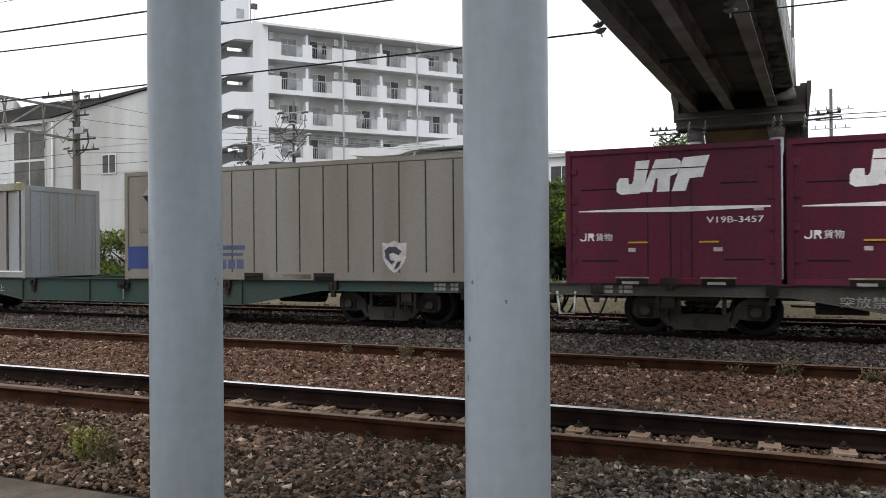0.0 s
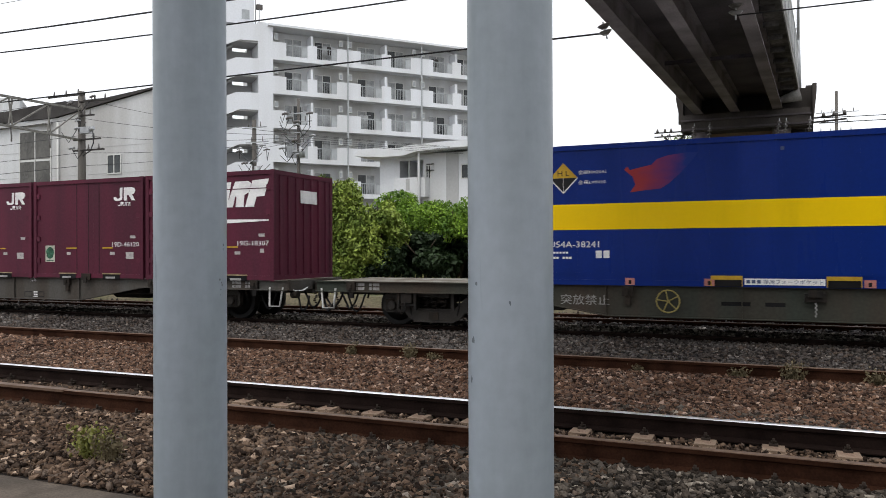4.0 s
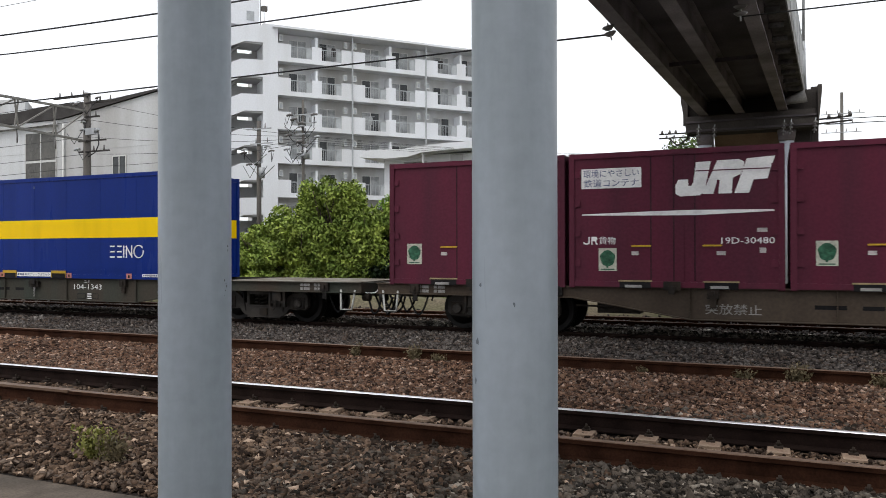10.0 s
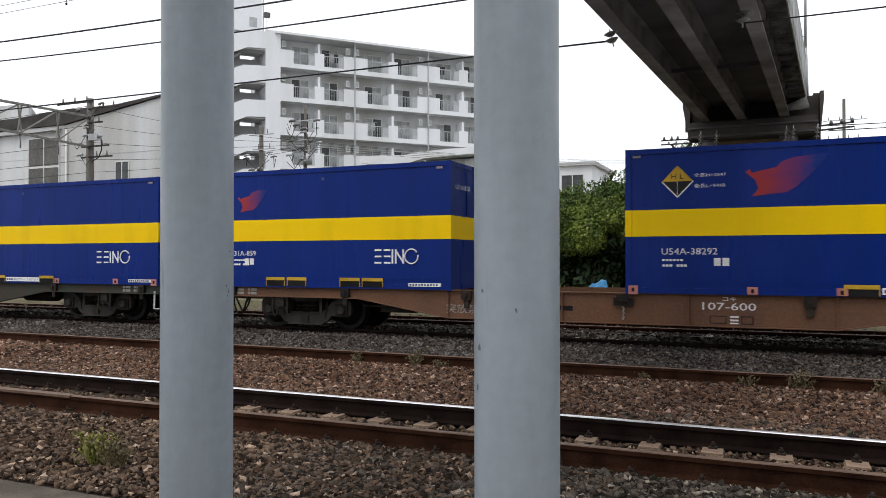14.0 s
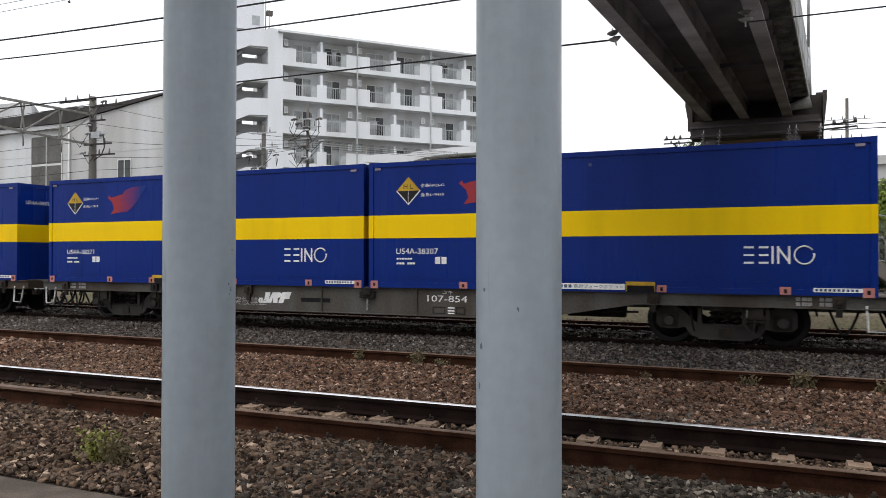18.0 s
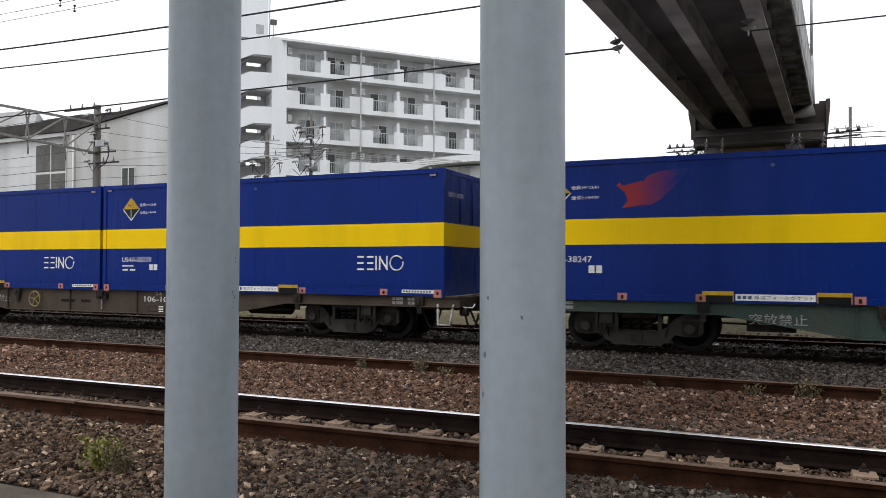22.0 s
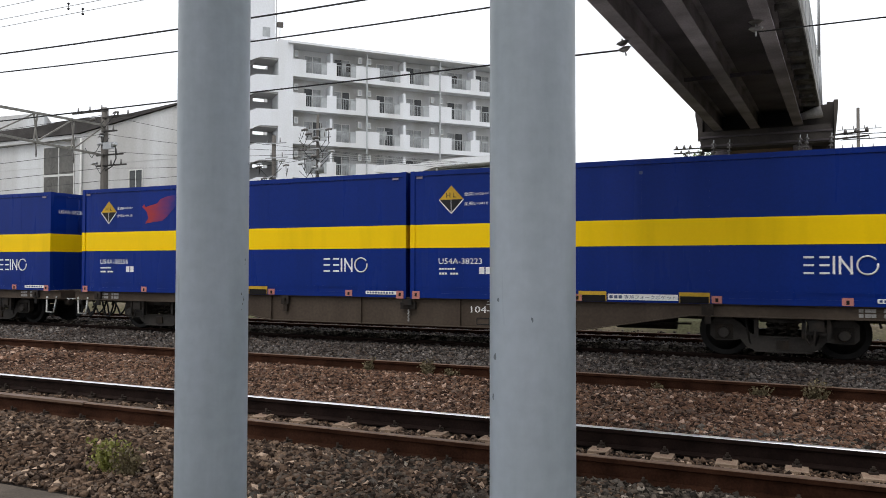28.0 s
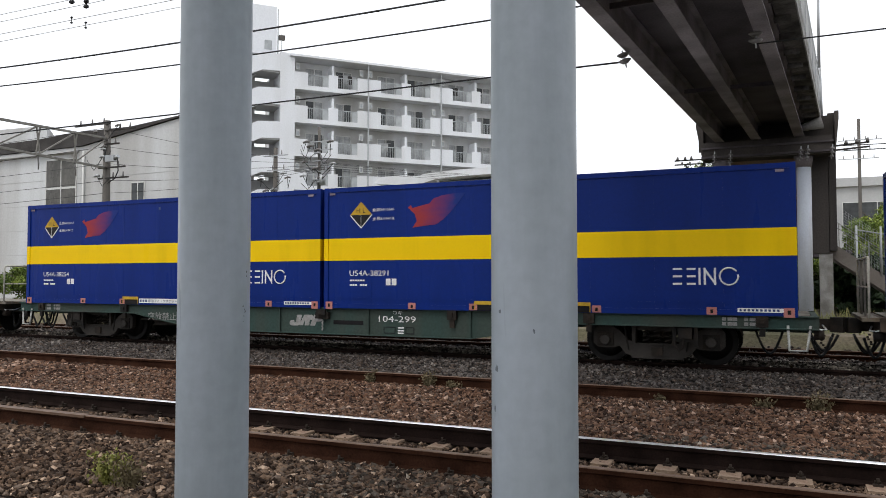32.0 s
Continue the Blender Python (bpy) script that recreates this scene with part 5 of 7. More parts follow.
# mesh fence in front of the slope beside the stair
root = thing("wire_fence", label="grey tube and mesh fence on the green slope", category="fence", at=pose(2.2, 31.0, ground_z(31)))
for i in range(5):
    bm = bmesh.new()
    tube(bm, [(i * 1.9, 0, 0), (i * 1.9, 0, 3.2 - 0.42 * i)], 0.035, 8)
    part("fence_post", bm, M["galv"], root)
for z in (0.4, 0.95):
    bm = bmesh.new()
    tube(bm, [(0, 0, 3.2 * z), (7.6, 0, (3.2 - 1.68) * z)], 0.022, 6)
    part("fence_rail", bm, M["galv"], root)


# ---- lettering ----
TEXTS = {}


def text_mesh(body, height, width, material):
    """A line of the built-in font, standing up and facing the camera's side, its lower left corner at the origin."""
    key = (body, height, width, material.name)
    if key in TEXTS:
        return TEXTS[key]
    cu = bpy.data.curves.new("lettering", "FONT")
    cu.body = body
    cu.resolution_u = 2
    ob = bpy.data.objects.new("lettering", cu)
    me = bpy.data.meshes.new_from_object(ob)
    bpy.data.objects.remove(ob)
    bpy.data.curves.remove(cu)
    me.name = "lettering"
    co = np.empty(len(me.vertices) * 3)
    me.vertices.foreach_get("co", co)
    co = co.reshape(-1, 3)
    lo, hi = co.min(0), co.max(0)
    out = np.zeros_like(co)
    out[:, 0] = (co[:, 0] - lo[0]) / max(hi[0] - lo[0], 1e-6) * width
    out[:, 2] = (co[:, 1] - lo[1]) / max(hi[1] - lo[1], 1e-6) * height
    me.vertices.foreach_set("co", out.ravel())
    me.materials.clear()
    me.materials.append(material)
    me.update()
    TEXTS[key] = me
    return me


def letter(name, body, height, width, material, parent, x, y, z, label=""):
    ob = new(name, text_mesh(body, height, width, material))
    ob.parent = parent
    ob.location = (x, y, z)
    if label:
        ob["label"] = label
    return ob


def marks(bm, y, rects, t=0.003):
    for x0, x1, z0, z1 in rects:
        box(bm, x0, x1, y - t, y, z0, z1)


def shape(bm, y, pts, x0, z0, w, h, t=0.003):
    prism(bm, [(x0 + a * w, z0 + b * h) for a, b in pts], y - t, y)


HOOK = [(0.0, 0.06), (0.05, -0.02), (0.25, 0.0), (0.30, 0.10), (0.365, 0.93), (0.215, 0.92), (0.185, 0.36), (0.165, 0.27), (0.135, 0.27), (0.13, 0.45), (0.03, 0.45), (0.0, 0.30)]
BLOCK = [(0.275, 0.03), (0.39, 0.03), (0.43, 0.42), (0.455, 0.40), (0.44, 0.03), (0.575, 0.03), (0.585, 0.45), (0.66, 0.54), (0.69, 0.70), (0.70, 0.87), (0.65, 0.95), (0.43, 0.94)]
FLAG = [(0.60, 0.03), (0.745, 0.03), (0.79, 0.38), (0.925, 0.40), (0.955, 0.68), (1.0, 1.0), (0.725, 0.96)]
SPLASH = [(0, 0.62), (0.05, 0.70), (0.08, 0.60), (0.22, 0.66), (0.38, 0.72), (0.45, 0.86), (0.60, 0.95), (0.85, 1.0), (1.0, 1.0), (0.90, 0.75), (0.78, 0.5), (0.62, 0.22), (0.5, 0.08), (0.3, 0.05), (0.08, 0.0), (0.16, 0.2), (0.12, 0.42)]


# ---- wagons ----
FRAME_HALF = [(0.0, 0.115), (0.42, 0.115), (0.58, 0.18), (0.68, 0.31), (0.80, 0.285), (1.10, 0.285), (1.18, 0.36), (1.18, 0.60), (1.10, 0.68), (0.84, 0.69), (0.68, 0.60), (0.54, 0.44), (0.40, 0.37), (0.0, 0.37)]


def build_bogie(parent, x, end):
    """Three-piece bogie; end: 1 or -1, towards the nearer end of the wagon."""
    b = new("bogie")
    b.parent = parent
    b.location = (x, 0, 0)
    outline = FRAME_HALF + [(-px, pz) for px, pz in reversed(FRAME_HALF[1:-1])]
    for y in (-0.86, 0.86):
        o = 1 if y > 0 else -1
        bm = bmesh.new()
        prism(bm, outline, y - 0.06, y + 0.06)
        part("side_frame", bm, M["bogie_frame"], b, "grimy brown cast side frame", bevel=0.018)
        bm = bmesh.new()
        for za, zb in ((0.10, 0.125), (0.355, 0.38)):
            box(bm, -0.46, 0.46, y - 0.085, y + 0.085, za, zb)
        part("frame_flange", bm, M["bogie_frame"], b)
        for s in (-0.95, 0.95):
            yy = y + o * 0.06
            bm = bmesh.new()
            box(bm, s - 0.15, s + 0.15, min(yy, yy + o * 0.03), max(yy, yy + o * 0.03), 0.31, 0.57)
            part("axle_box", bm, M["running_gear"], b, bevel=0.03)
            if y > 0:
                continue
            bm = bmesh.new()
            tube(bm, [(s, yy, 0.43), (s, yy + o * 0.07, 0.43), (s, yy + o * 0.09, 0.43)], 0.105, 16, 0.085)
            for k in range(3):
                a = 0.5 + k * 2.094
                tube(bm, [(s + 0.055 * math.cos(a), yy + o * 0.08, 0.43 + 0.055 * math.sin(a)), (s + 0.055 * math.cos(a), yy + o * 0.105, 0.43 + 0.055 * math.sin(a))], 0.018, 6)
            part("axle_cap", bm, M["bogie_frame"], b)
        if y > 0:
            continue
        for k in (-0.2, 0.0, 0.2):
            bm = bmesh.new()
            pts = [(k + 0.06 * math.cos(a * 0.9), y + o * 0.02 + 0.06 * math.sin(a * 0.9), 0.38 + 0.0115 * a) for a in range(22)]
            tube(bm, pts, 0.017, 6)
            part("coil_spring", bm, M["running_gear"], b)
        bm = bmesh.new()
        box(bm, -0.36, 0.36, y - 0.10, y + 0.10, 0.62, 0.74)
        part("bolster_end", bm, M["bogie_frame"], b, bevel=0.03)
        for k in (-0.42, 0.42):
            bm = bmesh.new()
            box(bm, k - 0.035, k + 0.035, y - 0.09, y + 0.09, 0.36, 0.70)
            part("frame_column", bm, M["bogie_frame"], b)
        bm = bmesh.new()
        box(bm, -0.10, 0.10, y + o * 0.062, y + o * 0.10, 0.16, 0.31)
        part("frame_plate", bm, M["running_gear"], b, bevel=0.01)
        for k in (-0.56, 0.56):
            bm = bmesh.new()
            tube(bm, [(k * 1.05, y * 1.05, 0.72), (k, y * 1.07, 0.45), (k * 0.92, y * 1.05, 0.24)], 0.022, 6)
            part("brake_hanger", bm, M["running_gear"], b)
    # brake unit hung from the sill on the outer side, with its hose
    e = 0.52 * end
    bm = bmesh.new()
    for k in (-0.19, 0.19):
        box(bm, e + k - 0.03, e + k + 0.03, -1.16, -1.08, 0.36, 0.72)
    box(bm, e - 0.22, e + 0.22, -1.15, -1.09, 0.44, 0.49)
    box(bm, e - 0.12, e + 0.12, -1.18, -0.98, 0.50, 0.70)
    part("brake_unit", bm, M["running_gear"], b, "black brake unit in a hanging bracket", bevel=0.012)
    bm = bmesh.new()
    tube(bm, [(e - 0.16, -1.17, 0.70), (e - 0.17, -1.19, 0.40), (e - 0.10, -1.19, 0.27), (e - 0.03, -1.19, 0.34), (e - 0.02, -1.18, 0.52)], 0.014, 6)
    part("brake_hose", bm, M["running_gear"], b)
    bm = bmesh.new()
    tube(bm, [(end * 1.12, -1.06, 0.74), (end * 1.3, -1.06, 0.79), (end * 1.44, -1.06, 0.72), (end * 1.48, -1.06, 0.58)], 0.02, 6)
    part("pipe", bm, M["running_gear"], b)
    bm = bmesh.new()
    box(bm, -0.25, 0.25, -0.8, 0.8, 0.48, 0.72)
    part("bolster", bm, M["running_gear"], b)
    for s in (-0.95, 0.95):
        for y in (-0.565, 0.565):
            o = 1 if y > 0 else -1
            w = bmesh.new()
            tube(w, [(s, y - 0.062, 0.43), (s, y + 0.062, 0.43)], 0.43, 36)
            tube(w, [(s, y - o * 0.10, 0.43), (s, y - o * 0.065, 0.43)], 0.455, 36)
            tube(w, [(s, y + o * 0.063, 0.43), (s, y + o * 0.075, 0.43)], 0.34, 36, 0.16)
            part("wheel", w, M["wheel_steel"], b)
        w = bmesh.new()
        tube(w, [(s, -0.79, 0.43), (s, 0.79, 0.43)], 0.075, 12)
        part("axle", w, M["wheel_steel"], b)
    return b


def handbrake(root, x):
    bm = bmesh.new()
    pts = [(x + 0.20 * math.cos(a), -1.26, 0.66 + 0.20 * math.sin(a)) for a in np.linspace(0, 2 * math.pi, 25)]
    tube(bm, pts, 0.014, 6, caps=False)
    for k in range(5):
        a = k * 1.2566 + 0.5
        tube(bm, [(x, -1.26, 0.66), (x + 0.2 * math.cos(a), -1.26, 0.66 + 0.2 * math.sin(a))], 0.012, 5)
    tube(bm, [(x, -1.17, 0.66), (x, -1.28, 0.66)], 0.03, 8)
    part("handbrake_wheel", bm, M["brake_yellow"], root, "yellow spoked handbrake wheel")


def build_wagon(mat, label, wheel, mark, warn):
    root = thing("container_flat_wagon", label=label, category="freight wagon", group="wagons of the freight train")
    half = 9.78
    sill = [(-half, 0.94), (-half, 0.72), (-5.6, 0.72), (-3.5, 0.37), (3.5, 0.37), (5.6, 0.72), (half, 0.72), (half, 0.94)]
    for y in (-1.16, 1.13):
        bm = bmesh.new()
        prism(bm, sill, y, y + 0.03)
        s = part("side_sill", bm, mat, root)
        if y > 0:
            continue
        for pts in (((-3.5, 0.37), (3.5, 0.37)), ((-5.6, 0.72), (-3.5, 0.37)), ((3.5, 0.37), (5.6, 0.72)), ((-half, 0.72), (-5.6, 0.72)), ((5.6, 0.72), (half, 0.72)), ((-half, 0.93), (half, 0.93))):
            bm = bmesh.new()
            (xa, za), (xb, zb) = pts
            yc = y + 0.015
            beam(bm, (xa, yc, za), (xb, yc, zb), 0.15, 0.018)
            part("flange", bm, mat, s)
        for x in (-3.5, -1.15, 1.15, 3.5):
            bm = bmesh.new()
            box(bm, x - 0.008, x + 0.008, y - 0.05, y - 0.001, 0.38, 0.92)
            part("stiffener", bm, mat, s)
    bm = bmesh.new()
    box(bm, -half, half, -0.18, 0.18, 0.60, 0.88)
    part("centre_sill", bm, mat, root)
    for i in range(9):
        x = -8.8 + 2.2 * i
        bm = bmesh.new()
        box(bm, x - 0.09, x + 0.09, -1.13, 1.13, 0.78, 0.925)
        part("cross_member", bm, mat, root)
    for s in (-1, 1):
        bm = bmesh.new()
        box(bm, min(s * half, s * (half - 0.1)), max(s * half, s * (half - 0.1)), -1.125, 1.125, 0.70, 0.92)
        part("end_beam", bm, mat, root)
        bm = bmesh.new()
        box(bm, min(s * 6.1, s * (half - 0.12)), max(s * 6.1, s * (half - 0.12)), -1.12, 1.12, 0.925, 0.940)
        part("end_deck", bm, M["deck_worn"], root, "worn pale deck plate")
        bm = bmesh.new()
        beam(bm, (s * 9.5, 0, 0.75), (s * 10.05, 0, 0.75), 0.16, 0.2)
        beam(bm, (s * 10.0, 0.07, 0.75), (s * 10.24, 0.10, 0.75), 0.14, 0.26)
        beam(bm, (s * 10.0, -0.10, 0.75), (s * 10.20, -0.16, 0.75), 0.12, 0.26)
        part("coupler", bm, M["running_gear"], root, "black knuckle coupler", bevel=0.02)
        for y, low, reach in ((-0.62, 0.24, 9.98), (-0.30, 0.30, 10.10), (0.42, 0.22, 10.06)):
            bm = bmesh.new()
            arc = [(s * (9.62 + (reach - 9.62) * k / 10), y + 0.03 * math.sin(k), 0.70 - (0.70 - low) * math.sin(math.pi * k / 11)) for k in range(11)]
            tube(bm, arc, 0.024, 7)
            part("air_hose", bm, M["mark_black"], root, "black rubber hose hanging in a loop")
        for y, xa in ((-0.80, 9.0),):
            bm = bmesh.new()
            tube(bm, [(s * (xa - 0.22 + 0.44 * k / 12), y, 0.66 - 0.40 * math.sin(math.pi * k / 12)) for k in range(13)], 0.022, 6)
            part("brake_hose", bm, M["mark_black"], root)
        bm = bmesh.new()
        tube(bm, [(s * 9.7, -0.9, 0.62), (s * 9.86, -0.9, 0.62)], 0.09, 10)
        part("angle_cock", bm, M["running_gear"], root)
        bm = bmesh.new()
        for k in range(9):
            c = Vector((s * (9.86 + 0.03 * math.sin(k * 1.3)), -0.18, 0.60 - 0.042 * k))
            box(bm, c.x - 0.02, c.x + 0.02, c.y - 0.02, c.y + 0.02, c.z - 0.016, c.z + 0.016)
        part("coupler_chain", bm, M["running_gear"], root)["kind"] = "stuff"
        bm = bmesh.new()
        xa, xb = s * 9.30, s * 9.62
        tube(bm, [(xa, -1.18, 0.78), (xa + s * 0.02, -1.22, 0.36), (xb - s * 0.03, -1.22, 0.36), (xb + s * 0.03, -1.18, 0.78)], 0.022, 6)
        part("step", bm, M["step_white"], root, "white tube step")
        bm = bmesh.new()
        tube(bm, [(s * 9.6, -1.0, 0.80), (s * 9.82, -0.95, 0.70), (s * 9.9, -0.75, 0.70), (s * 9.85, -0.5, 0.76)], 0.014, 6)
        part("release_lever", bm, M["mark_white"], root)
        build_bogie(root, s * 7.1, s)
        bm = bmesh.new()
        marks(bm, -1.163, [(s * 8.55 - 0.30 + 0.09 * j, s * 8.55 - 0.235 + 0.09 * j + 0.02 * (j % 2), z, z + 0.06) for j in range(7) if j != 3 for z in (0.755, 0.84)])
        part("data_marking", bm, M["mark_faint"], root, "faded white painted data")["kind"] = "stuff"
    # handbrake wheel, reservoirs and brackets along the sill
    if mark is not None:
        bm = bmesh.new()
        for s in (HOOK, BLOCK, FLAG):
            shape(bm, -1.163, s, mark, 0.53, 0.9, 0.26)
        part("operator_mark", bm, M["mark_white" if mark < -2 else "mark_faint"], root, "small slanted white operator's mark")
        bm = bmesh.new()
        marks(bm, -1.163, [(mark + 1.15, mark + 1.9, 0.58, 0.67)])
        part("slot", bm, M["recess"], root, "dark elongated slot")
    if wheel:
        handbrake(root, wheel)
    for x in (-5.9, -3.1, 3.1, 5.9, -8.9, 8.9):
        bm = bmesh.new()
        box(bm, x - 0.10, x + 0.10, -1.24, -1.165, 0.74, 0.93)
        box(bm, x - 0.05, x + 0.05, -1.22, -1.165, 0.58, 0.74)
        box(bm, x - 0.03, x + 0.03, -1.28, -1.24, 0.80, 0.88)
        part("twist_lock", bm, M["running_gear"], root, bevel=0.01)
    bm = bmesh.new()
    box(bm, -0.17, 0.17, -1.25, -1.165, 0.70, 0.84)
    box(bm, -0.11, 0.11, -1.30, -1.25, 0.78, 0.90)
    part("centre_bracket", bm, M["running_gear"], root, bevel=0.012)
    bm = bmesh.new()
    for k in range(7):
        box(bm, -0.012 + 0.012 * (k % 2), 0.012 + 0.012 * (k % 2), -1.235, -1.215, 0.655 - 0.035 * k, 0.69 - 0.035 * k)
    part("lock_chain", bm, M["mark_faint"], root)["kind"] = "stuff"
    for x in (-1.25, -0.62) if wheel or warn == -3.23 else ():
        bm = bmesh.new()
        marks(bm, -1.163, [(x - 0.24 if x < -1 else x - 0.16, x + 0.24 if x < -1 else x + 0.16, 0.60, 0.67)])
        part("slot", bm, M["recess"], root, "dark elongated slot")
    bm = bmesh.new()
    tube(bm, [(4.2, -0.6, 0.62), (5.3, -0.6, 0.62)], 0.2, 18)
    part("air_reservoir", bm, M["running_gear"], root)
    bm = bmesh.new()
    box(bm, -5.2, -4.4, -0.9, -0.5, 0.42, 0.75)
    part("brake_valve", bm, M["running_gear"], root, bevel=0.02)
    for x in (3.0, -3.0):
        bm = bmesh.new()
        tube(bm, [(x - 2.6, -0.95, 0.56), (x, -0.95, 0.50), (x + 2.6, -0.95, 0.56)], 0.02, 6)
        part("brake_rod", bm, M["running_gear"], root)
    for x0, x1 in ((1.50, 1.78), (2.02, 2.22)):
        bm = bmesh.new()
        marks(bm, -1.163, [(x0, x1, 0.42, 0.435), (x0, x1, 0.545, 0.56), (x0, x0 + 0.015, 0.42, 0.56), (x1 - 0.015, x1, 0.42, 0.56)], 0.004)
        part("marking_frame", bm, M["mark_black"], root)
    bm = bmesh.new()
    marks(bm, -1.163, [(1.84, 1.98, 0.53, 0.56), (1.84, 1.98, 0.47, 0.50), (1.84, 1.98, 0.42, 0.445)])
    part("capacity_marking", bm, M["mark_white"], root)
    letter("warning_lettering", "突放禁止", 0.19, 0.92, M["mark_faint"], root, warn, -1.166, 0.56 if warn < -4 else 0.47, "white painted warning lettering")
    letter("class_lettering", "コキ", 0.075, 0.22, M["mark_white"], root, 1.72, -1.166, 0.82, "white painted wagon class lettering")
    return root


def add_handrail(root, s, tall):
    """Tube gate across the walkway end of a wagon: top bar, posts, middle bar."""
    x = s * 9.93
    top = 1.93 if tall else 1.80
    bm = bmesh.new()
    box(bm, min(s * 9.785, s * 10.04), max(s * 9.785, s * 10.04), -1.12, 1.12, 0.87, 0.93)
    part("walkway", bm, M["deck_worn"], root, "worn walkway plate")
    bm = bmesh.new()
    tube(bm, [(x, -1.09, 0.93), (x, -1.09, top - 0.07), (x, -1.07, top - 0.02), (x, -1.02, top), (x, 1.02, top), (x, 1.07, top - 0.02), (x, 1.09, top - 0.07), (x, 1.09, 0.93)], 0.021, 7)
    part("handrail", bm, M["gate_tube"], root, "pale tube handrail")
    for y in (-0.37, 0.37):
        bm = bmesh.new()
        tube(bm, [(x, y, 0.93), (x, y, top - 0.01)], 0.021, 6)
        part("upright", bm, M["rail_tube"], root)
    if tall:
        bm = bmesh.new()
        tube(bm, [(x, -1.08, 1.43), (x, 1.08, 1.43)], 0.017, 6)
        part("middle_bar", bm, M["gate_tube"], root)
    else:
        bm = bmesh.new()
        tube(bm, [(x + s * 0.03, -1.15, 0.93), (x + s * 0.03, -1.15, 1.60), (x, -1.15, 1.645), (x - s * 0.08, -1.15, 1.60), (x - s * 0.10, -1.15, 0.93)], 0.017, 7)
        part("grab_hoop", bm, M["mark_ochre"], root, "faded yellow grab hoop")


# ---- containers: origin at the middle of the bottom; the marked side faces -y ----
def shell(root, mat, length, height, width=2.49, post=0.10, rail=0.10, panel_in=0.025):
    """Body, corner posts, rails, roof of a container."""
    l, w = length / 2, width / 2
    bm = bmesh.new()
    box(bm, -l + 0.02, l - 0.02, -w + panel_in, w - panel_in, 0.06, height - 0.04)
    part("body", bm, mat, root)
    for x in (-1, 1):
        for y in (-1, 1):
            bm = bmesh.new()
            box(bm, min(x * l, x * (l - post)), max(x * l, x * (l - post)), min(y * w, y * (w - post)), max(y * w, y * (w - post)), 0.0, height)
            part("corner_post", bm, mat, root, bevel=0.012)
    for y in (-1, 1):
        for z0, z1 in ((0.02, 0.02 + rail), (height - rail, height - 0.005)):
            bm = bmesh.new()
            box(bm, -l + post, l - post, min(y * (w - 0.003), y * (w - 0.08)), max(y * (w - 0.003), y * (w - 0.08)), z0, z1)
            part("side_rail", bm, mat, root)
    for x in (-1, 1):
        for z0, z1 in ((0.02, 0.02 + rail), (height - rail, height - 0.005)):
            bm = bmesh.new()
            box(bm, min(x * (l - 0.003), x * (l - 0.08)), max(x * (l - 0.003), x * (l - 0.08)), -w + post, w - post, z0, z1)
            part("end_rail", bm, mat, root)
    bm = bmesh.new()
    box(bm, -l + 0.05, l - 0.05, -w + 0.05, w - 0.05, height - 0.04, height - 0.008)
    part("roof", bm, M["pale_grey"] if mat.name != "deep_blue_paint" else M["mark_white"], root)


def forks(root, xs, y, w, h0, h1, frame, split=0):
    for x in xs:
        p = part("fork_pocket", fork_mesh(x, y, w, h0, h1), frame, root)
        bm = bmesh.new()
        box(bm, x + 0.016, x + w - 0.016, y - 0.004, y + 0.12, h0 - 0.005, h1 - 0.072)
        part("pocket_opening", bm, M["recess"], p)


def fork_mesh(x, y, w, h0, h1):
    bm = bmesh.new()
    box(bm, x, x + w, y - 0.014, y - 0.002, h1 - 0.07, h1)
    box(bm, x, x + 0.014, y - 0.012, y - 0.002, h0, h1 - 0.07)
    box(bm, x + w - 0.014, x + w, y - 0.012, y - 0.002, h0, h1 - 0.07)
    return bm


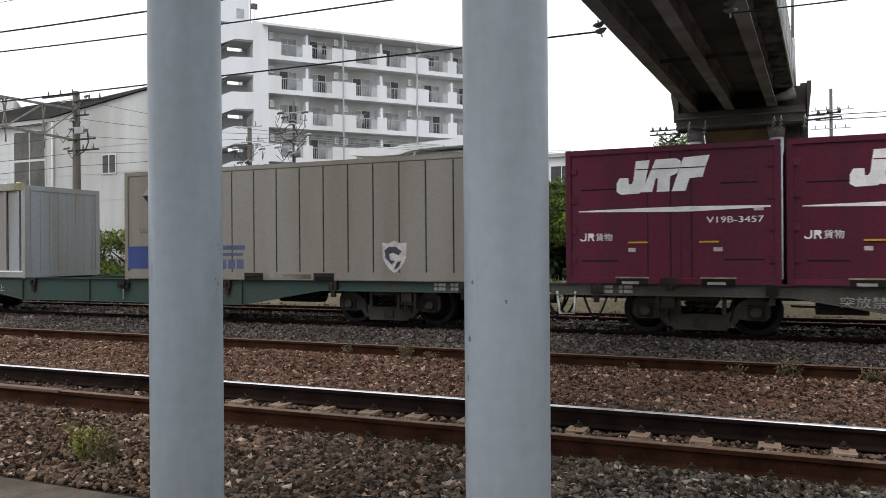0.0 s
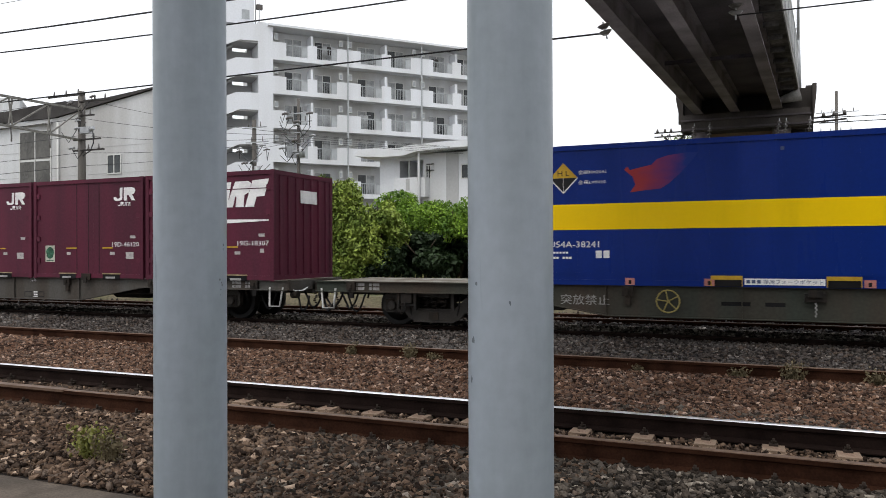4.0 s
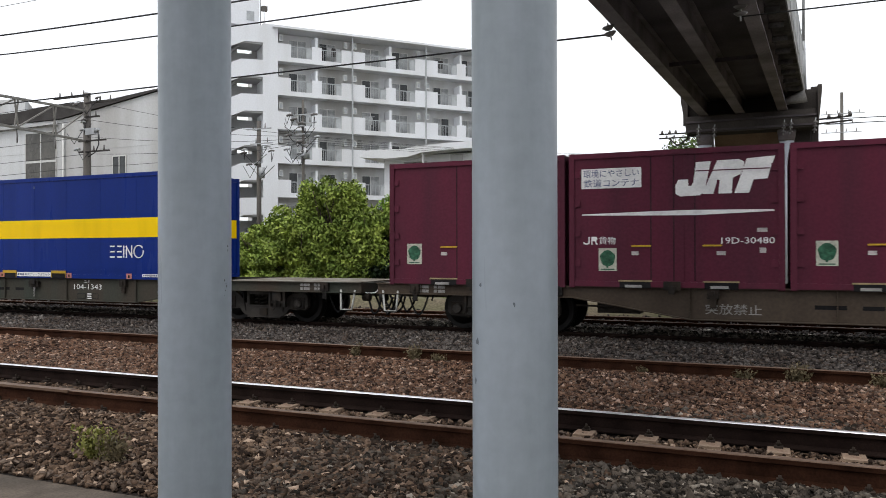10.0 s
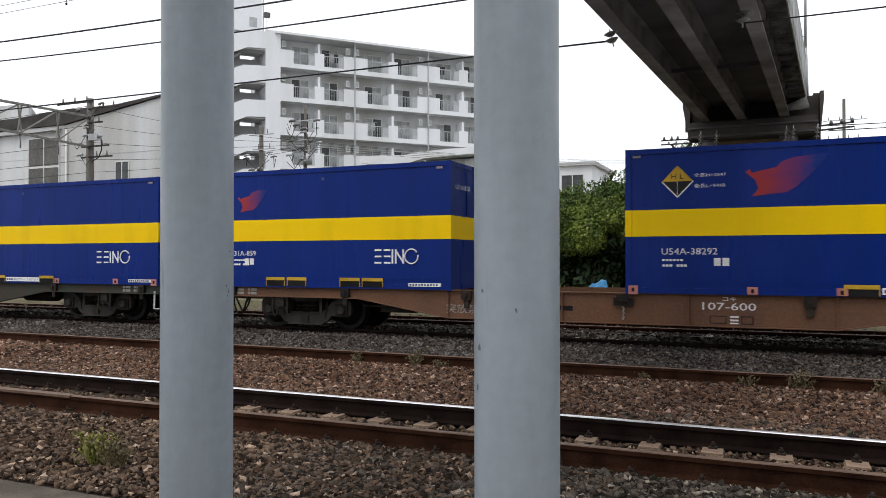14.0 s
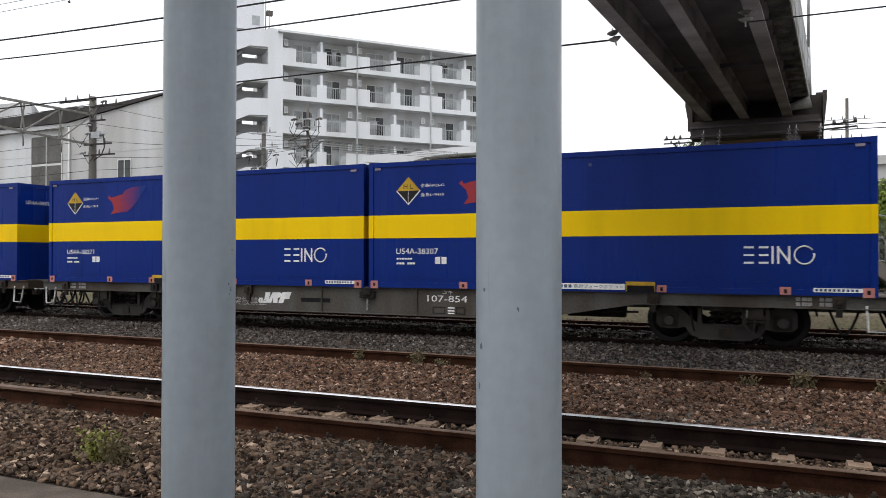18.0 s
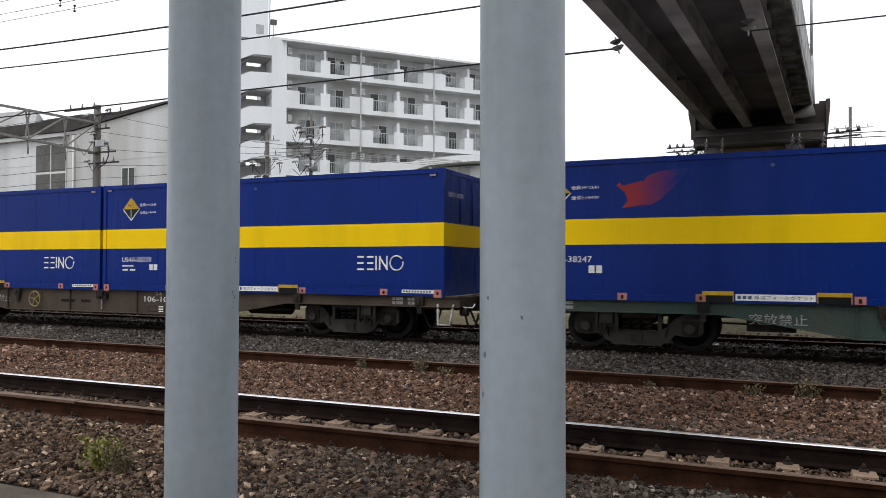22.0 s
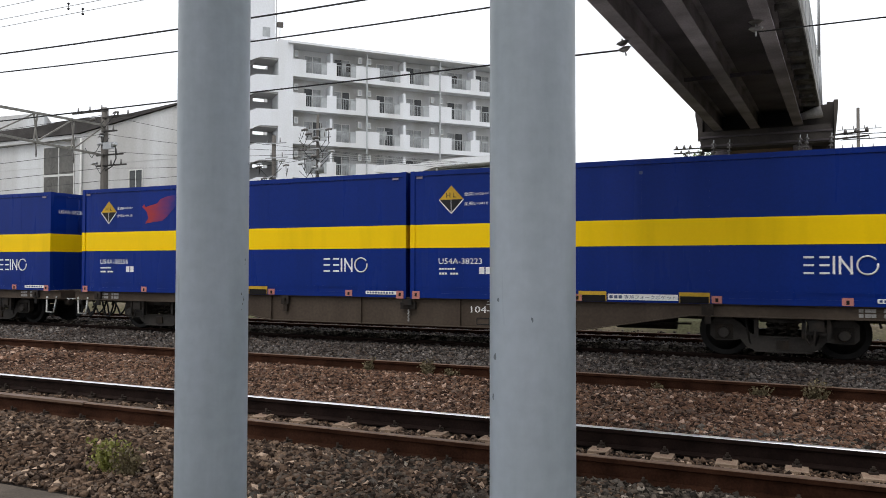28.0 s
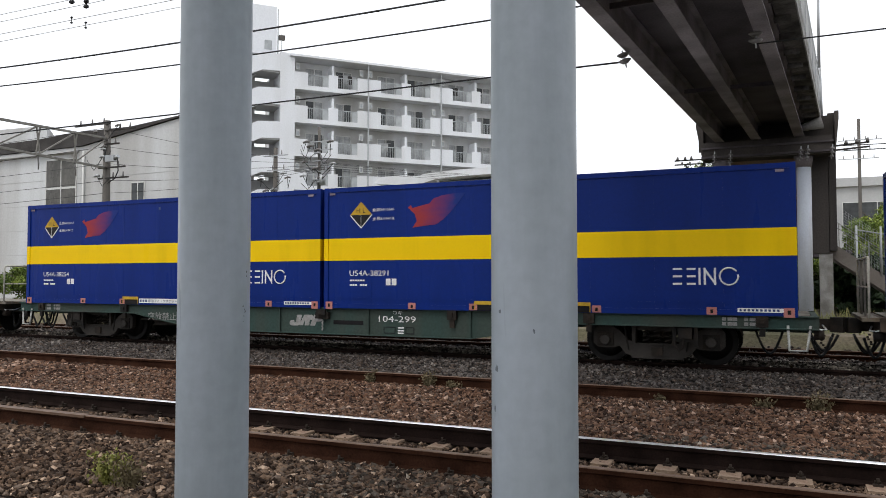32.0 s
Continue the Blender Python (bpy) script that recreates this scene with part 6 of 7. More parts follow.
def blue_container(length, big):
    root = thing("freight_container", label="deep blue freight container with a wide yellow stripe" if big else "short deep blue freight container with a wide yellow stripe", category="container", group="blue containers on the train")
    H, l, w = 2.64, length / 2, 1.245
    mat = M["deep_blue"]
    shell(root, mat, length, H)
    n = 8 if big else 5
    for i in range(1, n):
        bm = bmesh.new()
        x = -l + length * i / n
        box(bm, x - 0.006, x + 0.006, -w + 0.0225, -w + 0.026, 0.14, 1.045)
        box(bm, x - 0.006, x + 0.006, -w + 0.0225, -w + 0.026, 1.535, H - 0.12)
        part("panel_seam", bm, mat, root)
    y = -w + 0.0225
    bm = bmesh.new()
    box(bm, -l + 0.101, l - 0.101, y - 0.004, y + 0.001, 1.05, 1.53)
    part("stripe", bm, M["stripe_yellow"], root, "broad yellow stripe")
    for s in (-1, 1):
        bm = bmesh.new()
        box(bm, s * l - (0.104 if s > 0 else 0.003), s * l + (0.003 if s > 0 else 0.104), -w - 0.003, -w + 0.104, 1.05, 1.53)
        part("stripe", bm, M["stripe_yellow"], root)
        bm = bmesh.new()
        box(bm, min(s * (l - 0.018), s * (l - 0.024)), max(s * (l - 0.018), s * (l - 0.024)), -w + 0.105, w - 0.105, 1.05, 1.53)
        part("stripe", bm, M["stripe_yellow"], root)
        # end doors
        for yy in (-0.35, 0.35):
            bm = bmesh.new()
            tube(bm, [(s * (l - 0.012), yy, 1.56), (s * (l - 0.012), yy, H - 0.15)], 0.016, 6)
            part("lock_rod", bm, mat, root)
    face = -w + 0.0215
    bm = bmesh.new()
    box(bm, -l + 0.15, l - 0.15, -w - 0.006, -w - 0.001, 0.236, 0.246)
    part("rubbing_strip", bm, mat, root)
    if big:
        c, r = -l + 0.92, 0.27
        bm = bmesh.new()
        prism(bm, [(c - r, 2.03), (c + r, 2.03), (c, 2.03 + r * 1.05)], face - 0.004, face)
        part("sign_upper_half", bm, M["mark_yellow"], root, "yellow upper half of the diamond sign")
        bm = bmesh.new()
        prism(bm, [(c - r + 0.02, 2.026), (c, 2.05 - r * 1.05), (c + r - 0.02, 2.026)], face - 0.0022, face)
        part("sign_lower_half", bm, M["mark_black"], root, "black lower half of the diamond sign")
        bm = bmesh.new()
        for a, b in (((c - r, 2.03), (c, 2.03 - r * 1.05)), ((c, 2.03 - r * 1.05), (c + r, 2.03)), ((c, 2.03), (c, 2.03 - r))):
            beam(bm, (a[0], face - 0.003, a[1]), (b[0], face - 0.003, b[1]), 0.004, 0.018)
        part("sign_outline", bm, M["mark_white"], root)
        letter("sign_lettering", "H L", 0.10, 0.22, M["mark_black"], root, c - 0.11, face - 0.006, 2.07)
        letter("size_lettering", "全高H=2641", 0.075, 0.52, M["mark_white"], root, -l + 1.2, face - 0.003, 2.09, "small white size lettering")
        letter("size_lettering", "全長L=9410", 0.075, 0.52, M["mark_white"], root, -l + 1.2, face - 0.003, 1.90, "small white size lettering")
        bm = bmesh.new()
        shape(bm, face, SPLASH, -l + 2.05, 1.72, 1.3, 0.68)
        part("red_emblem", bm, M["mark_red"], root, "red splash-shaped emblem fading into the blue")
        bx, sx, sw = -l + 1.53, l - 2.03, 1.10
        forks(root, [-l + 3.55, -l + 5.37], -w, 0.52, 0.03, 0.215, M["mark_yellow"])
        for x in (-l + 3.44, -l + 5.92, -l + 2.07, l - 1.46, -l + 0.05, l - 0.22):
            bm = bmesh.new()
            marks(bm, -w - 0.003, [(x, x + 0.17, 0.0 if x in (-l + 0.05, l - 0.22) else 0.03, 0.16)], 0.004)
            p = part("lock_plate", bm, M["mark_pink"], root, "faded pink locking plate")
            bm = bmesh.new()
            marks(bm, -w - 0.008, [(x + 0.06, x + 0.11, 0.05, 0.12)], 0.003)
            part("lock_hole", bm, M["recess"], p)
        bm = bmesh.new()
        marks(bm, -w - 0.003, [(-l + 4.10, -l + 5.35, 0.06, 0.17)])
        p = part("pocket_label", bm, M["mark_white"], root, "white label strip between the fork pockets")
        bm = bmesh.new()
        marks(bm, -w - 0.0065, [(-l + 4.13 + i * 0.085, -l + 4.19 + i * 0.085, 0.085, 0.145) for i in range(3)], 0.002)
        part("label_print", bm, M["mark_slate"], p)["kind"] = "stuff"
        letter("label_lettering", "専用フォークポケット", 0.075, 0.92, M["mark_slate"], p, -l + 4.40, -w - 0.0075, 0.078, "dark label lettering")
    else:
        bm = bmesh.new()
        shape(bm, face, SPLASH, -l + 0.75, 1.72, 0.85, 0.5)
        part("red_emblem", bm, M["mark_red"], root, "red splash-shaped emblem fading into the blue")
        bx, sx, sw = -l + 0.95, l - 1.75, 1.0
        forks(root, [-l + 1.56, -l + 2.12, -l + 3.47, -l + 4.02], -w, 0.50, 0.05, 0.245, M["mark_yellow"])
    bm = bmesh.new()
    marks(bm, face, [(bx, bx + 0.11, 0.52, 0.66), (bx + 0.14, bx + 0.25, 0.52, 0.66)])
    part("weight_plate", bm, M["mark_white"], root)
    bm = bmesh.new()
    marks(bm, face, [(-l + 0.65 + i * 0.062, -l + 0.697 + i * 0.062, 0.605, 0.64) for i in range(6)] + [(-l + 0.65 + i * 0.062, -l + 0.70 + i * 0.062, 0.505, 0.545) for i in range(7) if i != 3])
    part("small_print", bm, M["mark_white"], root)["kind"] = "stuff"
    # maker's mark drawn as plain outlines
    bm = bmesh.new()
    z0, z1, t = 0.55, 0.85, 0.035
    rc = []
    for k, wd in ((0, 0.16), (0.22, 0.15)):
        xk = sx + k * sw
        rc += [(xk, xk + wd, z0, z0 + t), (xk, xk + wd, (z0 + z1) / 2 - t / 2, (z0 + z1) / 2 + t / 2), (xk, xk + wd, z1 - t, z1)]
    xk = sx + 0.40 * sw
    rc.append((xk, xk + t, z0, z1))
    xk = sx + 0.48 * sw
    rc += [(xk, xk + t, z0, z1), (xk + 0.17, xk + 0.17 + t, z0, z1)]
    marks(bm, face, rc)
    beam(bm, (xk + 0.01, face - 0.0015, z1 - 0.02), (xk + 0.195, face - 0.0015, z0 + 0.02), 0.003, t)
    pts = [(sx + 0.86 * sw + 0.15 * math.cos(a), face - 0.002, 0.70 + 0.15 * math.sin(a)) for a in np.linspace(0.6, 2 * math.pi + 0.2, 22)]
    tube(bm, pts, 0.018, 4)
    part("maker_mark", bm, M["mark_white"], root, "white maker's mark")["kind"] = "stuff"
    bm = bmesh.new()
    marks(bm, -w - 0.003, [(l - 0.95, l - 0.22, 0.08, 0.15)])
    p = part("label_strip", bm, M["mark_white"], root)
    bm = bmesh.new()
    marks(bm, -w - 0.0065, [(l - 0.92 + i * 0.066, l - 0.88 + i * 0.066, 0.095, 0.135) for i in range(10)], 0.002)
    part("label_print", bm, M["mark_blue"], p)["kind"] = "stuff"
    bm = bmesh.new()
    marks(bm, -w - 0.001, [(l - 0.32, l - 0.18, H - 0.16, H - 0.115), (-l + 0.14, -l + 0.28, H - 0.16, H - 0.115)])
    part("corner_label", bm, M["mark_faded"], root)
    bm = bmesh.new()
    marks(bm, face, [(-0.03, 0.03, H - 0.28, H - 0.22)])
    part("tie_ring", bm, M["mark_slate"], root)
    return root


def operator_name(root, x, z, h, y):
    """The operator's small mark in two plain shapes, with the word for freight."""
    bm = bmesh.new()
    shape(bm, y, SMALL_J, x, z, h * 0.95, h)
    shape(bm, y, SMALL_R, x + h * 0.95, z, h * 0.95, h)
    part("operator_shapes", bm, M["mark_white"], root)
    letter("operator_lettering", "貨物", h, h * 2.1, M["mark_white"], root, x + h * 2.05, y - 0.003, z, "white painted lettering")


SMALL_J = [(0, 0.32), (0.05, 0.08), (0.25, 0), (0.6, 0), (0.85, 0.1), (0.9, 0.35), (0.9, 1), (0.72, 1), (0.72, 0.35), (0.6, 0.16), (0.3, 0.16), (0.18, 0.32)]
SMALL_R = [(0.1, 0), (0.1, 1), (0.75, 1), (0.92, 0.85), (0.9, 0.58), (0.75, 0.46), (0.98, 0), (0.76, 0), (0.55, 0.44), (0.28, 0.44), (0.28, 0)]


def wine_container(kind):
    """kind: swoosh, plain, ribbed, vent, tall."""
    label = {"swoosh": "wine-red railway container with white swoosh and notice board", "plain": "plain wine-red railway container with white mark and tree sticker", "ribbed": "wine-red ribbed railway container with a white line", "vent": "wine-red railway container with a large white mark", "tall": "tall wine-red railway container with white bars along the top", "board": "wine-red railway container with a notice board and large white mark"}[kind]
    root = thing("freight_container", label=label, category="container", group="wine-red containers on the train")
    L, H, w = 3.715, (2.6 if kind == "tall" else 2.5), 1.245
    l = L / 2
    mat = M["wine_faded"] if kind == "ribbed" else M["wine"]
    shell(root, mat, L, H, panel_in=0.035)
    face = -w + 0.035
    if kind == "ribbed":
        for i in range(17):
            x = -l + 0.16 + i * 0.2125
            bm = bmesh.new()
            prism_x = [(x - 0.065, 0.14), (x + 0.065, 0.14), (x + 0.065, H - 0.13), (x - 0.065, H - 0.13)]
            prism(bm, prism_x, face - 0.022, face)
            part("rib", bm, mat, root)
        face -= 0.0225
    else:
        for x in (-0.36, 0.04, 0.40):
            bm = bmesh.new()
            box(bm, x - 0.011, x + 0.011, face - 0.003, face, 0.14, H - 0.11)
            part("door_seam", bm, M["wine_joint"], root)
        for x in (-1.7, 1.7):
            for z in (0.4, 0.95, 1.5, 2.05):
                bm = bmesh.new()
                box(bm, x - 0.05, x + 0.05, face - 0.03, face, z, z + 0.12)
                part("hinge", bm, mat, root)
        bm = bmesh.new()
        tube(bm, [(0.22, face + 0.006, 0.14), (0.22, face + 0.006, H - 0.12)], 0.009, 6)
        part("lock_rod", bm, mat, root)
        for x0, x1 in ((-0.71, -0.36), (0.53, 0.85)):
            bm = bmesh.new()
            box(bm, x0, x1, face - 0.022, face - 0.004, 0.755, 0.785)
            part("handle", bm, M["mark_yellow"], root, "worn yellow handle")
    for i in range(7):
        for s in (-1, 1):
            yy = -0.96 + i * 0.32
            bm = bmesh.new()
            xx = s * (l - 0.012)
            box(bm, xx - 0.02, xx + 0.02, yy - 0.05, yy + 0.05, 0.14, H - 0.12)
            part("end_rib", bm, mat, root)
    bm = bmesh.new()
    box(bm, -0.14, 0.16, -w - 0.035, -w - 0.002, -0.03, 0.13)
    box(bm, -0.05, 0.06, -w - 0.06, -w - 0.036, -0.10, 0.05)
    part("centre_lock", bm, M["running_gear"], root, "grimy black centre lock", bevel=0.01)
    # fork pockets with pale edges
    for x in (-0.92, 0.56):
        bm = bmesh.new()
        box(bm, x, x + 0.56, -w - 0.006, -w - 0.002, 0.0, 0.115)
        p = part("fork_pocket", bm, M["recess"], root)
        bm = bmesh.new()
        box(bm, x - 0.02, x + 0.58, -w - 0.012, -w - 0.003, 0.117, 0.145)
        part("pocket_edge", bm, M["pocket_cream"], p)
        bm = bmesh.new()
        box(bm, x + 0.10, x + 0.40, -w - 0.010, -w - 0.0065, 0.01, 0.06)
        part("pocket_plate", bm, M["mark_faint"], p)

    def mk(name, rects, m="mark_white", lab="", y=face):
        bm = bmesh.new()
        marks(bm, y, rects)
        return part(name, bm, M[m], root, lab)
    X0 = -l
    if kind in ("swoosh", "ribbed", "vent", "board"):
        bm = bmesh.new()
        dx = 0.06 if kind == "vent" else 0.0
        lx, lz, lw, lh = (X0 + 1.93 + dx, 1.66, 1.64, 0.64) if kind not in ("vent", "board") else (X0 + (0.95 if kind == "vent" else 1.36), 1.66, 1.62, 0.64)
        for s in (HOOK, BLOCK, FLAG):
            shape(bm, face - 0.0035, s, lx, lz, lw, lh)
        part("operator_mark", bm, M["mark_white"], root, "large slanted white operator's mark")
        mk("mark_gap", [(lx + 0.34, lx + lw * 0.95, lz + lh * 0.66, lz + lh * 0.69)], "wine", y=face - 0.0068)
        bm = bmesh.new()
        prism(bm, [(X0 + 0.24, 1.345), (X0 + 0.24, 1.365), (X0 + 1.5, 1.395), (X0 + 2.25, 1.405), (X0 + 3.55, 1.385), (X0 + 3.55, 1.355), (X0 + 2.25, 1.31), (X0 + 1.5, 1.32)], face - 0.0055, face)
        part("line", bm, M["mark_white"], root, "thin white tapered line")
        operator_name(root, X0 + 0.26, 0.80, 0.145, face)
    else:
        mx = X0 + 2.74
        bm = bmesh.new()
        shape(bm, face, [(0, 0.30), (0.03, 0.06), (0.12, 0), (0.30, 0), (0.40, 0.10), (0.42, 1), (0.30, 1), (0.29, 0.24), (0.25, 0.16), (0.15, 0.18), (0.12, 0.30)], mx, 1.93, 0.7, 0.32)
        shape(bm, face, [(0.48, 0), (0.48, 1), (0.86, 1), (0.97, 0.92), (1, 0.75), (0.95, 0.52), (0.85, 0.44), (1.0, 0), (0.84, 0), (0.70, 0.42), (0.62, 0.42), (0.62, 0)], mx, 1.93, 0.7, 0.32)
        part("operator_mark", bm, M["mark_white"], root, "white operator's mark")
        operator_name(root, mx + 0.14, 1.80, 0.10, face)
    if kind in ("swoosh", "board"):
        s = mk("notice_board", [(X0 + 0.23, X0 + 1.33, 1.84, 2.21)], "mark_white", "white notice board with dark blue lettering")
        letter("notice_lettering", "環境にやさしい", 0.145, 1.02, M["mark_blue"], s, X0 + 0.27, face - 0.006, 2.045)
        letter("notice_lettering", "鉄道コンテナ", 0.145, 1.00, M["mark_blue"], s, X0 + 0.28, face - 0.006, 1.865)
    if kind in ("swoosh", "plain", "tall"):
        sx = X0 + (0.55 if kind == "swoosh" else 0.39)
        sz = 0.31 if kind == "swoosh" else 0.42
        s = mk("tree_sticker", [(sx, sx + 0.33, sz, sz + 0.42)], "sticker_cream", "cream sticker with a round green tree shape")
        bm = bmesh.new()
        prism(bm, [(sx + 0.165 + 0.14 * (1 + 0.08 * math.sin(5 * a)) * math.cos(a), sz + 0.235 + 0.15 * math.sin(a)) for a in np.linspace(0, 6.1, 20)], face - 0.006, face - 0.0035)
        part("green_shape", bm, M["mark_green"], s)
        bm = bmesh.new()
        marks(bm, face - 0.0035, [(sx + 0.14, sx + 0.18, sz + 0.06, sz + 0.12), (sx + 0.04, sx + 0.29, sz + 0.02, sz + 0.04)], 0.002)
        part("green_stem", bm, M["mark_green"], s)
    if kind == "tall":
        mk("top_bars", [(X0 + 0.15, X0 + 1.15, 2.36, 2.44), (X0 + 1.22, X0 + 1.62, 2.36, 2.44), (X0 + 1.7, X0 + 3.4, 2.36, 2.44)])
        bm = bmesh.new()
        c, q = X0 + 0.52, 0.24
        prism(bm, [(c - q, 1.98), (c, 1.98 - q), (c + q, 1.98), (c, 1.98 + q)], face - 0.003, face)
        d = part("diamond_sign", bm, M["mark_yellow"], root, "yellow and black diamond sign")
        for pts in (((c - q + 0.03, 1.97), (c - 0.01, 1.97), (c - 0.01, 2.01 - q)), ((c + 0.01, 1.97), (c + q - 0.03, 1.97), (c + 0.01, 2.01 - q)), ((c + 0.01, 1.99), (c + q - 0.03, 1.99), (c + 0.01, 1.95 + q))):
            bm = bmesh.new()
            prism(bm, list(pts), face - 0.006, face - 0.0035)
            part("black_field", bm, M["mark_black"], d)
        letter("sign_lettering", "H", 0.09, 0.07, M["mark_black"], d, c - 0.10, face - 0.0045, 2.0)
    top = 1.30 if kind == "vent" else 1.0
    for rect in ((X0 + 3.28, X0 + 3.44, top, top + 0.07), (X0 + 1.15, X0 + 1.28, 0.60, 0.67), (X0 + 2.62, X0 + 2.77, 0.60, 0.67)):
        mk("data_label", [rect], "mark_dull")
    if kind in ("swoosh", "plain"):
        mk("class_plate", [(X0 + 3.14, X0 + 3.38, 0.50, 0.66)] if kind == "plain" else [(X0 + 3.32, X0 + 3.42, 0.64, 0.73)], "mark_dull")
    if kind == "vent":
        for x0, x1, z in ((0.30, 0.95, 1.74), (2.75, 3.35, 1.78), (0.30, 0.95, 0.42), (2.8, 3.45, 0.44)):
            mk("vent_slot", [(X0 + x0, X0 + x1, z, z + 0.025)], "recess", "dark ventilation slot")
    # end marks
    for yy, zz, a, b in ((-0.2, 1.8, 0.7, 0.3),):
        bm = bmesh.new()
        xx = l + 0.010
        box(bm, xx - 0.001, xx + 0.003, yy, yy + a, zz, zz + b)
        part("end_mark", bm, M["mark_white"], root)
    return root


def beige_container():
    root = thing("freight_container", label="weathered beige ribbed container with a blue corner band", category="container", group="pale containers on the train")
    L, H, w = 9.41, 2.60, 1.245
    l = L / 2
    shell(root, M["beige"], L, H, panel_in=0.03)
    face = -w + 0.03
    xs = [-l + 0.48 + i * 0.6036 for i in range(15)]
    for x in xs:
        bm = bmesh.new()
        box(bm, x - 0.286, x + 0.286, face - 0.022, face, 0.14, H - 0.12)
        part("panel", bm, M["beige"], root, bevel=0.006)
        bm = bmesh.new()
        box(bm, x + 0.2865, x + 0.3165, face - 0.008, face - 0.001, 0.14, H - 0.12)
        part("seam", bm, M["recess"], root)
    bm = bmesh.new()
    marks(bm, face - 0.0225, [(-l + 0.1, -l + 1.35, 0.27, 0.80)], 0.004)
    part("blue_band", bm, M["mark_blue"], root, "blue band at the lower corner")
    for r0, dx in ((0.34, 1.45), (0.30, 1.75)):
        bm = bmesh.new()
        pts = []
        for a in np.linspace(math.pi * 0.5, math.pi * 1.5, 12):
            pts.append((dx + r0 * 0.8 * math.cos(a), 0.49 + 0.29 * math.sin(a)))
        for a in np.linspace(math.pi * 1.5, math.pi * 0.5, 12):
            pts.append((dx + 0.02 + r0 * 0.45 * math.cos(a), 0.49 + 0.29 * math.sin(a)))
        prism(bm, [(-l + px, pz) for px, pz in pts], face - 0.030, face - 0.0265)
        part("crescent", bm, M["mark_white"], root, "white crescent mark")
    bm = bmesh.new()
    marks(bm, face - 0.0225, [(-l + 2.12, -l + 3.55, 0.70, 0.80), (-l + 2.12, -l + 3.50, 0.56, 0.63)] + [(-l + 2.12 + i * 0.24, -l + 2.31 + i * 0.24, 0.27, 0.48) for i in range(6)])
    part("maker_mark", bm, M["mark_slate"], root, "slate-blue maker's mark in bars")
    c = -l + 0.8
    bm = bmesh.new()
    prism(bm, [(c - 0.24, 2.02), (c, 1.78), (c + 0.24, 2.02)], face - 0.028, face - 0.0225)
    part("sign_lower_half", bm, M["mark_black"], root)
    bm = bmesh.new()
    prism(bm, [(c - 0.24, 2.022), (c, 2.26), (c + 0.24, 2.022)], face - 0.028, face - 0.0225)
    part("sign_upper_half", bm, M["pale_grey"], root)
    c = l - 2.1
    bm = bmesh.new()
    prism(bm, [(c - 0.28, 0.82), (c - 0.14, 0.80), (c, 0.86), (c + 0.14, 0.80), (c + 0.28, 0.82), (c + 0.27, 0.5), (c + 0.15, 0.3), (c, 0.18), (c - 0.15, 0.3), (c - 0.27, 0.5)], face - 0.029, face - 0.0225)
    s = part("shield", bm, M["mark_dull"], root, "white shield emblem with a dark outlined figure")
    bm = bmesh.new()
    prism(bm, [(c - 0.23, 0.66), (c - 0.12, 0.74), (c + 0.04, 0.73), (c + 0.17, 0.64), (c + 0.10, 0.55), (c - 0.02, 0.61), (c - 0.12, 0.58), (c - 0.10, 0.46), (c + 0.02, 0.44), (c - 0.06, 0.36), (c - 0.20, 0.50)], face - 0.032, face - 0.0295)
    part("shield_figure", bm, M["mark_dark"], s)
    bm = bmesh.new()
    prism(bm, [(c - 0.02, 0.24), (c + 0.06, 0.42), (c + 0.16, 0.44), (c + 0.10, 0.32)], face - 0.032, face - 0.0295)
    part("shield_foot", bm, M["mark_dark"], s)
    # base rail below the panels
    bm = bmesh.new()
    box(bm, -l + 0.101, l - 0.101, -w - 0.004, -w + 0.004, 0.03, 0.20)
    part("base_rail", bm, M["beige"], root)
    forks(root, [-l + 3.55, -l + 5.37], -w - 0.006, 0.5, 0.02, 0.18, M["running_gear"])
    bm = bmesh.new()
    marks(bm, -w - 0.0045, [(-l + 4.10, -l + 5.30, 0.05, 0.15)])
    part("pocket_label", bm, M["deck_worn"], root)
    for i in range(6):
        bm = bmesh.new()
        box(bm, l - 0.03, l + 0.002, -1.0 + i * 0.37, -0.94 + i * 0.37, 0.14, H - 0.12)
        part("end_rib", bm, M["beige"], root)
    return root


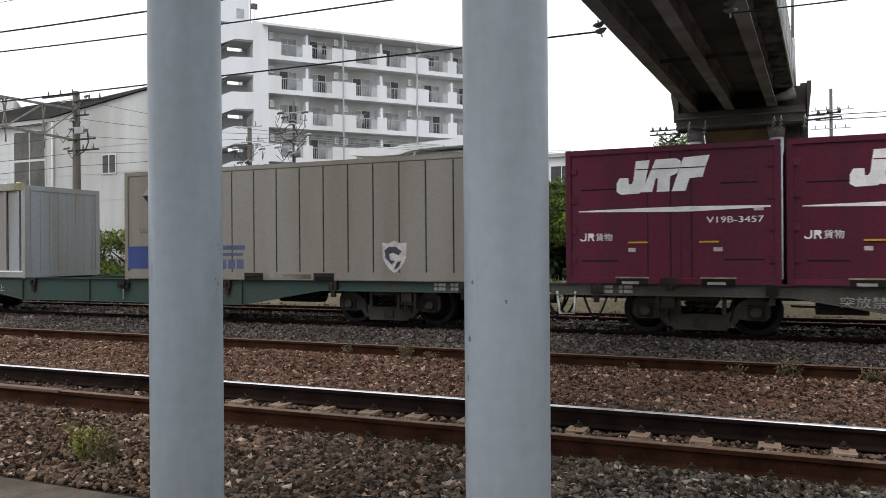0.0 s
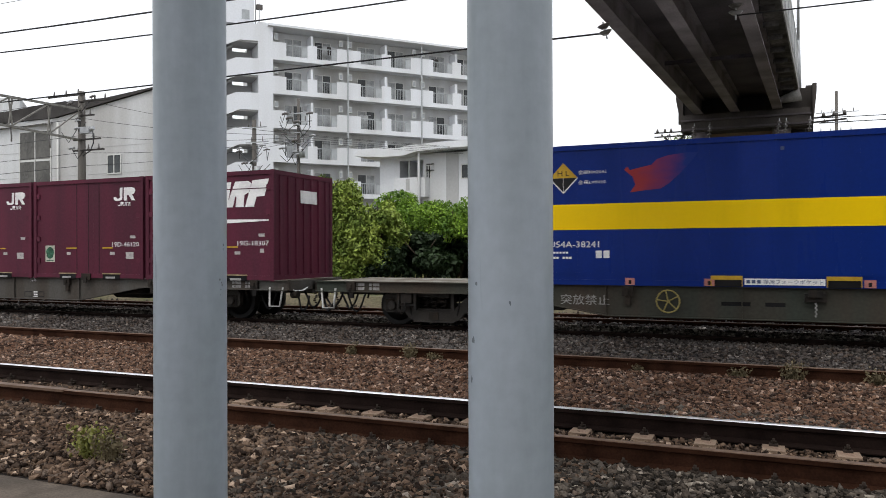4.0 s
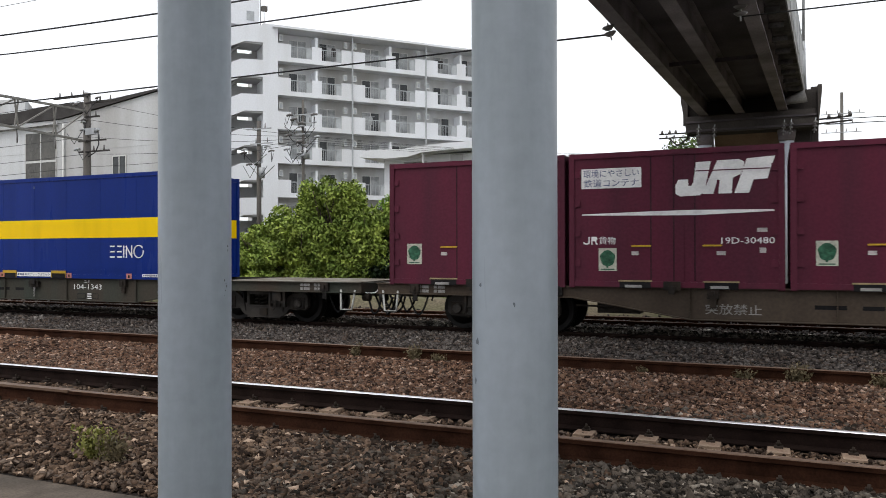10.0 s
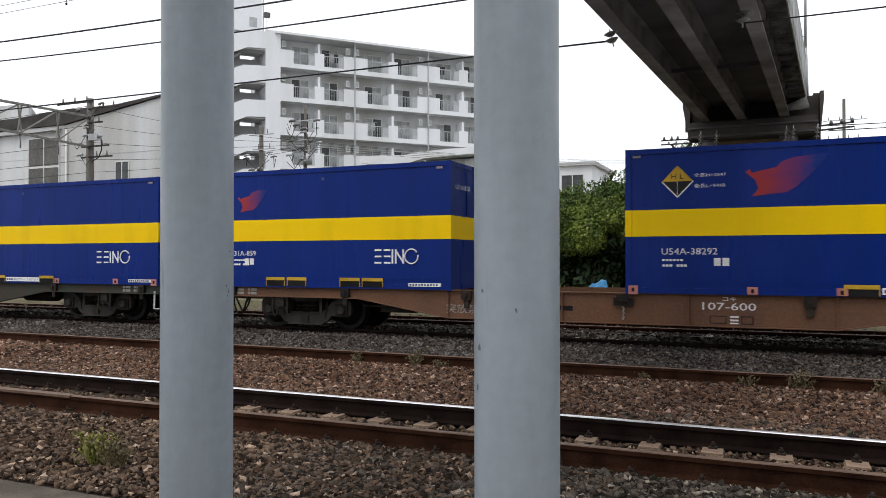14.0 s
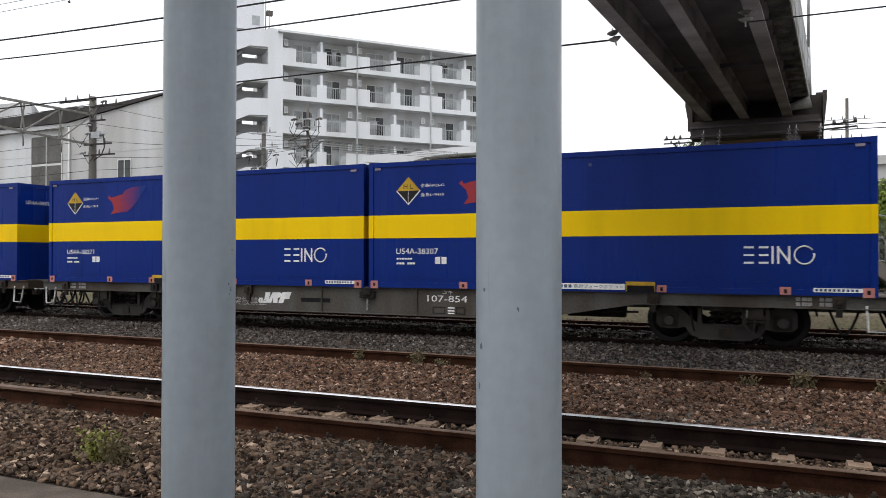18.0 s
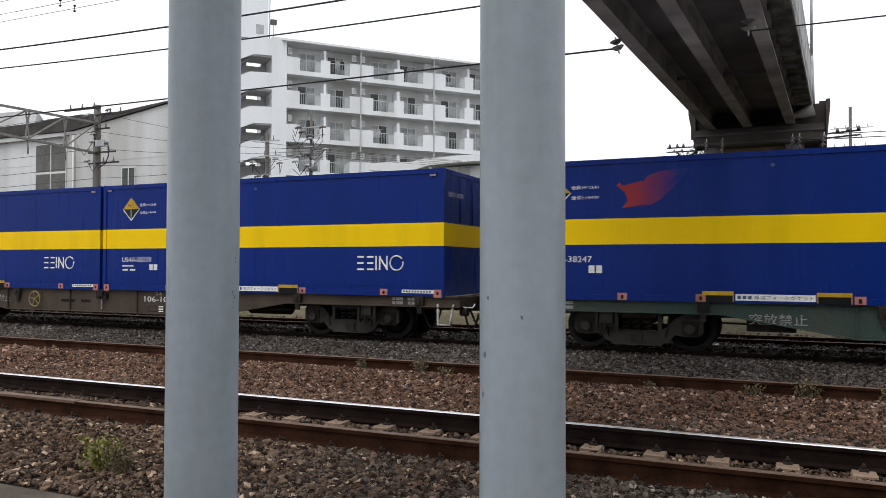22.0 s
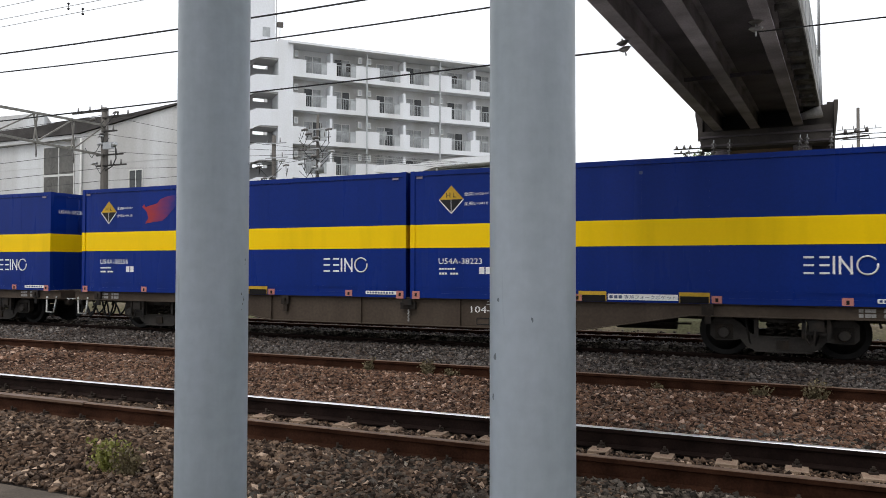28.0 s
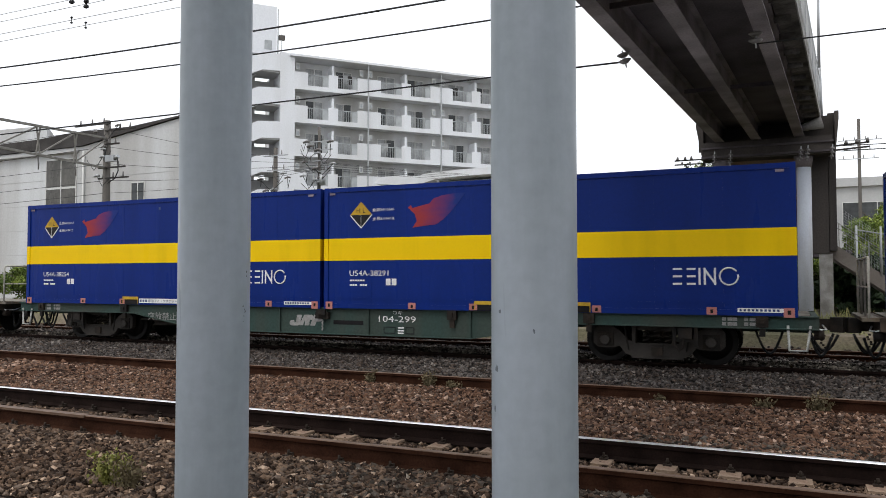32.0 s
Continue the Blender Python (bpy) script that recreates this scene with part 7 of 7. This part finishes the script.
def grey_tank_box():
    root = thing("freight_container", label="pale grey ribbed bulk container with a lichen-yellow top rail", category="container", group="pale containers on the train")
    L, H, w = 6.06, 2.45, 1.22
    l = L / 2
    shell(root, M["pale_grey"], L, H, width=2.44, panel_in=0.06, post=0.14, rail=0.14)
    face = -w + 0.06
    for i in range(12):
        x = -l + 0.44 + i * 0.487
        bm = bmesh.new()
        prism(bm, [(x - 0.04, 0.20), (x + 0.04, 0.20), (x + 0.04, H - 0.16), (x - 0.04, H - 0.16)], face - 0.055, face)
        rib = part("rib", bm, M["pale_grey"], root)
        # Black strip laid along the rib as its shadow line
        bm = bmesh.new()
        box(bm, x + 0.0405, x + 0.062, face - 0.012, face - 0.001, 0.20, H - 0.16)
        part("rib_shadow_gap", bm, M["recess"], rib, "dark strip standing in for the shadow line beside the rib")
        bm = bmesh.new()
        box(bm, x - 0.07, x + 0.03, -w + 0.02, -w + 0.09, H + 0.051, H + 0.085)
        part("roof_cleat", bm, M["mark_white"], root)
    for i in range(8):
        yy = -1.0 + i * 0.285
        for s in (-1, 1):
            bm = bmesh.new()
            box(bm, s * (l - 0.04) - 0.035, s * (l - 0.04) + 0.035, yy - 0.03, yy + 0.03, 0.16, H - 0.15)
            part("end_rib", bm, M["pale_grey"], root)
    bm = bmesh.new()
    box(bm, -l + 0.02, l - 0.02, -w - 0.004, -w + 0.05, H - 0.13, H + 0.05)
    part("top_rail", bm, M["lichen"], root, "lichen-yellowed top rail")
    bm = bmesh.new()
    box(bm, -l + 0.10, l - 0.10, -w - 0.012, -w + 0.004, 0.16, 0.20)
    part("base_ledge", bm, M["mark_white"], root, "pale worn ledge")
    forks(root, [-l + 1.55, -l + 3.55], -w - 0.004, 0.95, 0.01, 0.155, M["running_gear"])
    c = -l + 0.62
    bm = bmesh.new()
    prism(bm, [(c - 0.2, 1.8), (c, 1.55), (c + 0.2, 1.8), (c, 2.05)], face - 0.060, face - 0.0565)
    d = part("diamond_sign", bm, M["sign_brown"], root, "brown diamond sign with a pale cross")
    bm = bmesh.new()
    marks(bm, face - 0.0605, [(c - 0.2, c + 0.2, 1.794, 1.806), (c - 0.006, c + 0.006, 1.807, 2.04), (c - 0.006, c + 0.006, 1.56, 1.793)], 0.002)
    part("sign_cross", bm, M["mark_white"], d)
    bm = bmesh.new()
    marks(bm, face - 0.0565, [(c - 0.16, c + 0.2, 0.78, 1.02)])
    p = part("data_plate", bm, M["plate_green"], root, "dark green data plate")
    bm = bmesh.new()
    marks(bm, face - 0.0600, [(c - 0.10, c + 0.0, z, z + 0.05) for z in (0.83, 0.92)] + [(c + 0.04, c + 0.15, z, z + 0.05) for z in (0.83, 0.92)], 0.002)
    part("plate_marking", bm, M["mark_faint"], p)
    bm = bmesh.new()
    marks(bm, face - 0.0565, [(c - 0.13, c + 0.15, 0.50, 0.52), (c - 0.13, c + 0.15, 0.68, 0.70), (c - 0.13, c - 0.11, 0.521, 0.679), (c + 0.13, c + 0.15, 0.521, 0.679), (c - 0.16, c + 0.2, 0.46, 0.475)])
    part("marking_frame", bm, M["mark_dark"], root)
    letter("contents_lettering", "カーボンブラック", 0.10, 0.95, M["mark_dark"], root, -l + 3.12, face - 0.0575, 1.12, "dark painted lettering")
    for k in range(3):
        bm = bmesh.new()
        marks(bm, face - 0.0015, [(-l + 2.46 + k * 0.487, -l + 2.80 + k * 0.487, 0.28, 0.42)])
        part("fork_label", bm, M["mark_white"], root)
    return root


# ---- the train: order, loads, numbers ----
def build_train():
    wagons = {}
    looks = {"grey": "weathered grey container flat wagon", "olive": "dark olive-grey container flat wagon", "brown": "grimy brown container flat wagon", "orange": "rusty orange-brown container flat wagon", "teal": "blue-green container flat wagon", "blue": "faded blue container flat wagon", "green": "dull green container flat wagon"}
    boxes = {}
    makers = {"U54": lambda: blue_container(9.41, True), "U31": lambda: blue_container(6.06, False), "swoosh": lambda: wine_container("swoosh"), "plain": lambda: wine_container("plain"), "ribbed": lambda: wine_container("ribbed"), "vent": lambda: wine_container("vent"), "tall": lambda: wine_container("tall"), "board": lambda: wine_container("board"), "beige": beige_container, "bulk": grey_tank_box}
    height = 0.915
    for k, (colour, number, shift, rails, load) in enumerate(TRAIN):
        x = -20.4 * k + shift
        kin = number[:3]
        wheel = 0 if kin == "107" or k in (1, 7, 9, 19, 21) else (-2.15 if kin == "104" else -2.38)
        warn = {0: -4.86, 7: -3.23}.get(k, {"107": -3.55, "106": -4.36}.get(kin, -5.15))
        key = (colour, wheel, -2.85 if kin == "107" else (-0.9 if k == 21 else None), warn)
        if key not in wagons:
            w = wagons[key] = build_wagon(M["wagon_" + colour], looks[colour], *key[1:])
        else:
            w = copy_thing(wagons[key], Matrix())
        MOVERS.append((w, x, 0.0))
        w["number"] = number
        PENDING.append((w, number, rails))
        for kind, off, code in load:
            if kind not in boxes:
                c = boxes[kind] = makers[kind]()
            else:
                c = copy_thing(boxes[kind], Matrix())
            MOVERS.append((c, x + off, height))
            CODES.append((c, kind, code))
    for w, number, rails in PENDING:
        del w["number"]
        if number:
            letter("number_lettering", number, 0.13, 0.95 if len(number) > 7 else 0.88, M["mark_white"], w, 1.38, -1.166, 0.66, "white painted wagon number")
        for s in rails:
            add_handrail(w, s, number[:3] != "104")
    for c, kind, code in CODES:
        if not code:
            continue
        if kind == "U54":
            letter("number_lettering", code, 0.115, 0.95, M["mark_white"], c, -4.705 + 0.64, -1.2265, 0.72, "white container number")
        elif kind == "U31":
            letter("number_lettering", code, 0.115, 0.74, M["mark_white"], c, -3.03 + 0.52, -1.2265, 0.72, "white container number")
        if kind in ("U54", "U31", "beige"):
            e = letter("end_lettering", code, 0.10, 0.78, M["mark_dark" if kind == "beige" else "mark_white"], c, {"U54": 4.705, "U31": 3.03, "beige": 4.705}[kind] + 0.004, -1.0, 2.08, "container number on the end wall")
            e.rotation_euler = (0, 0, radians(90))
        if kind in ("U54", "U31"):
            continue
        if kind == "beige":
            letter("number_lettering", code, 0.11, 0.9, M["mark_dark"], c, -4.705 + 0.48, -1.2425, 1.12, "dark container number")
        elif kind == "bulk":
            letter("number_lettering", code, 0.10, 0.85, M["mark_dark"], c, -3.03 + 0.72, -1.2185, 1.15, "dark container number")
        elif kind == "ribbed":
            for i, ch in enumerate(code.replace("-", "")[:7]):
                letter("number_lettering", ch, 0.10, 0.03 if ch == "1" else 0.075, M["mark_white"], c, 0.81 + (i > 2) * 0.425, -1.236, 0.98 - 0.135 * (i if i < 3 else i - 3), "white container number set upright")
        elif kind == "vent":
            letter("number_lettering", code, 0.11, 0.93, M["mark_white"], c, 0.65, -1.2135, 1.10, "white container number")
        else:
            letter("number_lettering", code, 0.11, 0.86, M["mark_white"], c, 0.84, -1.2135, 0.80, "white container number")


def five(*codes):
    return [(kind, (2 - i) * 3.80, code) for i, (kind, code) in enumerate(codes)]


def pair(a, b):
    return [("U54", 4.757, a), ("U54", -4.757, b)]


MOVERS, CODES, PENDING = [], [], []
# colour, number, shift of the load along the train, walkway ends, load from front to rear
TRAIN = [
    ("grey", "", 0.05, (), five(("vent", ""), ("vent", ""), ("vent", ""), ("vent", ""), ("vent", "V19B-3457"))),
    ("green", "", 0.0, (), [("beige", 4.785, "U53A-30081"), ("bulk", -6.40, "UH29A-5007")]),
    ("blue", "104-2348", 0.12, (-1,), [("beige", -0.28, "U53A-30050")]),
    ("olive", "106-301", 0.0, (1,), [("U54", -0.5, "U54A-38241")]),
    ("grey", "", 0.10, (-1,), five(("swoosh", "19G-18307"), ("plain", "19D-46120"), ("plain", ""), ("plain", "19D-45143"), ("ribbed", "19G-15601"))),
    ("grey", "107-959", -0.37, (1,), five(("swoosh", "19D-19608"), ("tall", "20D-5069"), ("ribbed", "19G-8499"), ("vent", "V19B-2324"), ("swoosh", "19G-15838"))),
    ("teal", "104-1224", 0.15, (-1,), five(("swoosh", "19G-18437"), ("plain", "19D-42669"), ("swoosh", "19D-32837"), ("board", "V19C-80051"), ("swoosh", "19D-33330"))),
    ("brown", "106-962", -0.30, (), five(("swoosh", "19D-33483"), ("plain", "19D-47381"), ("plain", "19D-51310"), ("swoosh", "19D-30480"), ("plain", "19D-49998"))),
    ("olive", "104-1343", 0.13, (-1,), [("U54", 0.0, "U54A-38220")]),
    ("blue", "104-553", -0.30, (1,), [("U54", 4.757, "U54A-38259"), ("U31", -6.45, "U31A-646")]),
    ("orange", "107-600", 0.15, (), [("U54", 4.757, "U54A-38292"), ("U31", -6.45, "U31A-859")]),
    ("olive", "104-2813", 0.0, (1,), [("U54", 4.757, "U54A-38290"), ("U31", -6.45, "U31A-850")]),
    ("brown", "106-769", 0.0, (-1,), [("U31", 6.55, ""), ("U31", 0.24, "U31A-855"), ("U31", -6.25, "U31A-862")]),
    ("grey", "107-854", -0.05, (1,), [("U54", 4.757, "U54A-38307"), ("U54", -4.78, "U54A-38271")]),
    ("brown", "", 0.20, (-1,), pair("U54A-38321", "U54A-38316")),
    ("green", "104-2694", -0.10, (), pair("U54A-38303", "U54A-38247")),
    ("brown", "106-107", -0.05, (-1,), pair("U54A-38270", "U54A-38272")),
    ("grey", "106-460", 0.0, (-1,), pair("U54A-38258", "U54A-38253")),
    ("olive", "104-27", 0.0, (-1,), [("U31", 6.45, "U31A-851"), ("U31", -6.45, "U31A-849")]),
    ("brown", "104-1597", -0.15, (1,), pair("U54A-38223", "U54A-38256")),
    ("brown", "106-520", 0.15, (-1,), pair("U54A-38238", "U54A-38275")),
    ("green", "104-299", 0.10, (), pair("U54A-38291", "U54A-38254")),
    ("olive", "", 0.0, (1,), []),
]
build_train()

# seconds, metres that the train has gone
TRAVEL = [
    (0, 6), (1, 20.05), (2, 34), (3, 48), (4, 61.95), (5, 75.9), (6, 89.8), (7, 103.5), (8, 117.55), (9, 131.3), (10, 145.25), (11, 159.3), (12, 173.3), (13, 187.45), (14, 201.3), (15, 215.3), (16, 229.3), (17, 243.3), (18, 257.3), (19, 271.1), (20, 284.75), (21, 297.85), (22, 310.75), (23, 323.25), (24, 335.25), (25, 347.1), (26, 358.6), (27, 369.7), (28, 380.55), (29, 390.75), (30, 400.7), (31, 409.95), (32, 418.95)]


def motions():
    for ob, x, z in MOVERS:
        walk(ob, [(t, pose(x + s, TRAIN_Y, z)) for t, s in TRAVEL])


motions()
